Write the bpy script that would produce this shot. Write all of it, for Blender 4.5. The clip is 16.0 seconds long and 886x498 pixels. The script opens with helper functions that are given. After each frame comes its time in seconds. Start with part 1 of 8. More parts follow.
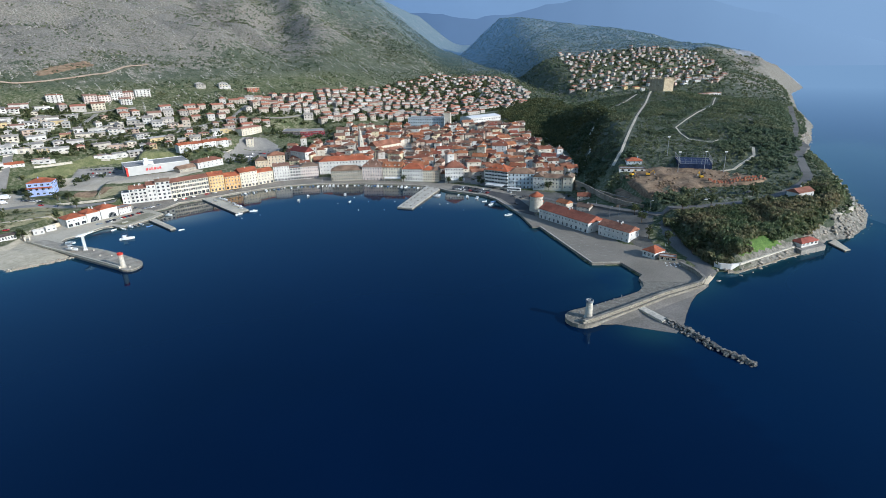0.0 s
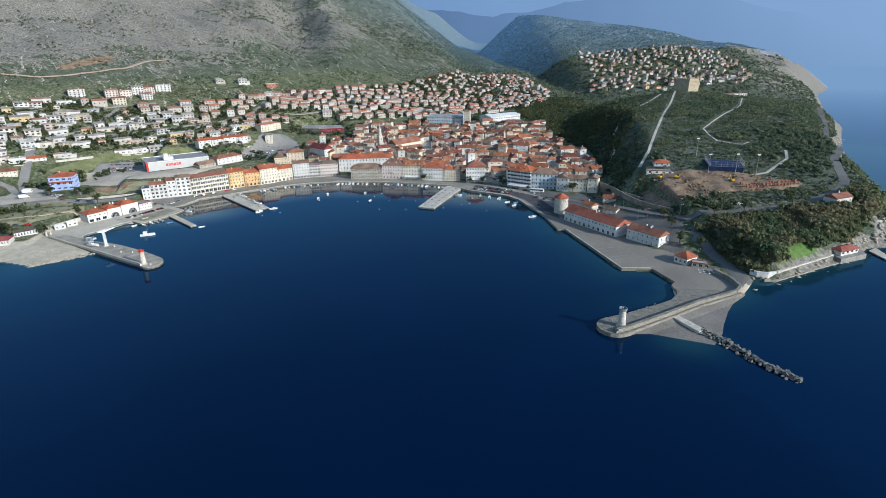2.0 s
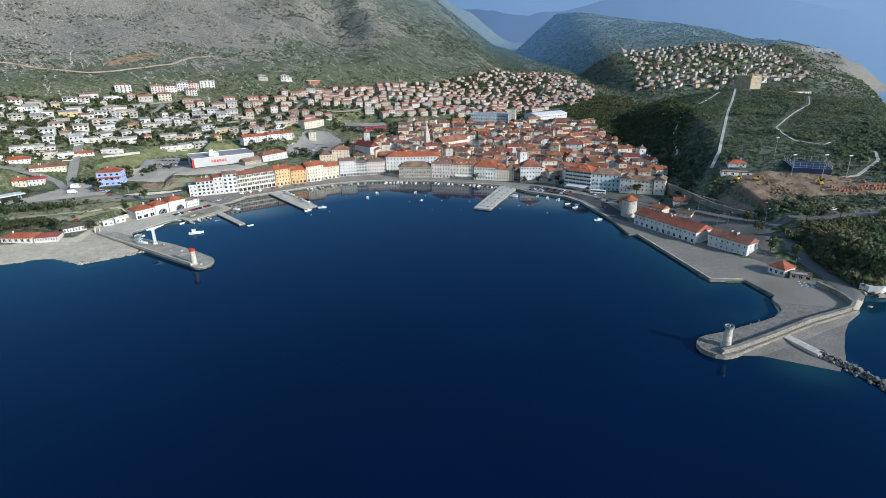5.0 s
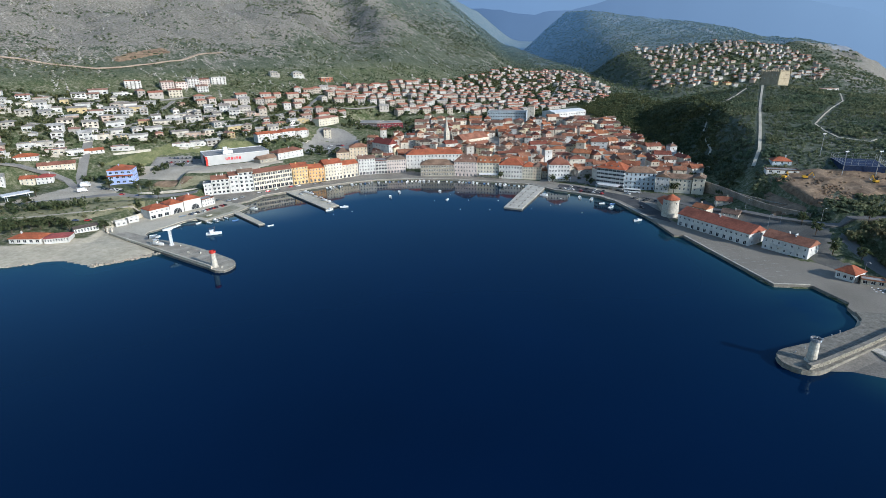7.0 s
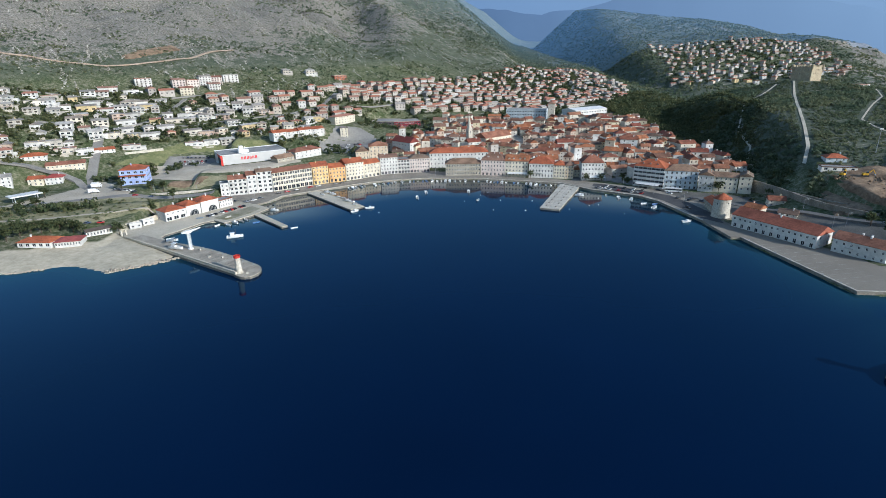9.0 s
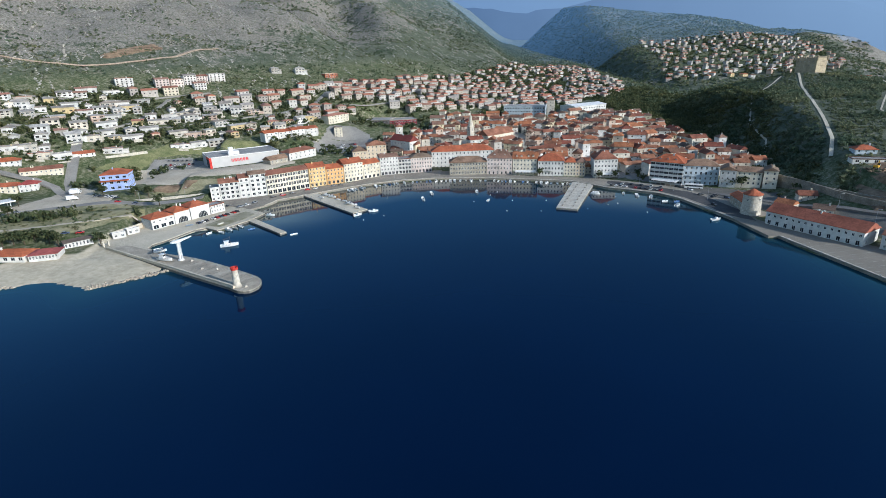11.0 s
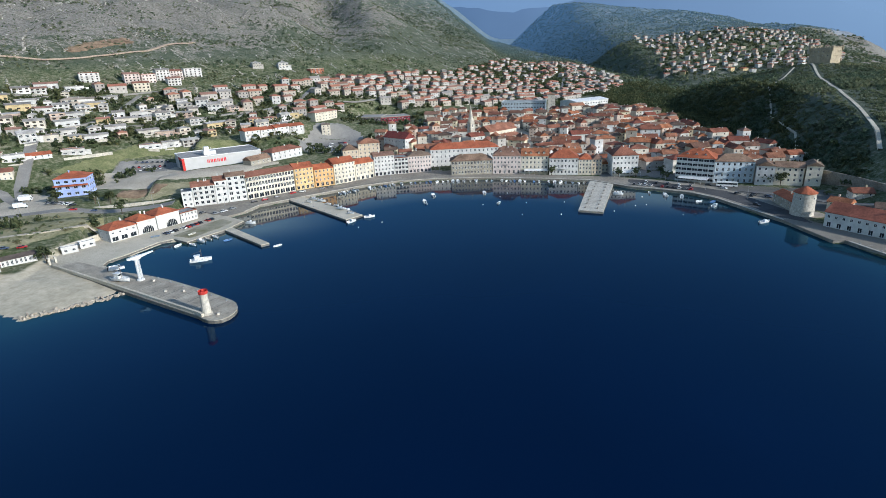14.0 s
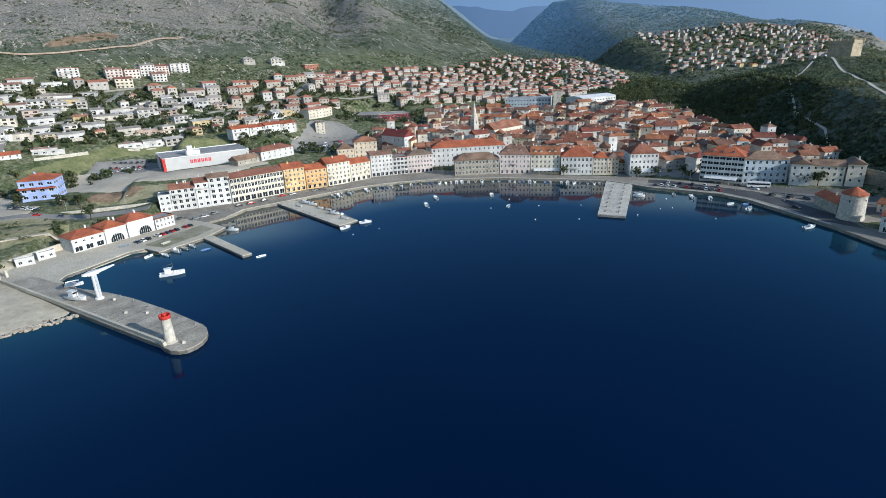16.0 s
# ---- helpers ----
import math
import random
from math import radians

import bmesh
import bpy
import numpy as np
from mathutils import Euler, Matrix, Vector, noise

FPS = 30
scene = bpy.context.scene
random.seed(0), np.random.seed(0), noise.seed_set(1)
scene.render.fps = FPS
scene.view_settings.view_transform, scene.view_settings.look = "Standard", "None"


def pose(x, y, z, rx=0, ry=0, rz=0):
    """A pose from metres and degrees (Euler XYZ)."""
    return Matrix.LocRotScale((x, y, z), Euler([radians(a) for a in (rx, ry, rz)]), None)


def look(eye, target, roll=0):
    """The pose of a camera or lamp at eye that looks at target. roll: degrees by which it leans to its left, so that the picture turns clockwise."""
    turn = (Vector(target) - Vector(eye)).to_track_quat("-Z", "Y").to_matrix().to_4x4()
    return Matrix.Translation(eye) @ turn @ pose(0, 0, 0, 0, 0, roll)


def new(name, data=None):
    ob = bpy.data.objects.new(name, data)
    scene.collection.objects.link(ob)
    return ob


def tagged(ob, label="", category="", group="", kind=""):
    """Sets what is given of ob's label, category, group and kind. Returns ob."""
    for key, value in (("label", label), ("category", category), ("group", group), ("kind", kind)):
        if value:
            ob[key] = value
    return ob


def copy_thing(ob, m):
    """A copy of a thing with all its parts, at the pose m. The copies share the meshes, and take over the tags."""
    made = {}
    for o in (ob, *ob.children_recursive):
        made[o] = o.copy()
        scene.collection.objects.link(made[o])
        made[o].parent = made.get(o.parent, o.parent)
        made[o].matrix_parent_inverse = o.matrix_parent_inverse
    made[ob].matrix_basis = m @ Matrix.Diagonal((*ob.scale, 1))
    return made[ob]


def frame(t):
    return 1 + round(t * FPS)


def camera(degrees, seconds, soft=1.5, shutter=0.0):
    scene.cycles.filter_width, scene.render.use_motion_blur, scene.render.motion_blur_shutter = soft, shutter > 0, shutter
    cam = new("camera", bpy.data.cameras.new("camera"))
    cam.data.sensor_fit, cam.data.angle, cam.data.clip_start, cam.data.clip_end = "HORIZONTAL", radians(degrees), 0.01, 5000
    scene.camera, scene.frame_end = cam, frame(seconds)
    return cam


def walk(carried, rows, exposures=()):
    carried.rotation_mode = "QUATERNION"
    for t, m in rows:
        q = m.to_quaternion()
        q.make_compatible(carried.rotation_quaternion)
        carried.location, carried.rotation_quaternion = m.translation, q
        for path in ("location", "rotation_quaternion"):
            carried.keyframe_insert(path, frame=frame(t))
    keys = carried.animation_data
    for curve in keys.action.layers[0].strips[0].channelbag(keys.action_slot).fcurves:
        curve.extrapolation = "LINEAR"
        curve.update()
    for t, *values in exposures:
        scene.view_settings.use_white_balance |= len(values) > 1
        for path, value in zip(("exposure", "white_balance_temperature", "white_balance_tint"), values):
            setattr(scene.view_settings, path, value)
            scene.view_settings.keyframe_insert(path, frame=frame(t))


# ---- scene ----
cam = camera(79.14, 16.0, 0.7)
PATH = [
    (0, 26.54, -9.07, 120.82, 69.876, 1.389, -7.980),
    (0.5, 25.40, -7.27, 120.73, 69.736, 1.060, -7.566),
    (1, 24.07, -5.30, 120.77, 69.717, 1.017, -7.070),
    (1.5, 22.47, -2.92, 120.81, 69.693, 0.981, -6.806),
    (2, 20.46, -0.02, 120.66, 69.675, 0.943, -6.572),
    (2.5, 18.02, 3.43, 120.25, 69.692, 0.890, -6.221),
    (3, 15.23, 7.08, 119.61, 69.711, 0.891, -5.681),
    (3.5, 12.05, 10.94, 118.73, 69.797, 0.971, -4.878),
    (4, 8.43, 15.16, 117.51, 69.776, 0.983, -4.138),
    (4.83, 2.06, 22.69, 115.44, 69.754, 1.008, -3.498),
    (5.67, -4.94, 31.09, 113.22, 69.755, 1.034, -3.520),
    (6.5, -12.19, 39.76, 110.81, 69.772, 1.039, -3.414),
    (7, -16.61, 45.01, 109.27, 69.786, 1.032, -3.154),
    (7.5, -21.41, 50.50, 107.85, 69.845, 1.114, -3.021),
    (8, -26.28, 56.09, 106.34, 69.878, 1.174, -2.902),
    (8.5, -31.08, 61.97, 104.67, 69.927, 1.202, -2.850),
    (9, -35.40, 68.06, 102.98, 69.942, 1.268, -2.771),
    (9.83, -41.90, 78.32, 100.45, 69.961, 1.502, -3.048),
    (10.67, -47.16, 89.21, 98.17, 69.967, 1.829, -3.828),
    (11.5, -51.10, 100.73, 95.81, 69.965, 2.002, -4.610),
    (12, -53.10, 107.95, 94.27, 69.963, 2.015, -4.986),
    (12.5, -54.33, 115.44, 92.62, 69.924, 2.027, -5.344),
    (13, -55.39, 122.77, 90.92, 69.949, 2.171, -5.477),
    (13.5, -56.08, 130.20, 89.19, 69.999, 2.208, -5.552),
    (14, -56.44, 137.83, 87.41, 70.040, 2.243, -5.583),
    (14.5, -56.54, 145.52, 85.72, 70.067, 2.286, -5.588),
    (15, -56.44, 153.19, 84.12, 70.085, 2.308, -5.618),
    (15.5, -56.25, 160.92, 82.63, 70.093, 2.332, -5.658),
    (16, -56.02, 168.68, 81.19, 70.048, 2.407, -5.709),
]
walk(cam, [(t, pose(x, y, z, rx, 0, rz) @ pose(0, 0, 0, 0, 0, -lean)) for t, x, y, z, rx, lean, rz in PATH],
     [(0, 0.12, 5640, 10), (16, 0.06, 5650, 10)])

# ---- light and sky ----
SUN_TURN, SUN_UP = math.atan2(0.78, -0.625), radians(22)
to_sun = Vector((math.sin(SUN_TURN) * math.cos(SUN_UP), math.cos(SUN_TURN) * math.cos(SUN_UP), math.sin(SUN_UP)))
world = bpy.data.worlds.new("sky")
scene.world = world
world.use_nodes = True
sky = world.node_tree.nodes.new("ShaderNodeTexSky")
sky.sky_type, sky.sun_disc = "NISHITA", False
sky.sun_elevation, sky.sun_rotation = SUN_UP, SUN_TURN
sky.dust_density, sky.air_density, sky.ozone_density = 0.6, 1.4, 3.0
world.node_tree.links.new(sky.outputs[0], world.node_tree.nodes["Background"].inputs[0])
world.node_tree.nodes["Background"].inputs[1].default_value = 0.15
sun = new("sun", bpy.data.lights.new("sun", "SUN"))
sun.data.energy, sun.data.angle, sun.data.color = 5.0, radians(0.5), (1.0, 0.93, 0.82)
sun.matrix_world = look((0, 0, 500), Vector((0, 0, 500)) - to_sun)


# ---- materials ----


def material(name, rough=0.8, metal=0.0, spec=0.3):
    m = bpy.data.materials.new(name)
    m.use_nodes = True
    b = m.node_tree.nodes["Principled BSDF"]
    b.inputs["Roughness"].default_value, b.inputs["Metallic"].default_value = rough, metal
    b.inputs["Specular IOR Level"].default_value = spec
    return m, m.node_tree, b


def node(tree, kind, values=(), **props):
    n = tree.nodes.new(kind)
    for key, value in props.items():
        setattr(n, key, value)
    for key, value in dict(values).items():
        n.inputs[key].default_value = value
    return n


def ramp(tree, source, stops, constant=False):
    n = tree.nodes.new("ShaderNodeValToRGB")
    n.color_ramp.interpolation = "CONSTANT" if constant else "LINEAR"
    while len(n.color_ramp.elements) < len(stops):
        n.color_ramp.elements.new(0.5)
    for e, (at, c) in zip(n.color_ramp.elements, stops):
        e.position, e.color = at, (*c, 1) if len(c) == 3 else c
    tree.links.new(source, n.inputs[0])
    return n.outputs[0]


def grain(tree, scale, detail=4.0, offset=None, rough=0.6):
    co = tree.nodes.new("ShaderNodeTexCoord").outputs["Object"]
    if offset:
        add = node(tree, "ShaderNodeVectorMath", operation="ADD")
        tree.links.new(co, add.inputs[0])
        tree.links.new(offset, add.inputs[1])
        co = add.outputs[0]
    n = node(tree, "ShaderNodeTexNoise", {"Scale": scale, "Detail": detail, "Roughness": rough})
    tree.links.new(co, n.inputs["Vector"])
    return n.outputs["Fac"]


def mix(tree, fac, a, b, blend="MIX"):
    n = node(tree, "ShaderNodeMix", data_type="RGBA", blend_type=blend)
    for socket, v in ((n.inputs[0], fac), (n.inputs[6], a), (n.inputs[7], b)):
        if isinstance(v, (int, float)):
            socket.default_value = v
        elif isinstance(v, tuple):
            socket.default_value = (*v, 1)
        else:
            tree.links.new(v, socket)
    return n.outputs[2]


def bump(tree, bsdf, height, strength, distance):
    n = node(tree, "ShaderNodeBump", {"Strength": strength, "Distance": distance})
    tree.links.new(height, n.inputs["Height"])
    tree.links.new(n.outputs[0], bsdf.inputs["Normal"])


def mottled(name, dark, light, coarse=0.15, fine=1.5, rough=0.85, relief=0.3, deep=0.1, metal=0.0, spec=0.25):
    """A surface with stains at two scales and a fine relief."""
    m, tree, b = material(name, rough, metal, spec)
    off = tree.nodes.new("ShaderNodeObjectInfo").outputs["Random"]
    scaled = node(tree, "ShaderNodeMath", {1: 57.0}, operation="MULTIPLY")
    tree.links.new(off, scaled.inputs[0])
    big, small = grain(tree, coarse, 3, scaled.outputs[0]), grain(tree, fine, 5, scaled.outputs[0])
    base = ramp(tree, big, ((0.3, dark), (0.7, light)))
    speck = ramp(tree, small, ((0.3, (0.62, 0.62, 0.62)), (0.7, (1.15, 1.13, 1.1))))
    tree.links.new(mix(tree, 1.0, base, speck, "MULTIPLY"), b.inputs["Base Color"])
    bump(tree, b, small, relief, deep)
    return m


def assorted(name, colours, rough=0.85, wear=0.35, fine=0.8, relief=0.2, spec=0.25, metal=0.0):
    """One of several colours for each object, weathered by streaks and blotches."""
    m, tree, b = material(name, rough, metal, spec)
    info = tree.nodes.new("ShaderNodeObjectInfo").outputs["Random"]
    steps = [(i / len(colours), c) for i, c in enumerate(colours)]
    base = ramp(tree, info, steps, True)
    scaled = node(tree, "ShaderNodeMath", {1: 91.0}, operation="MULTIPLY")
    tree.links.new(info, scaled.inputs[0])
    blot, small = grain(tree, 0.12, 3, scaled.outputs[0]), grain(tree, fine, 5, scaled.outputs[0])
    low = 1 - wear
    t1 = ramp(tree, blot, ((0.32, (low, low, low)), (0.62, (1.05, 1.05, 1.05))))
    t2 = ramp(tree, small, ((0.3, (low + 0.1, low + 0.1, low + 0.08)), (0.65, (1.08, 1.07, 1.05))))
    c = mix(tree, 1.0, mix(tree, 1.0, base, t1, "MULTIPLY"), t2, "MULTIPLY")
    tree.links.new(c, b.inputs["Base Color"])
    bump(tree, b, small, relief, 0.08)
    return m


def stucco(name, c):
    return assorted(name, [c, tuple(v * 0.94 for v in c)], 0.9, 0.22, 0.6)


WALLS = assorted("house_stucco", [(0.589, 0.57, 0.534), (0.515, 0.478, 0.414), (0.644, 0.635, 0.607), (0.46, 0.432, 0.386), (0.607, 0.552, 0.46), (0.662, 0.644, 0.616), (0.534, 0.405, 0.322), (0.626, 0.607, 0.57), (0.607, 0.589, 0.552), (0.57, 0.451, 0.248)])
OLD_WALLS = assorted("old_town_stucco", [(0.624, 0.576, 0.48), (0.656, 0.632, 0.576), (0.512, 0.456, 0.368), (0.608, 0.528, 0.368), (0.672, 0.656, 0.624), (0.48, 0.448, 0.4), (0.656, 0.6, 0.496), (0.608, 0.48, 0.384), (0.64, 0.608, 0.544)], wear=0.3)
TILES = assorted("roof_tiles", [(0.33, 0.12, 0.062), (0.2, 0.105, 0.07), (0.4, 0.155, 0.075), (0.27, 0.105, 0.064), (0.22, 0.14, 0.1), (0.34, 0.15, 0.085), (0.24, 0.08, 0.052), (0.17, 0.115, 0.085), (0.36, 0.17, 0.1), (0.26, 0.15, 0.105), (0.43, 0.17, 0.08), (0.29, 0.12, 0.075)], 0.85, 0.5, 1.1, 0.5)
GREY_TILES = assorted("weathered_roofing", [(0.36, 0.34, 0.31), (0.42, 0.4, 0.36), (0.3, 0.28, 0.25), (0.36, 0.17, 0.12), (0.44, 0.42, 0.39), (0.27, 0.24, 0.21), (0.34, 0.19, 0.14), (0.4, 0.37, 0.33), (0.32, 0.27, 0.22)], 0.88, 0.4, 0.9, 0.4)
RED_TILES = assorted("new_red_tiles", [(0.46, 0.135, 0.06), (0.4, 0.12, 0.058)], 0.8, 0.42, 1.0, 0.4)
BROWN_TILES = assorted("old_brown_tiles", [(0.28, 0.18, 0.12), (0.24, 0.17, 0.12)], 0.9, 0.45, 1.0, 0.5)
WHITE = stucco("white_stucco", (0.63, 0.615, 0.58))
CREAM = stucco("cream_stucco", (0.66, 0.6, 0.48))
BEIGE = stucco("beige_stucco", (0.66, 0.54, 0.4))
YELLOW = stucco("yellow_stucco", (0.7, 0.5, 0.25))
ORANGE = stucco("orange_stucco", (0.7, 0.44, 0.2))
PINK = stucco("pale_pink_stucco", (0.64, 0.55, 0.5))
BLUE = stucco("blue_stucco", (0.4, 0.49, 0.8))
GREYBLUE = stucco("grey_blue_stucco", (0.47, 0.53, 0.57))
GREYWALL = mottled("grey_render", (0.3, 0.275, 0.22), (0.46, 0.425, 0.345), 0.25, 1.4)
STONE = mottled("old_limestone", (0.17, 0.153, 0.122), (0.31, 0.285, 0.235), 0.2, 1.2, 0.9, 0.6, 0.15)
PALESTONE = mottled("pale_limestone", (0.44, 0.4, 0.33), (0.6, 0.56, 0.47), 0.15, 0.9, 0.9, 0.5, 0.15)
CONCRETE = mottled("harbour_concrete", (0.42, 0.375, 0.285), (0.62, 0.56, 0.44), 0.04, 2.2, 0.88, 0.3)
DARKCONCRETE = mottled("wet_concrete", (0.1, 0.095, 0.08), (0.2, 0.185, 0.16), 0.2, 1.0, 0.75, 0.4)
PAVING = mottled("quay_paving", (0.2, 0.178, 0.142), (0.275, 0.247, 0.2), 0.03, 2.6, 0.85, 0.2)
ASPHALT = mottled("asphalt", (0.21, 0.2, 0.18), (0.31, 0.295, 0.265), 0.06, 2.6, 0.9, 0.2)
GRAVEL = mottled("beach_gravel", (0.17, 0.155, 0.13), (0.27, 0.245, 0.21), 0.07, 1.3, 0.9, 0.5)
EARTH = mottled("red_earth", (0.12, 0.08, 0.05), (0.33, 0.235, 0.15), 0.12, 0.6, 0.95, 0.6, 0.4)
ROCK = mottled("limestone_rock", (0.2, 0.19, 0.165), (0.36, 0.335, 0.295), 0.3, 1.2, 0.92, 0.8, 0.3)
METAL = mottled("painted_white_steel", (0.68, 0.68, 0.66), (0.8, 0.8, 0.78), 0.3, 2.0, 0.5, 0.1)
GREYMETAL = mottled("galvanised_steel", (0.3, 0.31, 0.32), (0.42, 0.43, 0.44), 0.3, 2.0, 0.5, 0.1, metal=0.5)
FLATROOF = mottled("bitumen_roof", (0.24, 0.24, 0.23), (0.36, 0.35, 0.33), 0.05, 0.6)
REDPAINT = mottled("red_paint", (0.5, 0.04, 0.03), (0.62, 0.06, 0.04), 0.3, 2.0, 0.6)
BOATWHITE = mottled("white_gelcoat", (0.7, 0.7, 0.68), (0.84, 0.84, 0.82), 0.4, 2.0, 0.35, 0.05, spec=0.5)
BOATCOLOUR = assorted("boat_paint", [(0.78, 0.78, 0.76), (0.8, 0.8, 0.78), (0.1, 0.2, 0.4), (0.74, 0.74, 0.72), (0.76, 0.76, 0.74), (0.5, 0.48, 0.42), (0.8, 0.79, 0.76), (0.2, 0.25, 0.3)], 0.45, 0.2)
CARPAINT = assorted("car_paint", [(0.03, 0.03, 0.035), (0.6, 0.6, 0.6), (0.2, 0.21, 0.22), (0.4, 0.02, 0.02), (0.05, 0.07, 0.12), (0.1, 0.1, 0.1), (0.7, 0.7, 0.68), (0.03, 0.035, 0.04)], 0.3, 0.1, spec=0.5)
RUBBER = mottled("black_rubber", (0.02, 0.02, 0.02), (0.04, 0.04, 0.04), rough=0.7)
WOOD = mottled("weathered_wood", (0.12, 0.08, 0.05), (0.24, 0.17, 0.11), 0.4, 3.0)
# Blue of the netting, darkened to take in the shade over the court.
SHADED_NET = mottled("shaded_blue_net", (0.012, 0.022, 0.06), (0.02, 0.04, 0.1), 0.2, 1.0, 0.8)
GLASS, _t, _b = material("window_glass", 0.12, 0.0, 0.3)
_b.inputs["Base Color"].default_value = (0.02, 0.025, 0.03, 1)
SIGNRED, _t, _b = material("sign_red", 0.5)
_b.inputs["Base Color"].default_value = (0.62, 0.02, 0.03, 1)


def leafy(name, dark, mid, light, scale=0.02, swing=((0.75, 0.85, 0.8), (1.25, 1.1, 0.9))):
    m, tree, b = material(name, 0.7, 0.0, 0.2)
    isl = tree.nodes.new("ShaderNodeNewGeometry").outputs["Random Per Island"]
    patch = grain(tree, scale, 3)
    c = ramp(tree, isl, ((0.0, dark), (0.5, mid), (1.0, light)))
    p = ramp(tree, patch, ((0.35, swing[0]), (0.65, swing[1])))
    tone = mix(tree, 1.0, c, p, "MULTIPLY")
    tree.links.new(tone, b.inputs["Base Color"])
    thin = tree.nodes.new("ShaderNodeBsdfTranslucent")
    tree.links.new(tone, thin.inputs["Color"])
    both = node(tree, "ShaderNodeMixShader", {0: 0.45})
    tree.links.new(b.outputs[0], both.inputs[1])
    tree.links.new(thin.outputs[0], both.inputs[2])
    tree.links.new(both.outputs[0], tree.nodes["Material Output"].inputs["Surface"])
    return m


MAQUIS = leafy("maquis_leaves", (0.082, 0.11, 0.072), (0.132, 0.162, 0.104), (0.185, 0.204, 0.134))
THICKET = leafy("deciduous_leaves", (0.115, 0.13, 0.078), (0.165, 0.178, 0.105), (0.235, 0.215, 0.14), 0.045, ((0.66, 0.88, 0.68), (1.28, 1.07, 0.95)))
LEAVES = leafy("broad_leaves", (0.05, 0.07, 0.036), (0.088, 0.11, 0.055), (0.14, 0.145, 0.075))
BARK = mottled("bark", (0.06, 0.045, 0.03), (0.12, 0.09, 0.06), 0.5, 3.0)

# ---- landforms ----
SHORE_WEST = [(-2400, 100), (-700, 260), (-420, 305), (-300, 328), (-248, 337), (-223, 345), (-211, 340), (-202, 335.5), (-196, 331.5), (-189.5, 337.5), (-179, 343.5), (-170, 353), (-178, 374), (-191, 385), (-191, 391), (-186, 398),
              (-177, 415), (-171, 419), (-162, 412), (-147, 430), (-141, 445), (-153, 457), (-145, 465), (-139, 479), (-122, 489)]
SHORE_TOWN = [(-94, 506), (-73, 517), (-49, 524), (-22, 525), (18, 518), (56, 503), (82, 491), (93, 477), (99, 467), (112, 457), (128, 443), (135, 428), (138, 407), (142, 380), (142, 347), (147, 346)]
SHORE_EAST = [(155, 271), (172, 268), (175, 249), (171, 245), (169, 235), (160, 227), (183, 222), (201, 230), (207, 236), (221, 248), (228, 243), (263, 255), (295, 267), (323, 283), (337, 281),
              (366, 300), (394, 325), (413, 357), (435, 387), (472, 440), (503, 497), (539, 556), (612, 629), (725, 757), (880, 974), (1130, 1290), (1300, 1450), (1420, 1600), (1450, 1760), (1430, 2100), (1600, 3000)]
COAST = np.array(SHORE_WEST + SHORE_TOWN + SHORE_EAST, float)
LAND = np.vstack([COAST, [(1700, 3400), (1700, 5000), (-3500, 5000), (-3500, 100)]])


def inland(x, y):
    """Metres from the shoreline, positive on land."""
    x, y = np.asarray(x, float), np.asarray(y, float)
    best, inside = np.full(x.shape, 1e9), np.zeros(x.shape, bool)
    for i in range(len(LAND)):
        (ax, ay), (bx, by) = LAND[i], LAND[(i + 1) % len(LAND)]
        if i < len(COAST) - 1:
            ux, uy = bx - ax, by - ay
            s = np.clip(((x - ax) * ux + (y - ay) * uy) / (ux * ux + uy * uy), 0, 1)
            best = np.minimum(best, np.hypot(x - ax - s * ux, y - ay - s * uy))
        with np.errstate(divide="ignore", invalid="ignore"):
            inside ^= ((ay > y) != (by > y)) & (x < (bx - ax) * (y - ay) / (by - ay + 1e-12) + ax)
    return np.where(inside, best, -best)


LATTICE = np.random.RandomState(5).rand(256, 256)


def fbm(x, y, scale, octaves=4):
    out, amp, total = 0.0, 1.0, 0.0
    for k in range(octaves):
        u, v = np.asarray(x) / scale * 2 ** k + 17.3 * k, np.asarray(y) / scale * 2 ** k + 9.1 * k
        i, j = np.floor(u).astype(int), np.floor(v).astype(int)
        f, g = u - i, v - j
        f, g = f * f * (3 - 2 * f), g * g * (3 - 2 * g)
        a, b = LATTICE[i % 256, j % 256], LATTICE[(i + 1) % 256, j % 256]
        c, d = LATTICE[i % 256, (j + 1) % 256], LATTICE[(i + 1) % 256, (j + 1) % 256]
        out, total, amp = out + amp * ((a * (1 - f) + b * f) * (1 - g) + (c * (1 - f) + d * f) * g), total + amp, amp * 0.5
    return out / total - 0.5


def soft(v, w):
    return w * np.logaddexp(0, v / w)


def smoothmax(a, b, w):
    return w * np.logaddexp(a / w, b / w)


def bell(x, y, cx, cy, s):
    return np.exp(-((x - cx) ** 2 + (y - cy) ** 2) / (s * s))


def fort_hill(x, y):
    along, across = (470 - x) * 0.47 + (720 - y) * 0.88, (x - 470) * 0.88 - (y - 720) * 0.47
    dome = 50 * np.exp(-np.abs(along / 430) ** 3) * np.exp(-np.abs(across / np.where(across < 0, 165, 210)) ** 4)
    return dome + 12 * bell(x, y, 455, 740, 55) - 14 * bell(x, y, 640, 940, 130)


PADS = [(-255, 503, 27, 9.8), (-176, 585, 38, 12.2), (-225, 556, 26, 11.5), (-290, 490, 22, 8.5), (-108, 655, 38, 8.5), (-58, 776, 40, 16), (-330, 490, 22, 8.5), (-216, 480, 24, 4.5), (-120, 720, 18, 27), (-154, 640, 22, 25), (136, 842, 34, 12.8), (222, 862, 34, 12)]


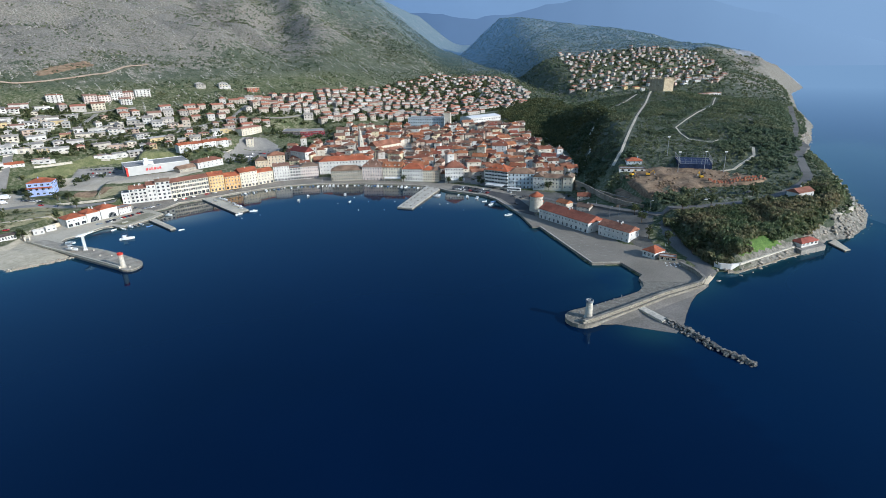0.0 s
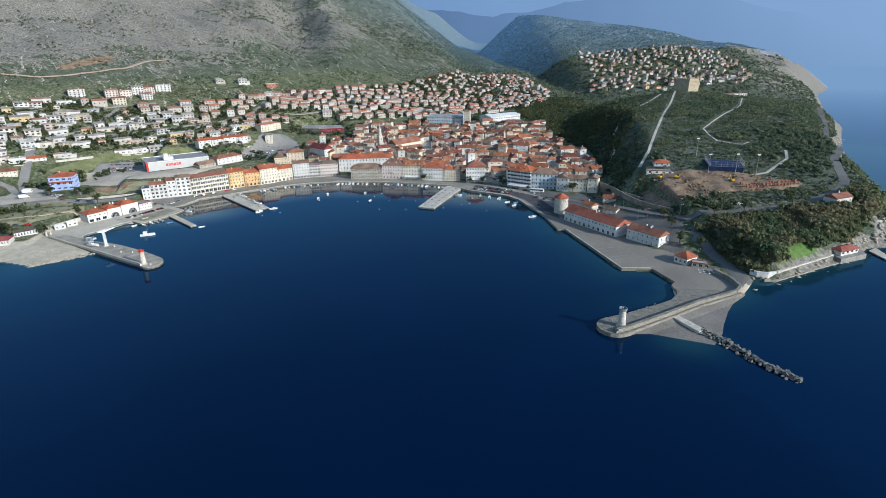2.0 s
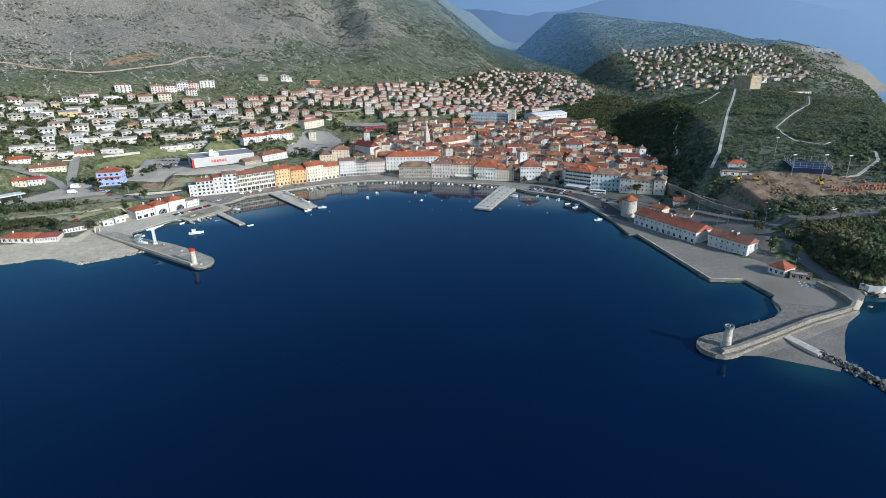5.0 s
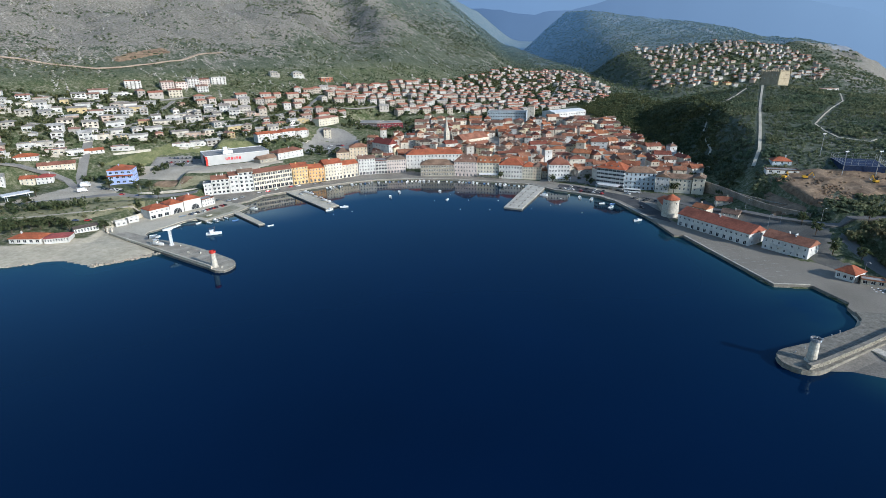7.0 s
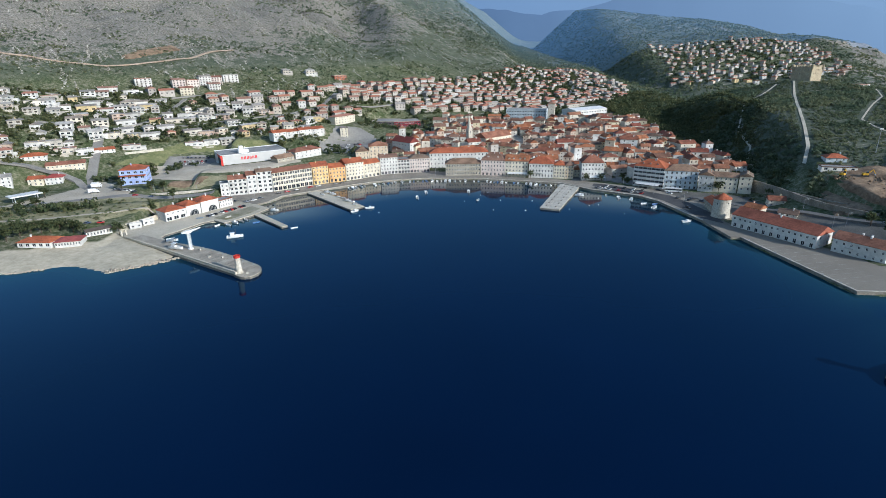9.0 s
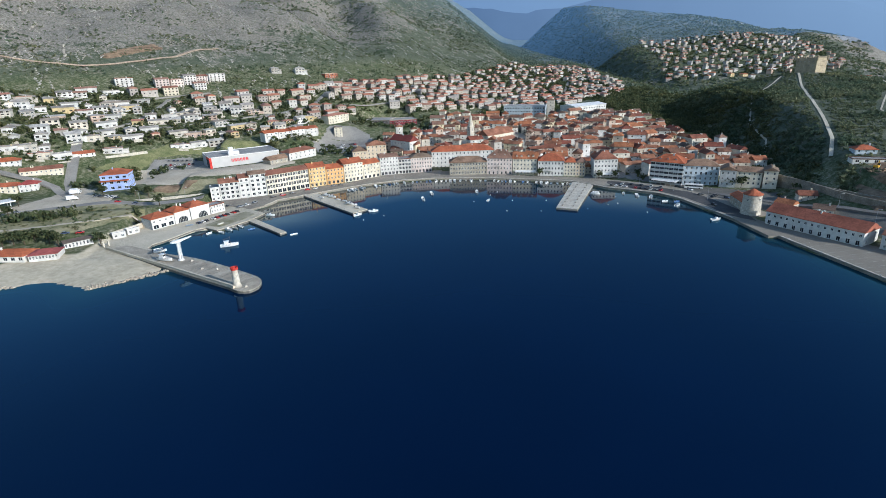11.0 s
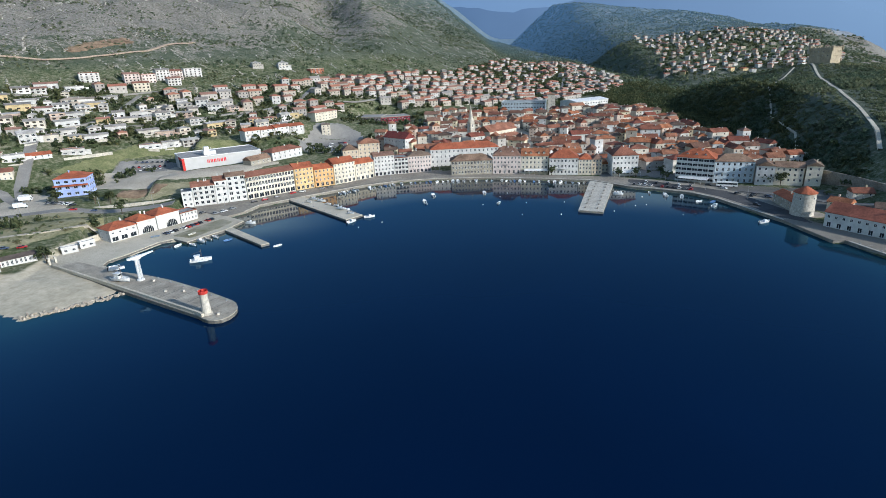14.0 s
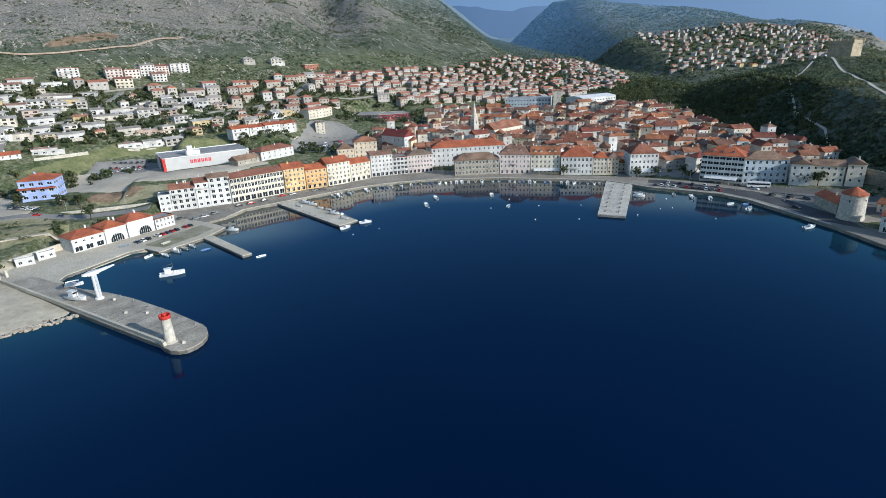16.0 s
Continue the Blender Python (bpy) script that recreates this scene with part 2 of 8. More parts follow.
def landscape(x, y):
    d = inland(x, y)
    flat = 1.2 + 14 * (1 - np.exp(-np.maximum(d - 25, 0) / 260)) + 0.075 * soft(y - 900, 50) * np.clip((x - 20) / 120, 0, 1) * np.clip((520 - x) / 120, 0, 1)
    gully = fbm(x, y, 130, 5)
    slope = -138 - 0.234 * x + 0.1925 * y - 18 * bell(x, y, -330, 640, 120) + 20 * bell(x, y, -230, 1130, 150)
    # spurs and ravines that run down the mountainside
    fall, level_line = 0.6 * x - 0.8 * y, 0.8 * x + 0.6 * y
    spurs = 1 - 4 * np.abs(fbm(level_line * 1.0, fall * 0.3, 150, 4))
    high = np.clip((slope - 95) / 90, 0, 1)
    slope = slope + gully * 22 * np.clip((slope - 60) / 120, 0, 1.6) + 20 * spurs * high
    slope = slope - 38 * np.exp(-(((x + 250) * 0.85 + (y - 1180) * 0.52 - 105) / 62) ** 2) * high
    slope = slope - 40 * np.exp(-(((x + 122) * 0.985 + (y - 1317) * 0.17) / 70) ** 2) * high
    slope = slope + 26 * np.exp(-(((x + 40) * 0.97 + (y - 1317) * 0.24) / 60) ** 2) * high + 0.2 * soft(y - 1700, 60) * np.clip((350 - x) / 250, 0, 1)
    # the valley that cuts the mountain off from the ridge
    to_valley = (-15 + 0.182 * y - x) * 0.98
    slope = np.where(y > 1150, np.minimum(slope, 42 + 0.05 * np.maximum(y - 1300, 0) + 0.8 * soft(to_valley, 25) + 90 * np.clip((1350 - y) / 200, 0, 1)), slope)
    h = flat + soft(slope - flat, 9)
    crest = -190 + 0.078 * x + 0.165 * y + gully * 16
    left = (480 - x) * 0.989 + (y - 1130) * 0.148
    crest = crest + 62 * bell(x, y, 650, 2280, 270) - 0.62 * soft(left, 12) - 0.34 * soft(x - 880 - (y - 1450) * 0.15, 40) - 0.25 * soft(y - 2250, 80)
    crest = crest + (44 + 90 * fbm(x, y, 70, 4)) * bell(x, y, 1150, 1470, 170)
    h = smoothmax(h, np.minimum(crest, 330), 6)
    h = smoothmax(h, fort_hill(x, y) + gully * 4, 3)
    edge = (x - 236) * 0.968 - (y - 505) * 0.25
    h = np.where((x > 90) & (y < 1000), np.minimum(h, np.maximum(flat, 1.2 + 0.74 * soft(edge + 5, 8)) + 60 * np.clip((y - 860) / 120, 0, 1)), h)
    # the flat ground west of the town, below the terraces
    rim = ((y - 548) - 0.95 * (x + 262)) / 1.38
    h = np.where(x < -215, np.minimum(h, np.maximum(flat, 8.0 + 0.42 * soft(rim, 6))), h)
    # the low shelf behind the east quay
    shelf = 1.2 + 0.2 * np.maximum(d - 34, 0)
    free = np.clip((x - 232) / 28, 0, 1) + np.clip((y - 398) / 26, 0, 1) + np.clip((120 - x) / 20, 0, 1)
    h = np.minimum(h, shelf + 80 * np.clip(free, 0, 1))
    # levelled ground round the large buildings
    for cx, cy, r, level in PADS:
        w = 1 / (1 + np.exp((np.hypot(x - cx, y - cy) - r) / 4.0))
        h = h * (1 - w) + level * w
    west = x < -120
    rise = np.where(west & (y < 400), 0.07 * np.maximum(d, 0) + 0.1, 0.25 + 0.85 * np.maximum(d, 0))
    h = np.minimum(h, rise + np.where(x > 300, np.abs(fbm(x, y, 14, 3)) * 7, 0) * np.clip(d / 4, 0, 1))
    # ground cut level for the harbour front, the market and the building site
    h = np.where((d > 0) & (d < 31) & (x > -180) & (x < 206) & (y < 560), np.minimum(h, 1.2), h)
    h = np.where((d > 0) & (d < 56) & (x > -222) & (x < -120) & (y > 372) & (y < np.where(x > -190, 502, 470)), np.minimum(h, 1.2), h)
    h = np.where(d < 0, np.maximum(-0.4 + 0.3 * d, -7), h)
    return h


def height(x, y):
    return float(landscape(np.array([float(x)]), np.array([float(y)]))[0])


def heights(xy):
    a = np.asarray(xy, float)
    return landscape(a[:, 0], a[:, 1])


# ---- mesh helpers ----


def mesh(name, verts, faces, mats, slots=None, smooth=False):
    me = bpy.data.meshes.new(name)
    me.from_pydata([tuple(v) for v in verts], [], [tuple(f) for f in faces])
    for m in mats if isinstance(mats, (list, tuple)) else [mats]:
        me.materials.append(m)
    if slots is not None:
        me.polygons.foreach_set("material_index", np.asarray(slots, dtype=np.int32))
    if smooth:
        me.polygons.foreach_set("use_smooth", np.ones(len(me.polygons), dtype=bool))
    me.update()
    return me


def fast_mesh(name, verts, quads, mat, smooth=False):
    """A big mesh of quads from arrays."""
    me = bpy.data.meshes.new(name)
    verts, quads = np.asarray(verts, dtype=np.float32), np.asarray(quads, dtype=np.int32)
    me.vertices.add(len(verts))
    me.vertices.foreach_set("co", verts.ravel())
    me.loops.add(quads.size)
    me.loops.foreach_set("vertex_index", quads.ravel())
    me.polygons.add(len(quads))
    me.polygons.foreach_set("loop_start", np.arange(0, quads.size, 4, dtype=np.int32))
    if smooth:
        me.polygons.foreach_set("use_smooth", np.ones(len(quads), dtype=bool))
    me.materials.append(mat)
    me.update(calc_edges=True)
    return me


def child(name, me, parent, m=None, label=""):
    ob = new(name, me)
    ob.parent = parent
    if m is not None:
        ob.matrix_basis = m
    return tagged(ob, label) if label else ob


class Shape:
    """Collects boxes, prisms and lathes into one mesh."""

    def __init__(self):
        self.v, self.f, self.s = [], [], []

    def add(self, verts, faces, slot=0):
        n = len(self.v)
        self.v += [tuple(v) for v in verts]
        self.f += [tuple(i + n for i in f) for f in faces]
        self.s += [slot] * len(faces)
        return self

    def box(self, x0, y0, z0, x1, y1, z1, slot=0, taper=0.0):
        t = taper
        v = [(x0, y0, z0), (x1, y0, z0), (x1, y1, z0), (x0, y1, z0), (x0 + t, y0 + t, z1), (x1 - t, y0 + t, z1), (x1 - t, y1 - t, z1), (x0 + t, y1 - t, z1)]
        return self.add(v, [(3, 2, 1, 0), (4, 5, 6, 7), (0, 1, 5, 4), (1, 2, 6, 5), (2, 3, 7, 6), (3, 0, 4, 7)], slot)

    def prism(self, ring, z0, z1, slot=0, grow=0.0):
        """An upright prism over an outline that runs anticlockwise; z0 and z1 may be lists."""
        n = len(ring)
        a = z0 if isinstance(z0, (list, tuple)) else [z0] * n
        b = z1 if isinstance(z1, (list, tuple)) else [z1] * n
        v = [(x, y, z) for (x, y), z in zip(ring, a)] + [(x, y, z) for (x, y), z in zip(ring, b)]
        sides = [(i, (i + 1) % n, n + (i + 1) % n, n + i) for i in range(n)]
        return self.add(v, sides + [tuple(range(n, 2 * n)), tuple(range(n - 1, -1, -1))], slot)

    def lathe(self, profile, cx=0.0, cy=0.0, n=16, slot=0):
        v = [(cx + r * math.cos(2 * math.pi * k / n), cy + r * math.sin(2 * math.pi * k / n), z) for r, z in profile for k in range(n)]
        f = [(j * n + k, j * n + (k + 1) % n, (j + 1) * n + (k + 1) % n, (j + 1) * n + k) for j in range(len(profile) - 1) for k in range(n)]
        return self.add(v, f + [tuple(range(n - 1, -1, -1)), tuple(range((len(profile) - 1) * n, len(profile) * n))], slot)

    def strut(self, a, b, r, slot=0):
        a, b = Vector(a), Vector(b)
        m = (b - a).to_track_quat("Z", "Y").to_matrix()
        v = [tuple(p + m @ Vector((sx * r, sy * r, 0))) for p in (a, b) for sx, sy in ((-1, -1), (1, -1), (1, 1), (-1, 1))]
        return self.add(v, [(3, 2, 1, 0), (4, 5, 6, 7), (0, 1, 5, 4), (1, 2, 6, 5), (2, 3, 7, 6), (3, 0, 4, 7)], slot)

    def made(self, name, mats, smooth=False):
        return mesh(name, self.v, self.f, mats, self.s, smooth)


def thing(name, label, category, m=None, group="", kind=""):
    ob = new(name)
    ob.empty_display_size = 0.5
    if m is not None:
        ob.matrix_basis = m
    return tagged(ob, label, category, group, kind)


def ccw(ring):
    a = sum(x0 * y1 - x1 * y0 for (x0, y0), (x1, y1) in zip(ring, ring[1:] + ring[:1]))
    return list(ring) if a > 0 else list(reversed(ring))


# ---- ground sheet ----
xs = np.concatenate([np.arange(-2600, -600, 60), np.arange(-600, -265, 5), np.arange(-265, -160, 2.5), np.arange(-160, 700, 5), np.arange(700, 1500, 14), np.arange(1500, 2601, 70)])
ys = np.concatenate([np.arange(90, 180, 15), np.arange(180, 320, 5), np.arange(320, 400, 2.5), np.arange(400, 700, 5), np.arange(700, 1300, 8), np.arange(1300, 2600, 18), np.arange(2600, 3701, 90)])
gx, gy = np.meshgrid(xs, ys)
gz = landscape(gx, gy)
gd = inland(gx, gy)
steep = np.hypot(np.gradient(gz, axis=1) / np.gradient(gx, axis=1), np.gradient(gz, axis=0) / np.gradient(gy, axis=0))
rough_ground = np.clip((gz - 90) / 60, 0, 1) * (gx < 330 + (gy - 1200) * 0.2)
gz = gz + rough_ground * (np.abs(fbm(gx, gy, 22, 3)) * 9 - 1.5)
nx, ny = len(xs), len(ys)
idx = np.arange(nx * ny).reshape(ny, nx)
row = int(np.searchsorted(ys, 1490))
quads = np.stack([idx[:row, :-1], idx[:row, 1:], idx[1:row + 1, 1:], idx[1:row + 1, :-1]], -1).reshape(-1, 4)
far_quads = np.stack([idx[row:-1, :-1], idx[row:-1, 1:], idx[row + 1:, 1:], idx[row + 1:, :-1]], -1).reshape(-1, 4)
me = fast_mesh("ground", np.stack([gx, gy, gz], -1).reshape(-1, 3), quads, None, True)
rockiness = np.clip((gz - 78 - 50 * fbm(gx, gy, 160, 3)) / 120, 0, 1) * np.clip((160 - gx + (gy - 1200) * 0.1) / 480, 0.3, 1) * 0.78
rockiness = np.maximum(rockiness, np.clip((steep - 0.55) * 3, 0, 1) * ((gx > 330) & (gd < 30) | (gx > 215) & (gd < 6)))
rockiness = np.maximum(rockiness, 0.85 * bell(gx, gy, 930, 1130, 90))
headland = np.clip(1.5 - np.hypot((gx - 1190) / 220, (gy - 1450) / 170), 0, 1) * np.clip((steep - 0.22) * 4 + 1.5 * fbm(gx, gy, 50, 4), 0.1, 1)
rockiness = np.maximum(rockiness, headland)
shingle = ((gd < 34) & (gx < -165) & (gy < 425)) | ((gd < 12) & (gx > 160) & (gy < 245))
rockiness = np.maximum(rockiness * (1 - 0.4 * np.clip((gy - 1250) / 300, 0, 1)) * (1 - 0.65 * np.clip((gy - 1550) / 300, 0, 1)), 0.6 * headland)
town = np.clip((95 - gz) / 12, 0, 1) * np.clip((250 - gx) / 20, 0, 1) * np.clip((1250 - gy) / 150, 0, 1) * np.clip((gx + 640) / 60, 0, 1) * (gd > 0)
town = np.maximum(town, np.clip(1.6 - np.hypot((gx - 710) / 200, (gy - 1300) / 220) * 1.4, 0, 1))
town = np.maximum(town, ((gx > 195) & (gx < 232) & (gy > 250) & (gy < 400)) * 0.7)
cover = np.stack([rockiness, np.where(shingle, 1.0, 0.0), town, np.ones_like(gx)], -1)
attr = me.color_attributes.new("cover", "FLOAT_COLOR", "POINT")
attr.data.foreach_set("color", cover.astype(np.float32).ravel())
GROUND, tree, b = material("hillside_ground", 0.95, 0.0, 0.15)
at = node(tree, "ShaderNodeVertexColor", layer_name="cover")
split = tree.nodes.new("ShaderNodeSeparateColor")
tree.links.new(at.outputs[0], split.inputs[0])
n1, n2, n3 = grain(tree, 0.012, 4), grain(tree, 0.06, 6, None, 0.7), grain(tree, 0.35, 5, None, 0.7)
fine_scrub = node(tree, "ShaderNodeMath", {1: 0.55}, operation="MULTIPLY_ADD")
tree.links.new(n3, fine_scrub.inputs[0])
half = node(tree, "ShaderNodeMath", {1: 0.45}, operation="MULTIPLY")
tree.links.new(n2, half.inputs[0])
tree.links.new(half.outputs[0], fine_scrub.inputs[2])
scrub = ramp(tree, fine_scrub.outputs[0], ((0.34, (0.042, 0.058, 0.036)), (0.48, (0.082, 0.096, 0.062)), (0.58, (0.128, 0.132, 0.094)), (0.7, (0.25, 0.235, 0.185))))
rock = ramp(tree, n3, ((0.3, (0.075, 0.078, 0.058)), (0.46, (0.165, 0.153, 0.125)), (0.7, (0.34, 0.312, 0.262))))
where = node(tree, "ShaderNodeMath", operation="ADD")
tree.links.new(split.outputs[0], where.inputs[0])
wide = node(tree, "ShaderNodeMath", {1: 0.9, 2: -0.45}, operation="MULTIPLY_ADD")
tree.links.new(n1, wide.inputs[0])
broad = node(tree, "ShaderNodeMath", operation="ADD")
tree.links.new(n2, broad.inputs[0])
tree.links.new(wide.outputs[0], broad.inputs[1])
tree.links.new(broad.outputs[0], where.inputs[1])
where2 = node(tree, "ShaderNodeMath", {1: 0.5}, operation="MULTIPLY_ADD")
tree.links.new(n3, where2.inputs[0])
tree.links.new(where.outputs[0], where2.inputs[2])
mask = ramp(tree, where2.outputs[0], ((0.9, (0, 0, 0)), (1.2, (1, 1, 1))))
ground_colour = mix(tree, mask, scrub, rock)
yard = ramp(tree, n3, ((0.3, (0.045, 0.06, 0.03)), (0.44, (0.085, 0.098, 0.05)), (0.54, (0.15, 0.145, 0.1)), (0.7, (0.3, 0.275, 0.225))))
patch = ramp(tree, n2, ((0.4, (0.6, 0.72, 0.5)), (0.6, (1.1, 1.08, 1.0))))
ground_colour = mix(tree, split.outputs[2], ground_colour, mix(tree, 1.0, yard, patch, "MULTIPLY"))
beach = mix(tree, 1.0, ramp(tree, n3, ((0.3, (0.42, 0.365, 0.265)), (0.7, (0.6, 0.53, 0.4)))), ramp(tree, n2, ((0.35, (0.78, 0.78, 0.76)), (0.65, (1.05, 1.04, 1.02)))), "MULTIPLY")
ground_colour = mix(tree, split.outputs[1], ground_colour, beach)
tree.links.new(ground_colour, b.inputs["Base Color"])
relief = node(tree, "ShaderNodeMapRange", {"To Min": 0.65, "To Max": 0.06})
tree.links.new(split.outputs[1], relief.inputs["Value"])
bumpy = node(tree, "ShaderNodeBump", {"Distance": 1.2})
tree.links.new(relief.outputs[0], bumpy.inputs["Strength"])
tree.links.new(n3, bumpy.inputs["Height"])
tree.links.new(bumpy.outputs[0], b.inputs["Normal"])
me.materials[0] = GROUND
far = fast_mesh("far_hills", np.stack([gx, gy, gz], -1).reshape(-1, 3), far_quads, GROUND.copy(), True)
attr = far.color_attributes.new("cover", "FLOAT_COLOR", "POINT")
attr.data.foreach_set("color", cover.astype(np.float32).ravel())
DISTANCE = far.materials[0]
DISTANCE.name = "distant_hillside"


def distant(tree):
    """Paints air haze onto the far hills as blue emission that grows with distance."""
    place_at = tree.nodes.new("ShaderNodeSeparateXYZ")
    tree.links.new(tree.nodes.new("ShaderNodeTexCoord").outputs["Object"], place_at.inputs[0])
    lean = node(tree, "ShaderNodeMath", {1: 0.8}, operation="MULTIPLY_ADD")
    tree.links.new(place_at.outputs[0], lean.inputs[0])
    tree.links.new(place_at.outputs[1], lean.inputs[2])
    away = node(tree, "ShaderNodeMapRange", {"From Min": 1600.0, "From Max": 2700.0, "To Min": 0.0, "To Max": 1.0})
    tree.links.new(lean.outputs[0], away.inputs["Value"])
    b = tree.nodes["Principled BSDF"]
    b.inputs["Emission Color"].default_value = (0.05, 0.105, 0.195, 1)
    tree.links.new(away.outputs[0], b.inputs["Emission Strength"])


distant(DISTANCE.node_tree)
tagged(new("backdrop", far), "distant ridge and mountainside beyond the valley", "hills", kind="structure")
tagged(new("ground", me), "scrub-covered limestone hills rising behind the bay", "ground", kind="structure")

# ---- sea ----


def sea_shader(name, haze):
    """Water: a blue body under a fresnel gloss that returns little red; haze is painted over the far open sea as
    emission.
    """
    m = bpy.data.materials.new(name)
    m.use_nodes = True
    tree = m.node_tree
    tree.nodes.remove(tree.nodes["Principled BSDF"])
    at = node(tree, "ShaderNodeVertexColor", layer_name="shallow")
    halves = tree.nodes.new("ShaderNodeSeparateColor")
    tree.links.new(at.outputs[0], halves.inputs[0])
    deep = ramp(tree, grain(tree, 0.006, 3), ((0.35, (0.0009, 0.0064, 0.025)), (0.65, (0.0012, 0.0081, 0.0325))))
    bay = mix(tree, halves.outputs[1], deep, (0.0014, 0.015, 0.048))
    colour = mix(tree, halves.outputs[0], bay, (0.022, 0.075, 0.068))
    body = tree.nodes.new("ShaderNodeBsdfDiffuse")
    tree.links.new(colour, body.inputs["Color"])
    gloss = tree.nodes.new("ShaderNodeBsdfGlossy")
    still = node(tree, "ShaderNodeMapRange", {"To Min": 0.06, "To Max": 0.02})
    tree.links.new(halves.outputs[2], still.inputs["Value"])
    tree.links.new(still.outputs[0], gloss.inputs["Roughness"])
    tree.links.new(mix(tree, halves.outputs[2], (0.27, 0.47, 0.64), (1.0, 0.96, 0.86)), gloss.inputs["Color"])
    ripple = node(tree, "ShaderNodeBump", {"Strength": 0.1, "Distance": 0.1})
    tree.links.new(grain(tree, 0.5, 4, None, 0.65), ripple.inputs["Height"])
    tree.links.new(ripple.outputs[0], gloss.inputs["Normal"])
    sheen = tree.nodes.new("ShaderNodeFresnel")
    bend = node(tree, "ShaderNodeMath", {1: 0.2, 2: 1.3}, operation="MULTIPLY_ADD")
    tree.links.new(halves.outputs[2], bend.inputs[0])
    tree.links.new(bend.outputs[0], sheen.inputs["IOR"])
    both = tree.nodes.new("ShaderNodeMixShader")
    for a, c in ((sheen.outputs[0], 0), (body.outputs[0], 1), (gloss.outputs[0], 2)):
        tree.links.new(a, both.inputs[c])
    out = both.outputs[0]
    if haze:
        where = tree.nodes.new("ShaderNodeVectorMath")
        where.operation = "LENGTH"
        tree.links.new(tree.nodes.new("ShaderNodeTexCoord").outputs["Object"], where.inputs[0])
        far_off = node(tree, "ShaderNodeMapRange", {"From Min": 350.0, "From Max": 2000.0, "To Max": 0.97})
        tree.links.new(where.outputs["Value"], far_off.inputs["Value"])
        # Pale blue emission stands in for haze, stronger with distance.
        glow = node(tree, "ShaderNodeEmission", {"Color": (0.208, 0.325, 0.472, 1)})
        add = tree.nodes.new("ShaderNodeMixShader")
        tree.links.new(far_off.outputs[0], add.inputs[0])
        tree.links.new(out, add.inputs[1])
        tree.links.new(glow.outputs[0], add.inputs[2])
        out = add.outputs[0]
    tree.links.new(out, tree.nodes["Material Output"].inputs["Surface"])
    return m


SEA = sea_shader("sea_water", False)
radii = np.concatenate([np.arange(0, 330, 4), np.geomspace(330, 4350, 34)])
turns = np.linspace(0, 2 * math.pi, 241)[:-1]
rr, tt = np.meshgrid(radii, turns, indexing="ij")
sx, sy = 30 + rr * np.cos(tt), 330 + rr * np.sin(tt)
i0 = np.arange(len(radii) * 240).reshape(len(radii), 240)
i1 = np.roll(i0, -1, axis=1)
quads = np.stack([i0[:-1], i0[1:], i1[1:], i1[:-1]], -1).reshape(-1, 4)
shallow = np.exp(np.minimum(inland(sx, sy), 0) / np.where(sx > 150, 9.0, 16.0)) * np.where(sx > 150, 0.55, 0.45)
shallow = np.maximum(shallow, 0.5 * bell(sx, sy, 150, 193, 14))
# Tint of shallower water; its long eastern reach imitates haze-lightened sea.
shelf_and_haze = np.exp(np.minimum(inland(sx, sy), 0) / np.where(sx > 330, 320.0, np.where(sx > 150, 110.0, 60.0))) * np.where(sx > 330, 1.0, np.where(sx > 150, 0.85, 0.6))
calm = np.clip(1.5 + inland(sx, sy) / 40, 0, 1) * np.clip((sx + 190) / 30, 0, 1) * np.clip((150 - sx) / 30, 0, 1) * np.clip((sy - 400) / 30, 0, 1)
depths = np.stack([shallow, shelf_and_haze, calm, 0 * shallow + 1], -1).astype(np.float32).ravel()
mid_x, mid_y = sx.ravel()[quads].mean(1), sy.ravel()[quads].mean(1)
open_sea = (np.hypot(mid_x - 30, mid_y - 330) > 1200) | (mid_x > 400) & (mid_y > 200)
for title, name, part_quads, m, label in (("water", "water", quads[~open_sea], SEA, "calm deep blue sea filling the bay"), ("backdrop", "far_water", quads[open_sea], sea_shader("hazed_far_sea", True), "open sea fading into the haze")):
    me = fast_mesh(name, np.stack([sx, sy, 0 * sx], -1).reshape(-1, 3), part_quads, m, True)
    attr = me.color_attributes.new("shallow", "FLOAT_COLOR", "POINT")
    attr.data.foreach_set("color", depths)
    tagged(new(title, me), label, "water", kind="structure")

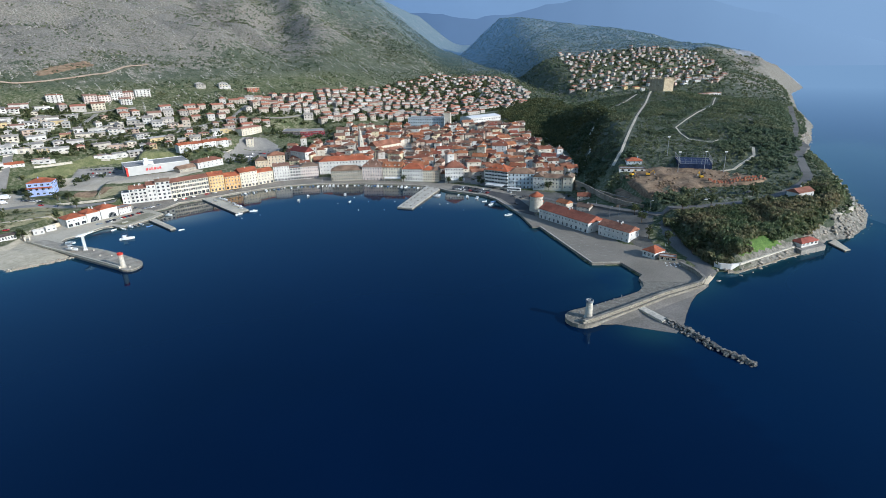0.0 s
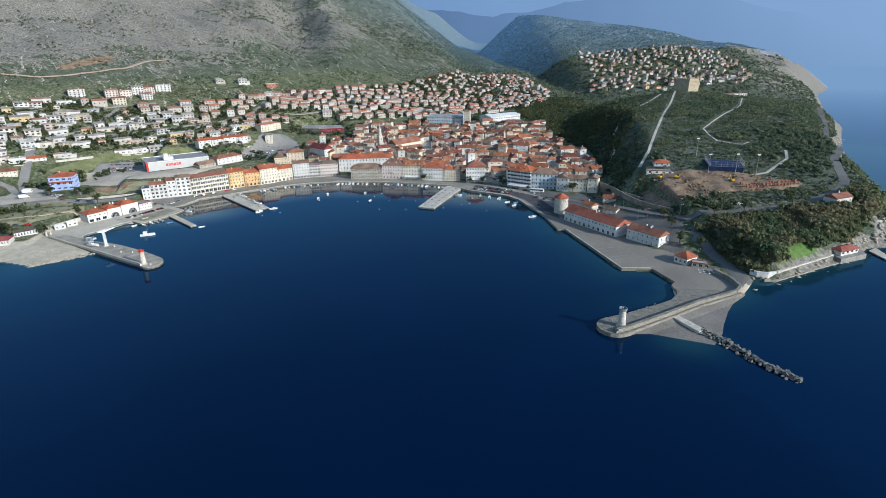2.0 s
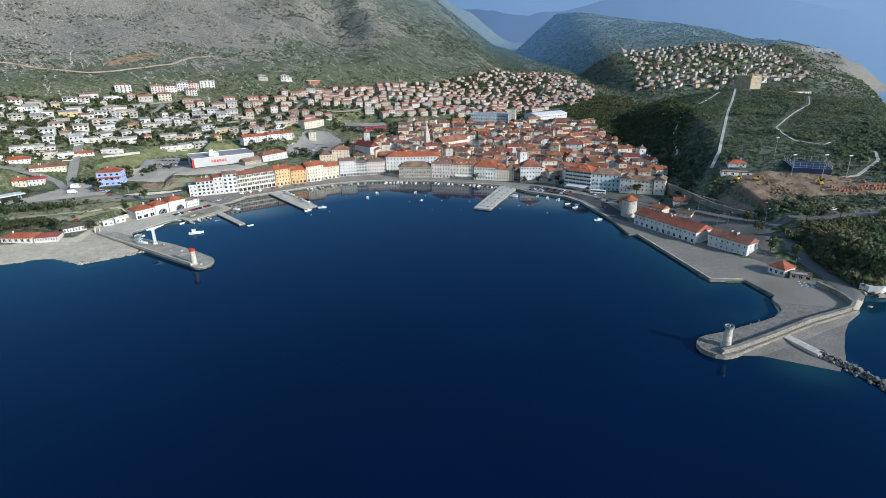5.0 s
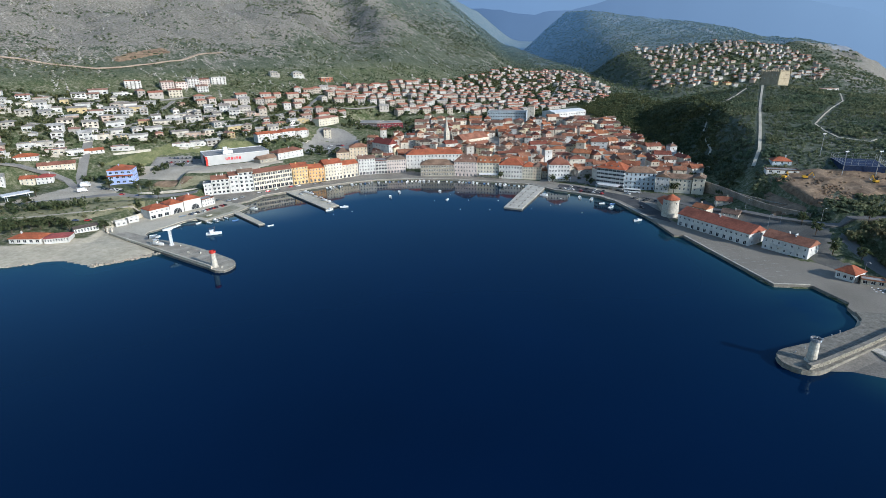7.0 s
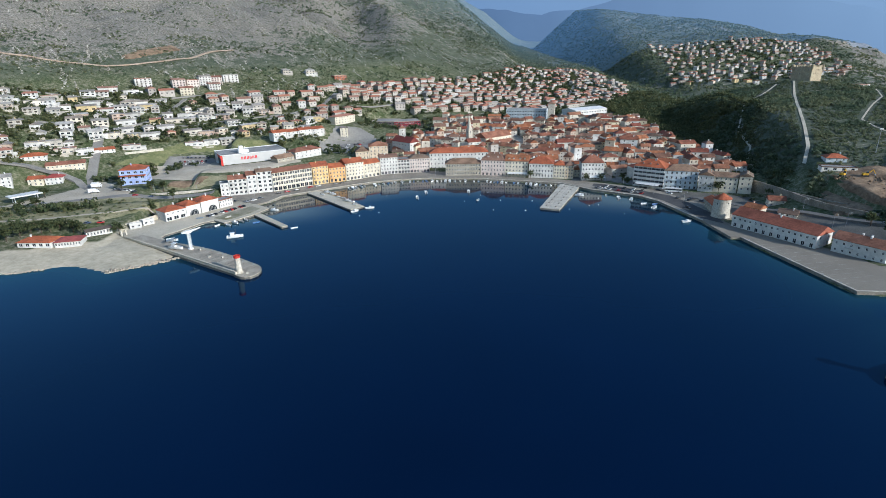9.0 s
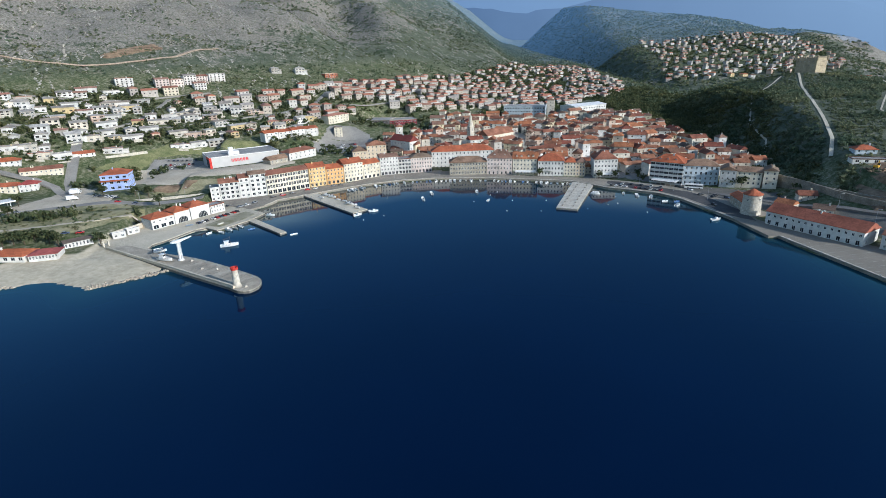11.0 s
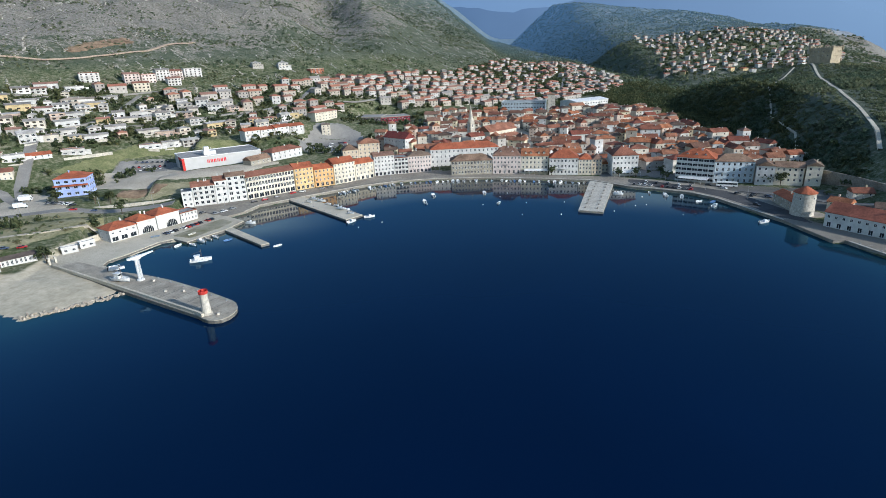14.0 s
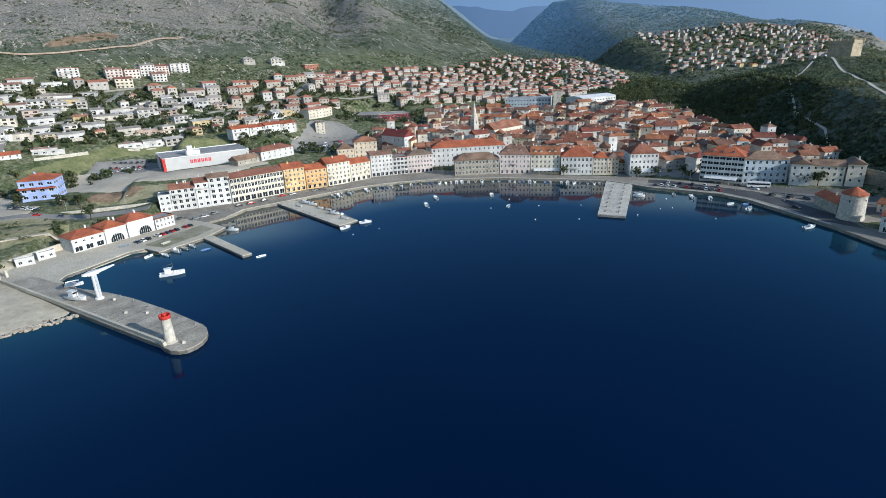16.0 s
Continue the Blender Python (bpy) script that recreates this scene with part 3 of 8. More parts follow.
# ---- far ranges, their haze painted in as glow ----


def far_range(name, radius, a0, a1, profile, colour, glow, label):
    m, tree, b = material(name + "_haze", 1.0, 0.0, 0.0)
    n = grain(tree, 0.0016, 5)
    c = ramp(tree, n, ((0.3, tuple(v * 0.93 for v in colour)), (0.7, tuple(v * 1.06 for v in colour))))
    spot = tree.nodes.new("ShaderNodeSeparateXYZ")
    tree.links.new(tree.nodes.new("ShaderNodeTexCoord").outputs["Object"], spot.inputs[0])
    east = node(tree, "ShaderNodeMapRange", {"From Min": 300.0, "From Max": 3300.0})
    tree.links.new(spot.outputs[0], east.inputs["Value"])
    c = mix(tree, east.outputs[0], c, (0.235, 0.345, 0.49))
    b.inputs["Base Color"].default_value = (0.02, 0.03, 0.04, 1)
    # Haze is put into the emission, paler towards the east; base is near black.
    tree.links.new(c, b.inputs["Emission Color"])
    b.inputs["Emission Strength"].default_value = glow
    k = np.linspace(a0, a1, 160)
    top = np.array([profile(v) for v in k])
    rows = []
    for s, back in ((0, 0), (0.4, 60), (0.75, 160), (1, 300)):
        r = np.radians(k)
        rows.append(np.stack([(radius + back) * np.sin(r), (radius + back) * np.cos(r), -40 + (top + 40) * s], -1))
    v = np.array(rows)
    ids = np.arange(4 * 160).reshape(4, 160)
    q = np.stack([ids[:-1, :-1], ids[:-1, 1:], ids[1:, 1:], ids[1:, :-1]], -1).reshape(-1, 4)
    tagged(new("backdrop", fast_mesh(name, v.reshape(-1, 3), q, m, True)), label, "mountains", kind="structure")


def crag(v, seed, amp):
    return amp * float(fbm(np.array([v * 9.0 + seed]), np.array([seed * 3.0]), 30.0, 5)[0])


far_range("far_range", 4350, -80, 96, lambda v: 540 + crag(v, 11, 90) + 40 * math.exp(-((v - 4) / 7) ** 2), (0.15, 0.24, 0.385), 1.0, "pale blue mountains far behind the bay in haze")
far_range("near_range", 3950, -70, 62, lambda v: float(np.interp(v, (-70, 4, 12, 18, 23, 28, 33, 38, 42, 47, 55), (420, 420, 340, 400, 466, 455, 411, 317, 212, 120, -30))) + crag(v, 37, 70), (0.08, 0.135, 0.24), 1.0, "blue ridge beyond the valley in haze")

# ---- quays, moles and piers ----


def slab(name, ring, top, bottom, label, mat=CONCRETE, side=DARKCONCRETE, kerb=0.0, category="quay"):
    """A paved quay: a deck with dark wet walls and, if wanted, a pale kerb stone round its rim."""
    ring = ccw(ring)
    base = thing(name, label, category, kind="structure")
    body = Shape()
    body.prism(ring, bottom, top - 0.35)
    child("quay_wall", body.made("quay_wall", side), base)
    deck = Shape()
    deck.prism(ring, top - 0.35, top)
    child("deck", deck.made("deck", mat), base)
    if kerb:
        rim = Shape()
        n = len(ring)
        for i in range(n):
            (ax, ay), (bx, by) = ring[i], ring[(i + 1) % n]
            l = math.hypot(bx - ax, by - ay)
            ux, uy = (bx - ax) / l, (by - ay) / l
            rim.prism([(ax - uy * 0.02 + uy * 0.1, ay - ux * 0.1), (bx + uy * 0.1, by - ux * 0.1), (bx - uy * kerb, by + ux * kerb), (ax - uy * kerb, ay + ux * kerb)], top - 0.3, top + 0.14)
        child("kerb", rim.made("kerb", PALESTONE), base, None, "pale stone kerb along the water's edge")
    return base


def offset_line(pts, dist):
    out = []
    for i, (x, y) in enumerate(pts):
        ax, ay = pts[max(i - 1, 0)]
        bx, by = pts[min(i + 1, len(pts) - 1)]
        l = math.hypot(bx - ax, by - ay) or 1
        out.append((x - (by - ay) / l * dist, y + (bx - ax) / l * dist))
    return out


def ribbon(name, pts, width, lift, mat, label, category="road", thick=0.25, step=4.0, level=None, kind="structure"):
    """A road or path laid over the ground."""
    line = []
    for (ax, ay), (bx, by) in zip(pts, pts[1:]):
        n = max(1, int(math.hypot(bx - ax, by - ay) / step))
        line += [(ax + (bx - ax) * k / n, ay + (by - ay) * k / n) for k in range(n)]
    line.append(pts[-1])
    a, c, bb = offset_line(line, width / 2), line, offset_line(line, -width / 2)
    if level is None:
        hz = np.maximum(np.maximum(heights(a), heights(bb)), heights(c)) + lift
    else:
        hz = np.full(len(line), level)
    s = Shape()
    v = []
    for (p, q, z) in zip(a, bb, hz):
        v += [(p[0], p[1], z), (q[0], q[1], z), (q[0], q[1], z - thick - 1.2), (p[0], p[1], z - thick - 1.2)]
    f = []
    for i in range(len(line) - 1):
        o = 4 * i
        f += [(o, o + 1, o + 5, o + 4)[::-1], (o + 1, o + 2, o + 6, o + 5)[::-1], (o + 3, o, o + 4, o + 7)[::-1]]
    s.add(v, f)
    return tagged(new(name, s.made(name, mat)), label, category, kind=kind)


# harbour front: a paved apron behind the quay line
slab("pavement", [(-153, 457)] + SHORE_WEST[-3:] + SHORE_TOWN[:-2] + [(170, 380), (160, 420), (150, 452), (134, 472), (100, 498), (60, 514), (20, 540), (-8, 556), (-24, 558), (-64, 550), (-92, 524), (-120, 514), (-150, 494), (-182, 485), (-172, 470)],
     1.6, -4, "pale paved harbour promenade with a low stone edge", mottled("promenade_paving", (0.23, 0.205, 0.165), (0.35, 0.315, 0.255), 0.08, 0.6), STONE)
parapet_line = SHORE_WEST[-3:] + SHORE_TOWN[:-2]
slab("market_quay", [(142, 347), (147, 346), (155, 271), (172, 268), (175, 249), (171, 245), (169, 235), (166, 229), (183, 224), (200, 231), (206, 246), (204, 262), (196, 290), (182, 322), (156, 368), (150, 392), (142, 380)],
     1.5, -4, "wide empty paved quay with worn parking marks", PAVING, STONE)
slab("west_quay", [(-178, 374), (-191, 385), (-191, 391), (-186, 398), (-177, 415), (-171, 419), (-162, 412), (-147, 430), (-141, 445), (-153, 457), (-172, 470), (-182, 485), (-196, 470), (-208, 446), (-216, 424), (-222, 400), (-214, 388)],
     1.45, -4, "worn concrete boatyard apron by the inner basin", CONCRETE, DARKCONCRETE)
slab("jetty", [(-123, 490), (-82, 434), (-73, 442), (-113, 494)], 1.3, -4, "concrete jetty with boats pulled up on it", CONCRETE, DARKCONCRETE)
slab("jetty", [(-148, 430), (-122, 399), (-118.5, 401.5), (-145, 434)], 1.25, -4, "narrow concrete jetty with small boats tied up", CONCRETE, DARKCONCRETE)
slab("jetty", [(82, 490), (49.5, 422), (61.5, 415.5), (93.5, 477)], 1.35, -4, "broad pale stone jetty with mooring blocks", PALESTONE, STONE)
slab("breakwater", [(-214, 388), (-168.7, 352.2), (-146.3, 335), (-128.8, 321.8), (-126.6, 319.3), (-124.2, 317.5), (-121.6, 316.7), (-119.2, 317.1), (-117.3, 318.8), (-116.1, 321.4), (-115.7, 324.4), (-116.2, 327.5), (-117.4, 330.4), (-119.4, 333), (-133.6, 345.6), (-152, 359.8), (-164.5, 367.6), (-178, 374), (-205, 392)], 1.5, -5, "concrete breakwater with a rounded head", mottled("breakwater_concrete", (0.27, 0.24, 0.19), (0.47, 0.425, 0.34), 0.16, 1.6, 0.9, 0.5), DARKCONCRETE)
slab("breakwater", [(170.5, 240), (167.5, 233), (162, 227.8), (152, 223.6), (143, 220.6), (133, 217), (121, 214), (118, 212.7), (115.7, 210.5), (114.5, 207.6), (114.4, 204.6), (115.6, 201.8), (117.8, 199.6), (120.8, 198.4), (124, 198.5), (127, 199.5), (150, 209.5), (172, 219), (201, 229.5), (190, 234)], 2.0, -5, "old stone breakwater with a rounded head", mottled("breakwater_flags", (0.15, 0.138, 0.112), (0.27, 0.25, 0.205), 0.35, 1.1, 0.92, 0.9, 0.25), STONE)


def parapet(pts, width, z0, z1, label, mat=STONE, name="parapet_wall"):
    s = Shape()
    a, b2 = offset_line(pts, width / 2), offset_line(pts, -width / 2)
    for i in range(len(pts) - 1):
        s.prism(ccw([a[i], b2[i], b2[i + 1], a[i + 1]]), z0, z1)
    return tagged(new(name, s.made(name, mat)), label, "wall", kind="structure")


parapet(offset_line(parapet_line, 0.5), 0.9, 1.5, 1.78, "pale stone kerb along the promenade edge", PALESTONE, "kerb")
parapet([(147.6, 345), (155.5, 272), (171.5, 269)], 0.9, 1.4, 1.68, "pale stone kerb along the market quay", PALESTONE, "kerb")
parapet([(-214, 387.4), (-168.4, 352.9), (-146, 335.7), (-128.6, 322.5), (-126.6, 320.4)], 0.9, 1.4, 2.7, "low concrete wave wall along the breakwater", CONCRETE)
WAVE_LINE = [(120.5, 200), (127, 202), (150, 211.5), (172, 221.3), (198, 230), (203.5, 235), (205, 245), (203, 258)]
wave_wall = parapet(WAVE_LINE, 1.6, 0.4, 3.7, "thick stone wave wall along the old breakwater")
slab("grass_patch", [(-173, 424), (-162, 418), (-152, 432), (-147, 444), (-155, 452), (-164, 440)], 1.53, 1.2, "dry grass and gravel on the boatyard apron", mottled("trodden_grass", (0.2, 0.19, 0.1), (0.36, 0.33, 0.25), 0.15, 1.5), CONCRETE, category="grass")
slab("slipway", [(153, 212), (156.5, 213.5), (161.5, 198), (157.5, 196.5)], 1.2, -2, "concrete slip running down over the shingle", PALESTONE, CONCRETE)
slab("slipway", [(316.5, 276), (314, 261), (318.5, 261.5), (325, 280)], 0.9, -3, "small concrete boat slip below the rocks", CONCRETE, DARKCONCRETE)

# shingle beach against the old breakwater
s = Shape()
fan = ccw([(126, 201), (137, 199.5), (159, 186.5), (168, 195), (173, 202), (183, 214), (191, 222), (203, 230), (207, 236), (200, 231), (172, 220), (150, 210)])
s.prism(fan, -1.5, [0.9 if (x, y) in ((200, 231), (172, 220), (150, 210), (126, 201)) else 0.02 for x, y in fan])
tagged(new("beach", s.made("beach", GRAVEL)), "grey shingle beach beside the breakwater", "beach", kind="structure")

# roads
CUT = mottled("dusty_track", (0.3, 0.23, 0.17), (0.44, 0.36, 0.28), 0.08, 0.5, 0.95, 0.6, 0.4)
ribbon("road", [(-600, 405), (-420, 425), (-330, 445), (-268, 466), (-225, 474), (-192, 482), (-160, 482), (-128, 500), (-95, 518), (-60, 536), (-20, 540)], 9, 0.15, ASPHALT, "grey asphalt road along the harbour")
ribbon("road", [(-279, 464), (-284, 487), (-304, 522), (-314, 551), (-325, 585), (-330, 610)], 7.5, 0.15, ASPHALT, "asphalt road climbing towards the houses")
ribbon("road", [(-286, 488), (-298, 501), (-310, 513), (-325, 518), (-350, 518), (-400, 505)], 6, 0.2, ASPHALT, "asphalt side road past the red-roofed houses")
ribbon("road", [(150, 452), (172, 425), (190, 395), (208, 360), (226, 330), (252, 323), (279, 321), (298, 322), (317, 326), (334, 332), (350, 341), (361, 351), (369, 364), (377, 378), (388, 394), (405, 410), (430, 434), (462, 480), (500, 530), (570, 610), (690, 770)], 6.4, 0.2, mottled("coast_road_asphalt", (0.13, 0.125, 0.115), (0.19, 0.183, 0.168), 0.06, 2.6, 0.9, 0.2), "grey coast road curving round the hill")
ribbon("path", [(446, 752), (352, 606), (262, 460), (242, 434)], 2.4, 0.35, CONCRETE, "straight pale stepped path up the hill", "path")
ribbon("path", [(525, 716), (470, 640), (412, 583), (375, 545), (348, 517), (338, 490), (334, 470), (346, 451), (356, 457)], 1.3, 0.3, CONCRETE, "pale path across the scrub", "path")
ribbon("path", [(368, 424), (355, 405), (344, 397), (321, 382), (307, 382)], 2.2, 0.3, CONCRETE, "pale curving track on the hill", "path")
ribbon("path", [(420, 745), (330, 660), (285, 590), (262, 530), (245, 505)], 1.4, 0.3, CONCRETE, "narrow footpath on the shaded hillside", "path")
ribbon("track", [(-560, 690), (-470, 722), (-399, 762), (-378, 786), (-354, 819), (-333, 853), (-320, 886), (-300, 930)], 6, 0.3, CUT, "reddish earth track cut into the mountainside", "track")


def drape(name, ring, mat, label, lift=0.25, step=2.5, category="paving", rough=0.0):
    """A sheet of paving or soil laid over the ground inside an outline."""
    xs2 = np.arange(min(p[0] for p in ring) - step, max(p[0] for p in ring) + step, step)
    ys2 = np.arange(min(p[1] for p in ring) - step, max(p[1] for p in ring) + step, step)
    ax, ay = np.meshgrid(xs2, ys2)
    m = np.zeros(ax.shape, bool)
    for (x0, y0), (x1, y1) in zip(ring, ring[1:] + ring[:1]):
        with np.errstate(divide="ignore", invalid="ignore"):
            m ^= ((y0 > ay) != (y1 > ay)) & (ax < (x1 - x0) * (ay - y0) / (y1 - y0 + 1e-12) + x0)
    base = landscape(ax, ay)
    az = np.where(m, base + lift + rough * fbm(ax, ay, 12, 4), base - 0.6)
    ids = np.arange(ax.size).reshape(ax.shape)
    cell = m[:-1, :-1] | m[1:, 1:] | m[1:, :-1] | m[:-1, 1:]
    q = np.stack([ids[:-1, :-1], ids[:-1, 1:], ids[1:, 1:], ids[1:, :-1]], -1)[cell]
    return tagged(new(name, fast_mesh(name, np.stack([ax, ay, az], -1).reshape(-1, 3), q, mat, True)), label, category, kind="structure")


# Lane asphalt darkened to stand for the shade behind the quay houses.
LANE = mottled("shade_toned_lane", (0.1, 0.097, 0.085), (0.17, 0.162, 0.14), 0.1, 1.8)
drape("bare_earth", [(-400, 806), (-392, 830), (-380, 858), (-368, 886), (-354, 880), (-366, 850), (-378, 824), (-388, 800)], EARTH, "reddish earth cutting on the mountainside", 0.7, 3.5, "earth")
LOT = mottled("pale_gravel_lot", (0.38, 0.335, 0.26), (0.55, 0.49, 0.385), 0.05, 1.8)
GRASS = mottled("dry_grass", (0.17, 0.17, 0.08), (0.37, 0.33, 0.2), 0.08, 0.9, 0.95, 0.6, 0.2)
drape("pavement", [(-128, 612), (-90, 628), (-76, 650), (-80, 690), (-98, 708), (-124, 704), (-142, 664)], ASPHALT, "asphalt car park behind the harbour front")
drape("pavement", [(-262, 560), (-222, 562), (-222, 592), (-240, 596), (-262, 580)], ASPHALT, "asphalt car park of the supermarket", 0.35)
drape("pavement", [(-272, 522), (-234, 514), (-196, 526), (-160, 546), (-140, 572), (-152, 582), (-206, 553), (-222, 584), (-250, 568), (-275, 556)], LOT, "bare pale ground in front of the supermarket")
drape("lawn", [(-232, 494), (-190, 498), (-150, 520), (-148, 540), (-190, 522), (-232, 508)], GRASS, "rough grass slope below the supermarket", category="grass")
drape("lawn", [(236, 252.5), (262, 261.5), (276, 267), (268, 271), (252, 270), (240, 262)], mottled("fresh_grass", (0.07, 0.135, 0.03), (0.14, 0.22, 0.055), 0.2, 1.2, 0.95, 0.6, 0.2), "bright green grass slope above the sea wall", 0.3, 2.0, "grass")
# Ramp asphalt is darkened to imitate the trees' shade on it.
drape("pavement", [(205, 236), (211, 239), (219, 245), (220.5, 255), (222, 271), (225, 292), (230, 312), (224, 322), (216, 300), (213, 272), (211, 256), (207, 246)], mottled("shade_toned_ramp", (0.12, 0.115, 0.105), (0.18, 0.172, 0.155), 0.06, 2.6), "asphalt ramp between the quay and the wood, its shade put into the colour", 0.25)
drape("lawn", [(-300, 545), (-266, 560), (-262, 584), (-236, 604), (-200, 610), (-160, 622), (-180, 634), (-260, 612)], mottled("lush_grass", (0.12, 0.14, 0.055), (0.25, 0.245, 0.115), 0.12, 0.9, 0.95, 0.6, 0.2), "bright grass slope under the houses", category="grass")
drape("pavement", [(-330, 446), (-286, 460), (-250, 474), (-250, 486), (-272, 492), (-280, 512), (-296, 520), (-303, 500), (-308, 482)], LOT, "pale yard with parked cars beside the blue house", 0.2)
drape("lawn", [(-420, 392), (-300, 396), (-244, 400), (-226, 424), (-216, 446), (-226, 452), (-300, 428), (-420, 410)], GRASS, "rough grass behind the beach", 0.2, category="grass")
ribbon("path", [(-420, 404), (-330, 408), (-276, 412), (-240, 424), (-218, 440)], 3, 0.3, LOT, "dusty lane behind the beach", "path")
drape("lawn", [(-520, 420), (-330, 446), (-250, 468), (-225, 466), (-226, 456), (-300, 436), (-420, 415), (-520, 400)], GRASS, "rough grass strip by the road", category="grass")
drape("bare_earth", [(-234, 498), (-210, 502), (-204, 514), (-222, 516), (-236, 511)], EARTH, "patch of bare reddish earth", category="earth", lift=0.55)
drape("pavement", [(196, 262), (206, 250), (210, 262), (206, 300), (224, 326), (212, 352), (196, 392), (200, 424), (178, 442), (156, 462), (138, 476), (132, 468), (150, 440), (170, 390), (192, 330)], LANE, "worn grey lane behind the quay houses, darkened for its shade")
drape("pavement", [(96, 500), (104, 496), (122, 494), (134, 478), (152, 462), (176, 452), (180, 462), (150, 490), (120, 520), (96, 512)], ASPHALT, "paved court between the harbour hotels", 0.3)
drape("pavement", [(-60, 556), (30, 575), (50, 545), (120, 520), (140, 500), (180, 478), (240, 480), (255, 560), (235, 700), (250, 800), (120, 826), (10, 800), (-40, 700)], LOT, "pale stone-paved lanes of the old town", step=4)

slab("parking_lot", [(104, 478), (116, 461), (131, 446), (139, 429), (142, 408), (144, 384), (152, 372), (156, 392), (154, 420), (150, 441), (136, 458), (118, 480), (108, 486)], 1.625, 1.2, "dark asphalt car park along the promenade", mottled("dark_asphalt", (0.055, 0.055, 0.056), (0.1, 0.098, 0.095), 0.08, 2.2, 0.9, 0.2), STONE, category="car park")

STREETS = [[(-440, 560), (-330, 616), (-240, 672), (-170, 724)], [(-440, 640), (-330, 702), (-262, 752)], [(-330, 610), (-305, 660), (-296, 720)], [(-150, 760), (-60, 836), (40, 905), (120, 965)], [(60, 860), (160, 930), (240, 1040), (290, 1180)], [(-200, 690), (-150, 760), (-140, 830)]]
for line in STREETS:
    ribbon("street", line, 4.5, 0.15, ASPHALT, "narrow grey street between the hillside houses", "street")

# sea walls under the hill
parapet([(221.5, 253), (223, 249.6), (228, 247.6), (233.2, 248.4)], 1.2, -1, 4.0, "white-plastered end of the sea wall", WHITE, "sea_wall")
parapet([(233.9, 248.6), (262, 258.9), (284, 267.2)], 1.2, -1, 3.9, "pale stone sea wall below the trees", PALESTONE, "sea_wall")
slab("rock_shelf", [(224, 244), (231, 243.4), (242, 247.2), (253, 250.8), (268, 256.6), (284, 261.4), (286, 267), (262, 258.2), (234, 247.6), (226, 247.2)], 0.75, -3, "flat tan rock shelf in front of the sea wall", mottled("tan_rock", (0.26, 0.215, 0.15), (0.43, 0.365, 0.265), 0.35, 1.4, 0.92, 0.9, 0.3), ROCK, category="rock shelf")
slab("rock_terrace", [(284, 261), (305, 266), (307, 274), (296, 277), (284, 272)], 3.2, -3, "rough stone terrace under the bathing house", ROCK, ROCK, category="terrace")
parapet([(208, 436), (211, 412), (211, 388), (213, 372), (218, 358), (226, 346)], 0.9, 0, 12.5, "old stone retaining wall curving below the road", STONE, "retaining_wall")
parapet([(320, 292), (345, 300), (366, 312), (388, 334)], 1.4, 2, 12, "pale stone retaining wall above the rocks", PALESTONE, "retaining_wall")
parapet([(-330, 455), (-262, 477), (-222, 484), (-190, 492)], 0.6, 1, 6.5, "low pale stone wall above the road", PALESTONE, "retaining_wall")
parapet([(-268, 584), (-252, 600), (-234, 610)], 0.6, 8, 15.5, "pale concrete retaining wall under the houses", PALESTONE, "retaining_wall")
parapet([(-138, 626), (-136, 650), (-140, 668), (-124, 706), (-98, 714)], 1.0, 8, 15.5, "pale retaining wall of the car park", PALESTONE, "retaining_wall")
parapet([(-225, 402), (-212, 425), (-203, 436)], 0.8, 1, 4.6, "concrete wall along the boatyard", CONCRETE, "retaining_wall")
parapet([(212, 402), (220, 380), (230, 360), (250, 350)], 0.8, 0, 12, "old stone retaining wall below the road", STONE, "retaining_wall")

# ---- buildings ----
PANES = {}


def window_mesh(w, h, bars=1, frame_mat=None):
    key = (round(w, 2), round(h, 2), bars, frame_mat)
    if key not in PANES:
        s = Shape()
        t = 0.09
        cx = [-w / 2, -w / 2 + t]
        for k in range(1, bars + 1):
            c = -w / 2 + w * k / (bars + 1)
            cx += [c - t / 2, c + t / 2]
        cx += [w / 2 - t, w / 2]
        cz, n = [0, t, h - t, h], len(cx)
        v = [(x, y, z) for y in (-0.05, 0.03) for z in cz for x in cx]
        back, f, slots = 4 * n, [], []
        for j in range(3):
            for i in range(n - 1):
                a, c, d2, e = j * n + i, j * n + i + 1, (j + 1) * n + i + 1, (j + 1) * n + i
                if j == 1 and i % 2 == 1:
                    ring = (a, c, d2, e)
                    f.append(tuple(back + p for p in ring))
                    slots.append(1)
                    for p, q in zip(ring, ring[1:] + ring[:1]):
                        f.append((p, q, back + q, back + p))
                        slots.append(0)
                else:
                    f.append((a, c, d2, e))
                    slots.append(0)
        s.v, s.f, s.s = v, f, slots
        PANES[key] = s.made("window", [frame_mat or BOATWHITE, GLASS])
    return PANES[key]


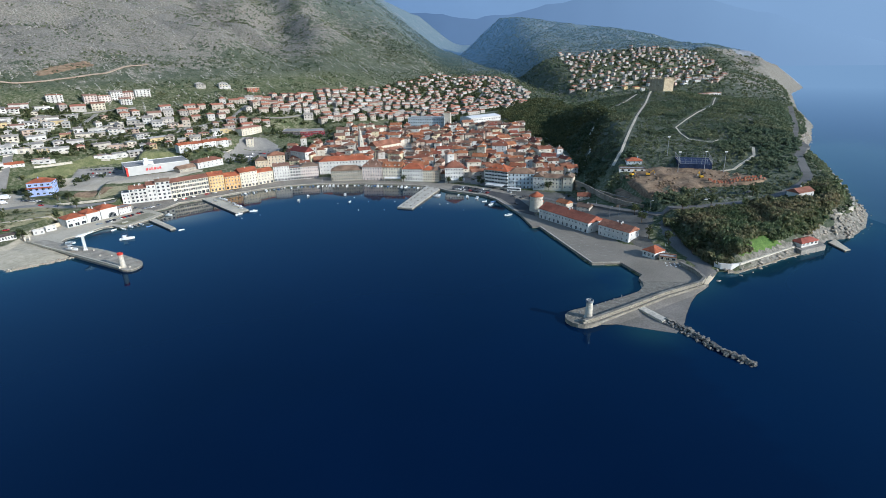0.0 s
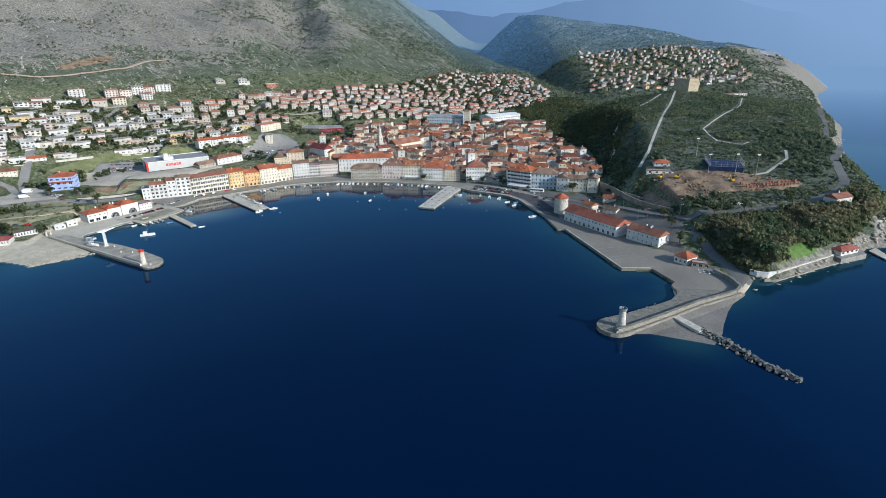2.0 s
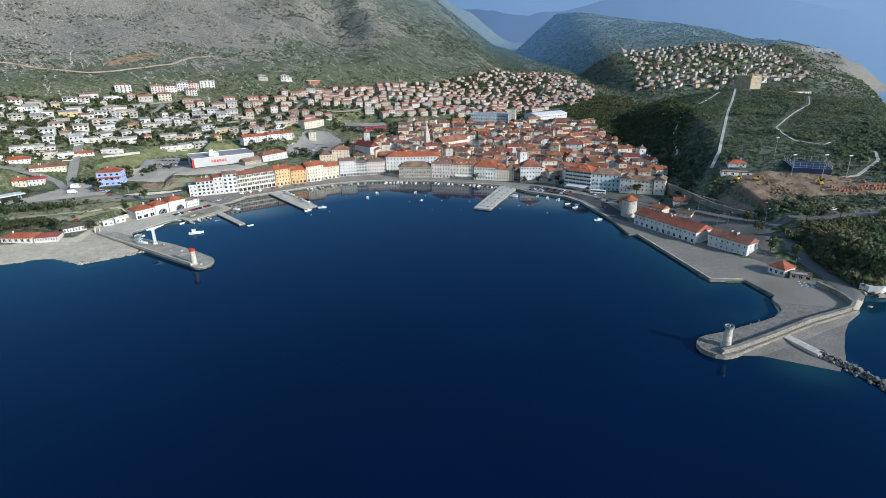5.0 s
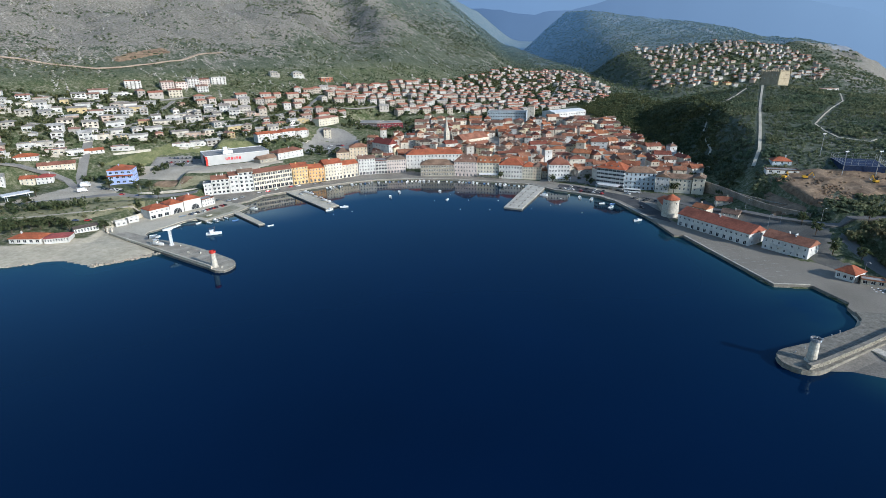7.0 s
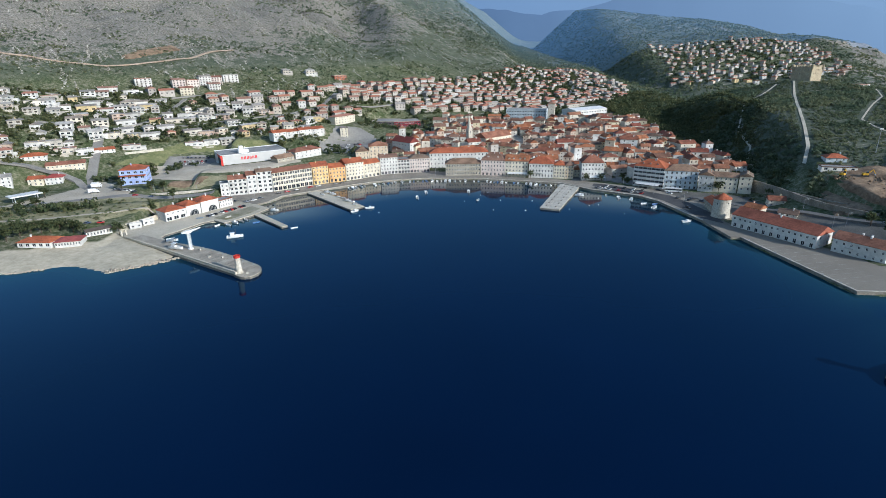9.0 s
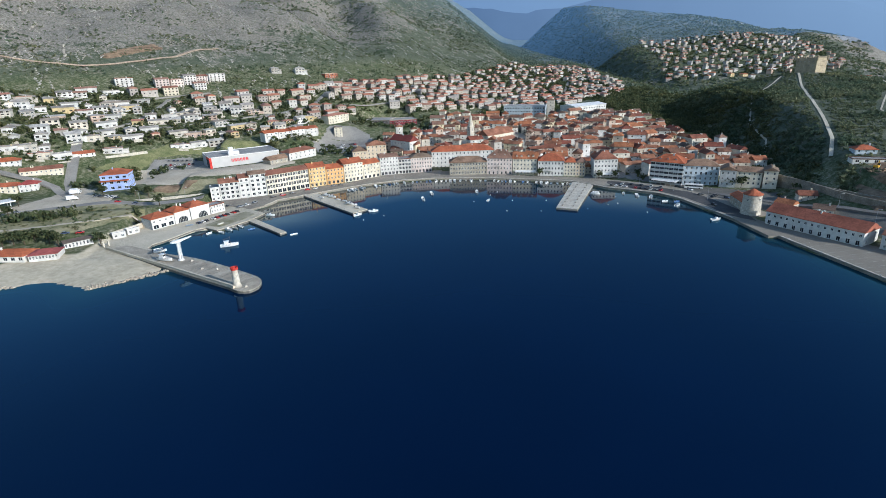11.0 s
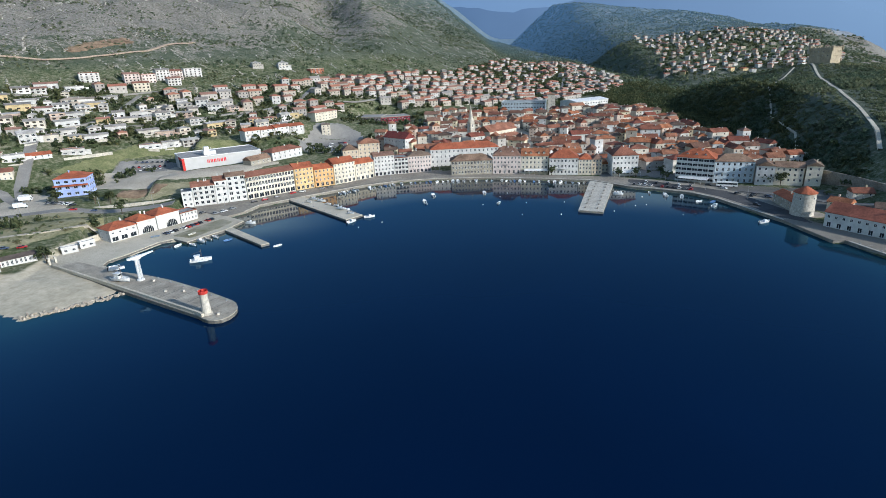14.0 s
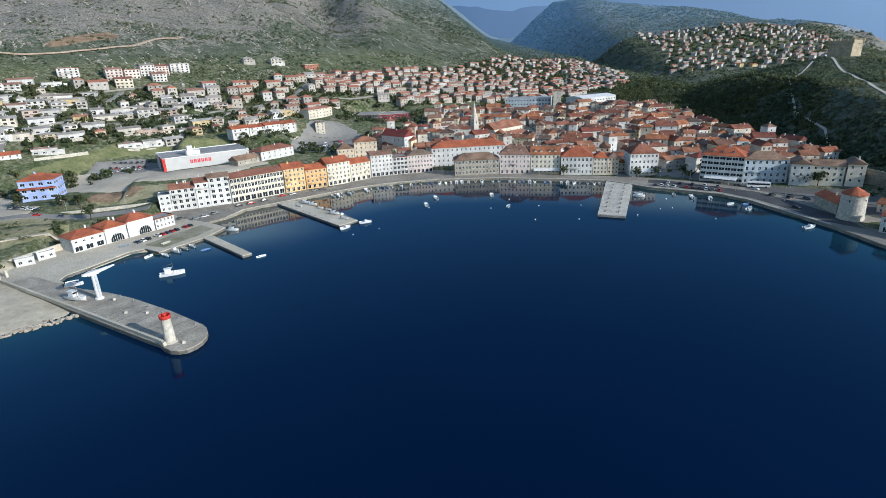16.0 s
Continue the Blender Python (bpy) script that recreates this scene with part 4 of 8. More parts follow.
def side(shape, o, u, inward, length, z0, z1, holes, reveal=0.22):
    """A wall face from o along u, with openings (x0, x1, za, zb) cut through and reveals behind them."""
    cx = sorted({0.0, length, *[round(h[0], 3) for h in holes], *[round(h[1], 3) for h in holes]})
    cz = sorted({z0, z1, *[round(h[2], 3) for h in holes], *[round(h[3], 3) for h in holes]})
    hole = {(round(h[0], 3), round(h[2], 3)): h for h in holes}
    o, u, n = Vector(o), Vector(u), Vector(inward)
    up = Vector((0, 0, 1))
    for a, c in zip(cz, cz[1:]):
        run = None
        for p, q in zip(cx, cx[1:]):
            inside = any(h[0] - 1e-3 <= p and q <= h[1] + 1e-3 and h[2] - 1e-3 <= a and c <= h[3] + 1e-3 for h in holes)
            if not inside:
                run = (run[0], q) if run else (p, q)
            if (inside or q == cx[-1]) and run:
                shape.add([o + u * run[0] + up * a, o + u * run[1] + up * a, o + u * run[1] + up * c, o + u * run[0] + up * c], [(0, 1, 2, 3)])
                run = None
    for x0, x1, a, c in holes:
        f = [o + u * x + up * z for x, z in ((x0, a), (x1, a), (x1, c), (x0, c))]
        bk = [v + n * reveal for v in f]
        shape.add(f + bk, [(i, 4 + i, 4 + (i + 1) % 4, (i + 1) % 4)[::-1] for i in range(4)])


def openings(length, floors, h, cols, ww, wh, ground=None, sill=0.9, skip=0):
    """Rows of window openings; ground: (count, width, height) for the shop floor."""
    out, storey = [], h / floors
    for k in range(floors):
        if k == 0 and ground:
            c, w, hh, s = ground[0], ground[1], min(ground[2], storey - 0.4), 0.15
        elif k < skip:
            continue
        else:
            c, w, hh, s = cols, ww, wh, min(sill, storey - wh - 0.3)
        for i in range(c):
            x = length * (i + 0.5) / c
            out.append((round(x - w / 2, 3), round(x + w / 2, 3), round(k * storey + s, 3), round(k * storey + s + hh, 3)))
    return out


def roof_shape(w, d, h, kind, rise, over=0.5):
    s = Shape()
    x0, x1, y0, y1, e = -over, w + over, -over, d + over, 0.22
    if kind == "flat":
        s.box(0.0, 0.0, h, w, d, h + 0.08, 1)
        for a in ((-0.1, -0.1, w + 0.1, 0.2), (-0.1, d - 0.2, w + 0.1, d + 0.1), (-0.1, 0.2, 0.2, d - 0.2), (w - 0.2, 0.2, w + 0.1, d - 0.2)):
            s.box(a[0], a[1], h - 0.02, a[2], a[3], h + 0.6)
        return s
    base = [(x0, y0), (x1, y0), (x1, y1), (x0, y1)]
    v = [(x, y, h - 0.12) for x, y in base] + [(x, y, h + e - 0.12) for x, y in base]
    top = h + rise
    run = min(w, d) / 2 + over
    if kind == "hip":
        if w >= d:
            v += [(x0 + run, d / 2, top), (x1 - run, d / 2, top)]
        else:
            v += [(w / 2, y0 + run, top), (w / 2, y1 - run, top)]
    else:
        v += [(x0, d / 2, top), (x1, d / 2, top)] if kind == "gable" else [(w / 2, y0, top), (w / 2, y1, top)]
    f = [(3, 2, 1, 0), (0, 1, 5, 4), (1, 2, 6, 5), (2, 3, 7, 6), (3, 0, 4, 7)]
    if kind == "gable" or (kind == "hip" and w >= d):
        f += [(4, 5, 9, 8), (6, 7, 8, 9), (5, 6, 9), (7, 4, 8)]
    else:
        f += [(5, 6, 9, 8), (7, 4, 8, 9), (4, 5, 8), (6, 7, 9)]
    return s.add(v, f)


def building(name, label, w, d, h, floors, cols, roof="hip", rise=3.0, wall=WALLS, tiles=TILES, ww=1.1, wh=1.6, ground=None, side_cols=0, at=None, down=3.0,
             chimneys=1, balconies=(), category="house", group="", cornice=True, bars=1, frame_mat=None, seed=0, wing=False):
    """A building whose front runs along local x and faces -y, with real openings, panes, roof, chimneys and balconies."""
    ob = thing(name, label, category, at, group)
    rnd = random.Random(seed + int(w * 10) + floors)
    body = Shape()
    front = openings(w, floors, h, cols, ww, wh, ground) if cols else []
    right = openings(d, floors, h, side_cols, ww, wh) if side_cols else []
    side(body, (0, 0, 0), (1, 0, 0), (0, 1, 0), w, -down, h, front)
    side(body, (w, 0, 0), (0, 1, 0), (-1, 0, 0), d, -down, h, right)
    side(body, (w, d, 0), (-1, 0, 0), (0, -1, 0), w, -down, h, [])
    side(body, (0, d, 0), (0, -1, 0), (1, 0, 0), d, -down, h, right)
    if roof == "gable":
        body.add([(0, 0, h), (0, d, h), (0, d / 2, h + rise * 0.93), (w, 0, h), (w, d, h), (w, d / 2, h + rise * 0.93)], [(0, 2, 1), (3, 4, 5)])
    if roof == "gable_front":
        body.add([(0, 0, h), (w, 0, h), (w / 2, 0, h + rise * 0.93), (0, d, h), (w, d, h), (w / 2, d, h + rise * 0.93)], [(0, 1, 2), (3, 5, 4)])
    body.add([(0, 0, h - 0.05), (w, 0, h - 0.05), (w, d, h - 0.05), (0, d, h - 0.05)], [(0, 1, 2, 3)])
    if cornice and h > 7:
        body.box(-0.18, -0.18, h - 0.5, w + 0.18, 0.0, h - 0.14)
        body.box(-0.12, -0.12, h / floors - 0.1, w + 0.12, 0.0, h / floors + 0.1)
    if wing:
        body.box(w, 1.2, -down, w + 3.6, d - 1.0, h * 0.48).box(w + 0.1, 1.0, h * 0.48, w + 3.8, 1.2, h * 0.48 + 0.8).box(w + 3.6, 1.2, h * 0.48, w + 3.8, d - 1.0, h * 0.48 + 0.8)
    child("wall", body.made("wall", wall), ob)
    child("roof", roof_shape(w, d, h, roof, rise).made("roof", [tiles, FLATROOF]), ob)
    for x0, x1, a, c in front:
        child("window", window_mesh(x1 - x0, c - a, bars, frame_mat), ob, Matrix.Translation(((x0 + x1) / 2, 0.17, a)))
    for x0, x1, a, c in right:
        m = window_mesh(x1 - x0, c - a, bars, frame_mat)
        child("window", m, ob, Matrix.Translation((w - 0.17, (x0 + x1) / 2, a)) @ Matrix.Rotation(radians(90), 4, "Z"))
        child("window", m, ob, Matrix.Translation((0.17, d - (x0 + x1) / 2, a)) @ Matrix.Rotation(radians(-90), 4, "Z"))
    for k in range(chimneys):
        s = Shape()
        s.box(-0.35, -0.3, 0, 0.35, 0.3, 1.5).box(-0.45, -0.4, 1.5, 0.45, 0.4, 1.68)
        child("chimney", s.made("chimney", wall), ob, Matrix.Translation((w * rnd.uniform(0.25, 0.75), d * (0.42 if rnd.random() < 0.5 else 0.58), h + rise * 0.72 if roof != "flat" else h)))
    for x0, x1, z in balconies:
        s = Shape()
        s.box(x0, -1.3, z, x1, 0, z + 0.18)
        for a in ((x0, -1.3, x1, -1.24), (x0, -1.24, x0 + 0.06, 0), (x1 - 0.06, -1.24, x1, 0)):
            s.box(a[0], a[1], z + 0.95, a[2], a[3], z + 1.05)
        n = max(2, int((x1 - x0) / 0.5))
        for i in range(n + 1):
            x = x0 + (x1 - x0 - 0.06) * i / n
            s.box(x, -1.3, z + 0.18, x + 0.06, -1.24, z + 0.95)
        child("balcony", s.made("balcony", wall), ob)
    return ob


def facing(a, b, z):
    """The pose of a front that runs from a to b, seen with a on its left."""
    return pose(a[0], a[1], z, 0, 0, math.degrees(math.atan2(b[1] - a[1], b[0] - a[0])))


def row_house(name, label, a, b, depth, h, floors, cols, **more):
    z = more.pop("z", 1.6)
    return building(name, label, math.hypot(b[0] - a[0], b[1] - a[1]) - 0.04, depth, h, floors, cols, at=facing(a, b, z), **more)


W = "waterfront buildings"
MUTED_TILES = assorted("muted_red_tiles", [(0.324, 0.144, 0.09), (0.27, 0.117, 0.0765)], 0.85, 0.4, 1.0, 0.4)
row_house("apartment_house", "low flat-roofed terrace wing of the white apartment house", (-187, 484), (-181.2, 486), 10, 9.5, 3, 2, roof="flat", rise=0.4, wall=WHITE, tiles=WHITE, ww=1.3, wh=1.5, side_cols=3, category="apartment house", group=W, chimneys=0)
row_house("apartment_house", "white four-storey apartment house with loggias and a brown-red roof", (-181, 486), (-168.2, 490.4), 14, 12.4, 4, 4, roof="gable", rise=2.4, wall=WHITE, tiles=MUTED_TILES, ww=1.9, wh=1.9, side_cols=3, balconies=((0.5, 6, 6.2), (0.5, 6, 9.3), (7.5, 12.6, 6.2)), chimneys=3, category="apartment house", group=W)
row_house("apartment_house", "taller white middle block of the stepped apartment house", (-168, 490.5), (-161.2, 493), 14, 14.6, 4, 2, roof="gable", rise=2.0, wall=WHITE, tiles=MUTED_TILES, ww=1.6, wh=1.7, side_cols=3, balconies=((0.4, 6.4, 11),), category="apartment house", group=W)
row_house("apartment_house", "white stair wing with large dark windows", (-161, 493), (-150, 497), 13, 16.4, 5, 3, roof="gable", rise=1.8, wall=WHITE, tiles=BROWN_TILES, ww=2.0, wh=1.9, category="apartment house", group=W, balconies=((1, 4, 6.4), (1, 4, 9.6)))
row_house("office_building", "long office building with a grid of windows", (-149.5, 496), (-121.5, 514), 13, 14.6, 4, 16, roof="gable", rise=2.6, wall=CREAM, tiles=MUTED_TILES, ww=1.65, wh=2.5, ground=(9, 3.0, 3.0), side_cols=3, category="office building", group=W)
row_house("town_house", "yellow town house with balconies and orange tiled roof", (-121, 515), (-109, 521), 13, 14.8, 5, 5, roof="gable", rise=3, wall=YELLOW, tiles=RED_TILES, balconies=((0.6, 3.4, 2.9), (0.6, 3.4, 5.9), (0.6, 3.4, 8.9), (9, 12.2, 5.9)), ground=(4, 1.8, 2.4), category="town house", group=W, side_cols=2)
row_house("town_house", "orange town house with balconies", (-108.5, 521.5), (-95.5, 526.5), 13, 12.3, 4, 5, roof="gable", rise=2.8, wall=ORANGE, tiles=RED_TILES, balconies=((0.6, 3.4, 3.1), (0.6, 3.4, 6.2), (9.5, 12.6, 6.2)), ground=(4, 1.9, 2.4), category="town house", group=W)
row_house("town_house", "beige apartment house with red tiled roof and balconies", (-95, 526.5), (-80.5, 535), 14, 14.5, 5, 6, roof="gable", rise=3.4, wall=CREAM, tiles=RED_TILES, balconies=((0.5, 3.5, 5.8), (0.5, 3.5, 8.7), (12, 15, 5.8)), ground=(5, 2.0, 2.4), category="town house", group=W)
row_house("town_house", "pale beige town house with red tiled roof", (-80.2, 535.2), (-67, 543.5), 13, 12, 4, 5, roof="gable", rise=2.8, wall=CREAM, tiles=RED_TILES, ground=(4, 2.2, 2.4), category="town house", group=W, balconies=((11.5, 14.5, 5.9),))
row_house("town_house", "bright white town house with dark square windows", (-66.5, 546), (-51.2, 549), 13, 15, 5, 6, roof="gable", rise=2.4, wall=WHITE, tiles=TILES, ground=(5, 2.2, 2.5), category="town house", group=W)
row_house("town_house", "white town house with wide loggias", (-51, 549), (-40.4, 550.4), 13, 12.2, 4, 4, roof="flat", rise=0.5, wall=WHITE, ww=1.9, wh=1.9, ground=(4, 2.0, 2.4), category="town house", group=W, chimneys=0, balconies=((0.4, 10, 3.0), (0.4, 10, 6.1), (0.4, 10, 9.1)))
row_house("town_house", "pale pink town house with a small balcony", (-40.2, 550.5), (-22.6, 552), 13, 12.8, 4, 8, roof="hip", rise=3, wall=PINK, tiles=BROWN_TILES, ground=(6, 1.9, 2.4), category="town house", group=W)
row_house("school_building", "long white building with a plain orange roof", (-22, 561), (32, 559), 14, 15.2, 4, 16, roof="hip", rise=4, wall=WHITE, tiles=RED_TILES, ww=1.1, wh=1.9, side_cols=3, category="school", group=W)
row_house("stone_house", "old grey stone building with a dark tiled roof", (-9, 533), (21.6, 530.6), 14, 10.4, 3, 13, roof="hip", rise=4, wall=GREYWALL, tiles=BROWN_TILES, ww=1.2, wh=1.9, side_cols=4, category="old building", group=W)
row_house("town_house", "cream town house with a steep tiled roof and small balcony", (22, 530.4), (41.8, 524.6), 14, 13.4, 4, 8, roof="hip", rise=6.2, wall=PINK, tiles=TILES, ground=(6, 1.4, 2.4), balconies=((8.3, 12.4, 6.8),), category="town house", group=W, chimneys=2)
row_house("town_house", "cream town house with a front gable and roof dormers", (42.2, 524.5), (60.8, 518.6), 14, 13.2, 4, 7, roof="gable", rise=4.5, wall=CREAM, tiles=TILES, ww=1.2, category="town house", group=W, chimneys=2)
row_house("town_house", "white town house with an orange hipped roof", (61.1, 516.5), (80.8, 510.4), 14, 12, 3, 8, roof="hip", rise=5, wall=WHITE, tiles=RED_TILES, ww=1.2, wh=1.9, balconies=((8, 12, 4.1),), side_cols=4, category="town house", group=W, chimneys=2)
row_house("town_house", "narrow cream town house with an arched door", (81.1, 510.3), (89.8, 507.6), 12, 11, 4, 4, roof="hip", rise=3.5, wall=CREAM, tiles=RED_TILES, category="town house", group=W)
row_house("town_house", "narrow yellow town house", (90, 507.5), (96.6, 505.6), 11, 11, 4, 3, roof="hip", rise=3, wall=BEIGE, tiles=TILES, category="town house", group=W)
row_house("small_house", "small gabled white house between taller ones", (99.3, 513.5), (104.6, 512), 9, 6, 2, 2, roof="gable_front", rise=2.4, wall=CREAM, category="house", group=W)
row_house("town_house", "white square town house with a pyramid tiled roof", (101.6, 499.5), (119.3, 496.6), 16, 14.3, 4, 7, roof="hip", rise=6, wall=WHITE, tiles=TILES, ww=1.2, wh=1.7, side_cols=5, category="town house", group=W, chimneys=2)
row_house("hotel", "white hotel with blue shaded window bands and orange roof", (136, 476), (153.3, 460.5), 16, 15.8, 5, 7, roof="hip", rise=5, wall=WHITE, tiles=RED_TILES, ww=3.05, wh=1.7, side_cols=5, category="hotel", group=W, chimneys=3)
row_house("town_house", "pale grey-blue palace with a dark old roof", (154, 461), (176, 453), 14, 14.3, 4, 7, roof="hip", rise=4, wall=GREYBLUE, tiles=BROWN_TILES, ww=1.3, wh=2.0, side_cols=4, balconies=((4, 7, 7.3), (15, 18, 7.3), (9.5, 13, 3.8)), category="town house", group=W, chimneys=2)
row_house("town_house", "cream gabled end wing of an old building", (174, 448.2), (182.6, 443), 14, 11.4, 3, 3, roof="gable_front", rise=2.8, wall=WHITE, tiles=BROWN_TILES, category="town house", group=W, side_cols=4, z=3.2, down=5)
row_house("town_house", "small gabled end of a long cream building", (196.8, 434.8), (204, 430.4), 12, 10.6, 3, 2, roof="gable_front", rise=2.4, wall=CREAM, tiles=BROWN_TILES, category="town house", group=W, side_cols=3, z=5, down=6)
row_house("town_house", "long cream building with an old brown roof", (183.2, 443.6), (196.4, 435.6), 11, 9.6, 3, 5, roof="gable", rise=2.8, wall=CREAM, tiles=BROWN_TILES, category="town house", group=W, z=4.5, down=5)

# ---- single buildings ----
ROOMY = "single large buildings"
store = row_house("supermarket", "long pale grey supermarket hall with a flat roof", (-209, 557), (-157, 584), 34, 8.2, 1, 0, roof="flat", rise=0.5, wall=assorted("pale_cladding", [(0.43, 0.425, 0.41)], 0.6, 0.08, 0.3), tiles=METAL, z=12.4, down=3, chimneys=0, category="supermarket")
for k in range(6):
    s = Shape()
    s.box(0, -0.25, 0, 0.62, -0.02, 2.5).box(0.98, -0.25, 0, 1.6, -0.02, 2.5)
    child("sign_block", s.made("sign_block", SIGNRED), store, Matrix.Translation((17.5 + k * 2.45, 0, 3.3)), "plain red sign bars")
s = Shape()
s.box(0, 0, 0, 9, 6, 3.0).box(0.8, 1, 3.0, 4.5, 4.6, 6.2).box(6, 2, 3.0, 6.3, 2.3, 5.6)
child("roof_plant", s.made("roof_plant", METAL), store, Matrix.Translation((17, 6, 8.2)), "white roof plant room")
s = Shape()
s.box(-0.3, -0.4, -1, 1.5, 0.0, 8.4).box(-0.4, 0.0, 6.6, 0.0, 14, 8.4)
child("entrance", s.made("entrance", REDPAINT), store, None, "red entrance corner")
# Dark panes stand for glazing and for the shade on this end wall.
s = Shape()
for k in range(9):
    s.box(-0.2, 0.4 + k * 1.55, -0.5, -0.02, 1.8 + k * 1.55, 6.4)
child("glazing", s.made("glazing", GLASS), store, None, "dark glazed entrance end, also standing in for its shade")

blue = row_house("blue_house", "bright blue apartment house with orange tiled roof and red balcony band", (-269, 499.5), (-250.8, 502.7), 15, 11.6, 3, 4, roof="hip", rise=3.4, wall=BLUE, tiles=RED_TILES, ww=2.4, wh=1.7, side_cols=4, z=9.8, down=5, category="apartment house", balconies=((0.5, 6, 7.8), (12, 18, 7.8)))
s = Shape()
s.add([(-0.9, -1.5, 0), (18.9, -1.5, 0), (18.9, 0, 0), (-0.9, 0, 0), (-0.9, -1.5, 0.15), (18.9, -1.5, 0.15), (18.9, 0, 0.9), (-0.9, 0, 0.9)], [(3, 2, 1, 0), (4, 5, 6, 7), (0, 1, 5, 4), (1, 2, 6, 5), (3, 0, 4, 7)])
child("awning_roof", s.made("awning_roof", RED_TILES), blue, Matrix.Translation((0, 0, 6.7)), "red tiled canopy")

row_house("harbour_building", "low white harbour building with open bays and an orange roof", (-202, 419), (-192.8, 430), 12, 6.4, 2, 4, roof="hip", rise=2.6, wall=WHITE, tiles=RED_TILES, ww=1.2, wh=1.0, ground=(3, 3.2, 2.3), category="harbour building", side_cols=2)
ARCHED = [(row_house("harbour_building", "white harbour hall with a wide arched gateway and orange roof", (-192.6, 430.2), (-186, 438), 12, 7.2, 2, 0, roof="hip", rise=2.6, wall=WHITE, tiles=RED_TILES, category="harbour building", chimneys=2), 5.2),
          (row_house("harbour_building", "white harbour hall with a broad arch and hipped orange roof", (-185.6, 438.3), (-177, 448.5), 12, 7.8, 2, 0, roof="hip", rise=2.8, wall=WHITE, tiles=RED_TILES, category="harbour building", chimneys=2), 8.2)]
row_house("harbour_building", "low white flat-roofed harbour annexe", (-176.6, 449), (-170, 457), 9, 5.2, 2, 5, roof="flat", rise=0.3, wall=WHITE, chimneys=0, ww=0.9, wh=1.5, category="harbour building")
for a, c in (((-218.6, 404.6), (-212.8, 408.4)), ((-213.4, 411.6), (-208.6, 416.6))):
    row_house("shed", "small white shed on the boatyard apron", a, c, 3, 3, 1, 2, roof="flat", rise=0.2, wall=WHITE, tiles=WHITE, chimneys=0, category="shed", z=1.45, ww=1.4, wh=1.2, down=1)
row_house("beach_bar", "beach bar with a broad orange roof", (-266, 372), (-246, 370), 11, 3.4, 1, 5, roof="hip", rise=2.4, wall=WHITE, tiles=RED_TILES, category="beach bar", z=2.4, ww=2.2, wh=1.8)
row_house("beach_bar", "low beach kiosk with a red roof", (-244, 370), (-230.8, 372.6), 10, 3.2, 1, 9, roof="hip", rise=1.8, wall=WHITE, tiles=assorted("faded_crimson_tiles", [(0.36, 0.09, 0.08), (0.33, 0.09, 0.08)]), category="beach bar", z=2.4, ww=0.9, wh=1.7, chimneys=0)
row_house("bath_house", "low white bathing pavilion with a row of posts", (-235, 386.4), (-224.6, 395.4), 6, 3.6, 1, 8, roof="gable", rise=1.3, wall=WHITE, tiles=assorted("dark_brown_roofing", [(0.1, 0.08, 0.07), (0.12, 0.095, 0.08)]), chimneys=0, category="pavilion", z=2.4, ww=0.9, wh=2.2)
row_house("mall", "dark grey flat-roofed shopping hall with a red band", (-90, 765), (-60, 757), 30, 7.5, 2, 9, roof="flat", rise=0.5, wall=stucco("dark_cladding", (0.14, 0.12, 0.12)), tiles=GREYWALL, z=16, down=3, chimneys=0, ww=2.2, wh=1.6, category="shopping hall")
row_house("mall", "red-fronted wing of the shopping hall", (-59.5, 757), (-27, 762), 26, 7, 2, 9, roof="flat", rise=0.5, wall=stucco("dark_red_cladding", (0.22, 0.04, 0.05)), tiles=GREYWALL, z=16, down=3, chimneys=0, ww=2.4, wh=1.4, category="shopping hall")
row_house("school", "large pale blue-grey school block", (96, 842), (148, 822), 20, 13.5, 3, 15, roof="flat", rise=0.5, wall=GREYBLUE, tiles=GREYBLUE, z=13, down=5, chimneys=0, ww=2.0, wh=1.9, category="school", side_cols=4)
row_house("square_tower", "square beige stone tower in the old town", (149, 815), (157.5, 812), 9, 23, 5, 1, roof="hip", rise=2.0, wall=PALESTONE, tiles=BROWN_TILES, z=12, chimneys=0, ww=0.9, wh=1.4, category="tower")
row_house("sports_hall", "white sports hall with a shallow curved roof", (196, 842), (250, 868), 30, 10, 2, 12, roof="gable", rise=2.5, wall=WHITE, tiles=METAL, z=12, chimneys=0, ww=2.4, wh=1.6, category="sports hall")
for k in range(4):
    row_house("terraced_house", "white terraced house with a stepped orange roof", (-176 + 11.2 * k, 620 + 8.5 * k + (k % 2) * 1.5), (-165 + 11.2 * k, 628.3 + 8.5 * k + (k % 2) * 1.5), 11, 6.2 - 0.6 * (k % 2), 2, 3, roof="gable", rise=2.2, wall=WHITE, tiles=RED_TILES, z=25.2, down=2.5, chimneys=1, ww=1.4, wh=1.4, category="terraced house", group="terraced row", balconies=((1, 6, 3),), seed=k)
row_house("yellow_block", "pale yellow apartment block", (-126, 708), (-106, 734), 11, 8.5, 3, 7, roof="hip", rise=2.0, wall=CREAM, tiles=GREY_TILES, z=27.5, down=3, category="apartment house", ww=1.4, wh=1.4)
row_house("brick_shell", "unfinished red brick house shell above the town", (-148, 896), (-132, 906), 12, 9.5, 3, 4, roof="flat", rise=0.3, wall=assorted("raw_brick", [(0.42, 0.16, 0.09), (0.38, 0.15, 0.09)]), tiles=CONCRETE, z=66, down=10, chimneys=0, ww=1.8, wh=1.8, category="house shell")
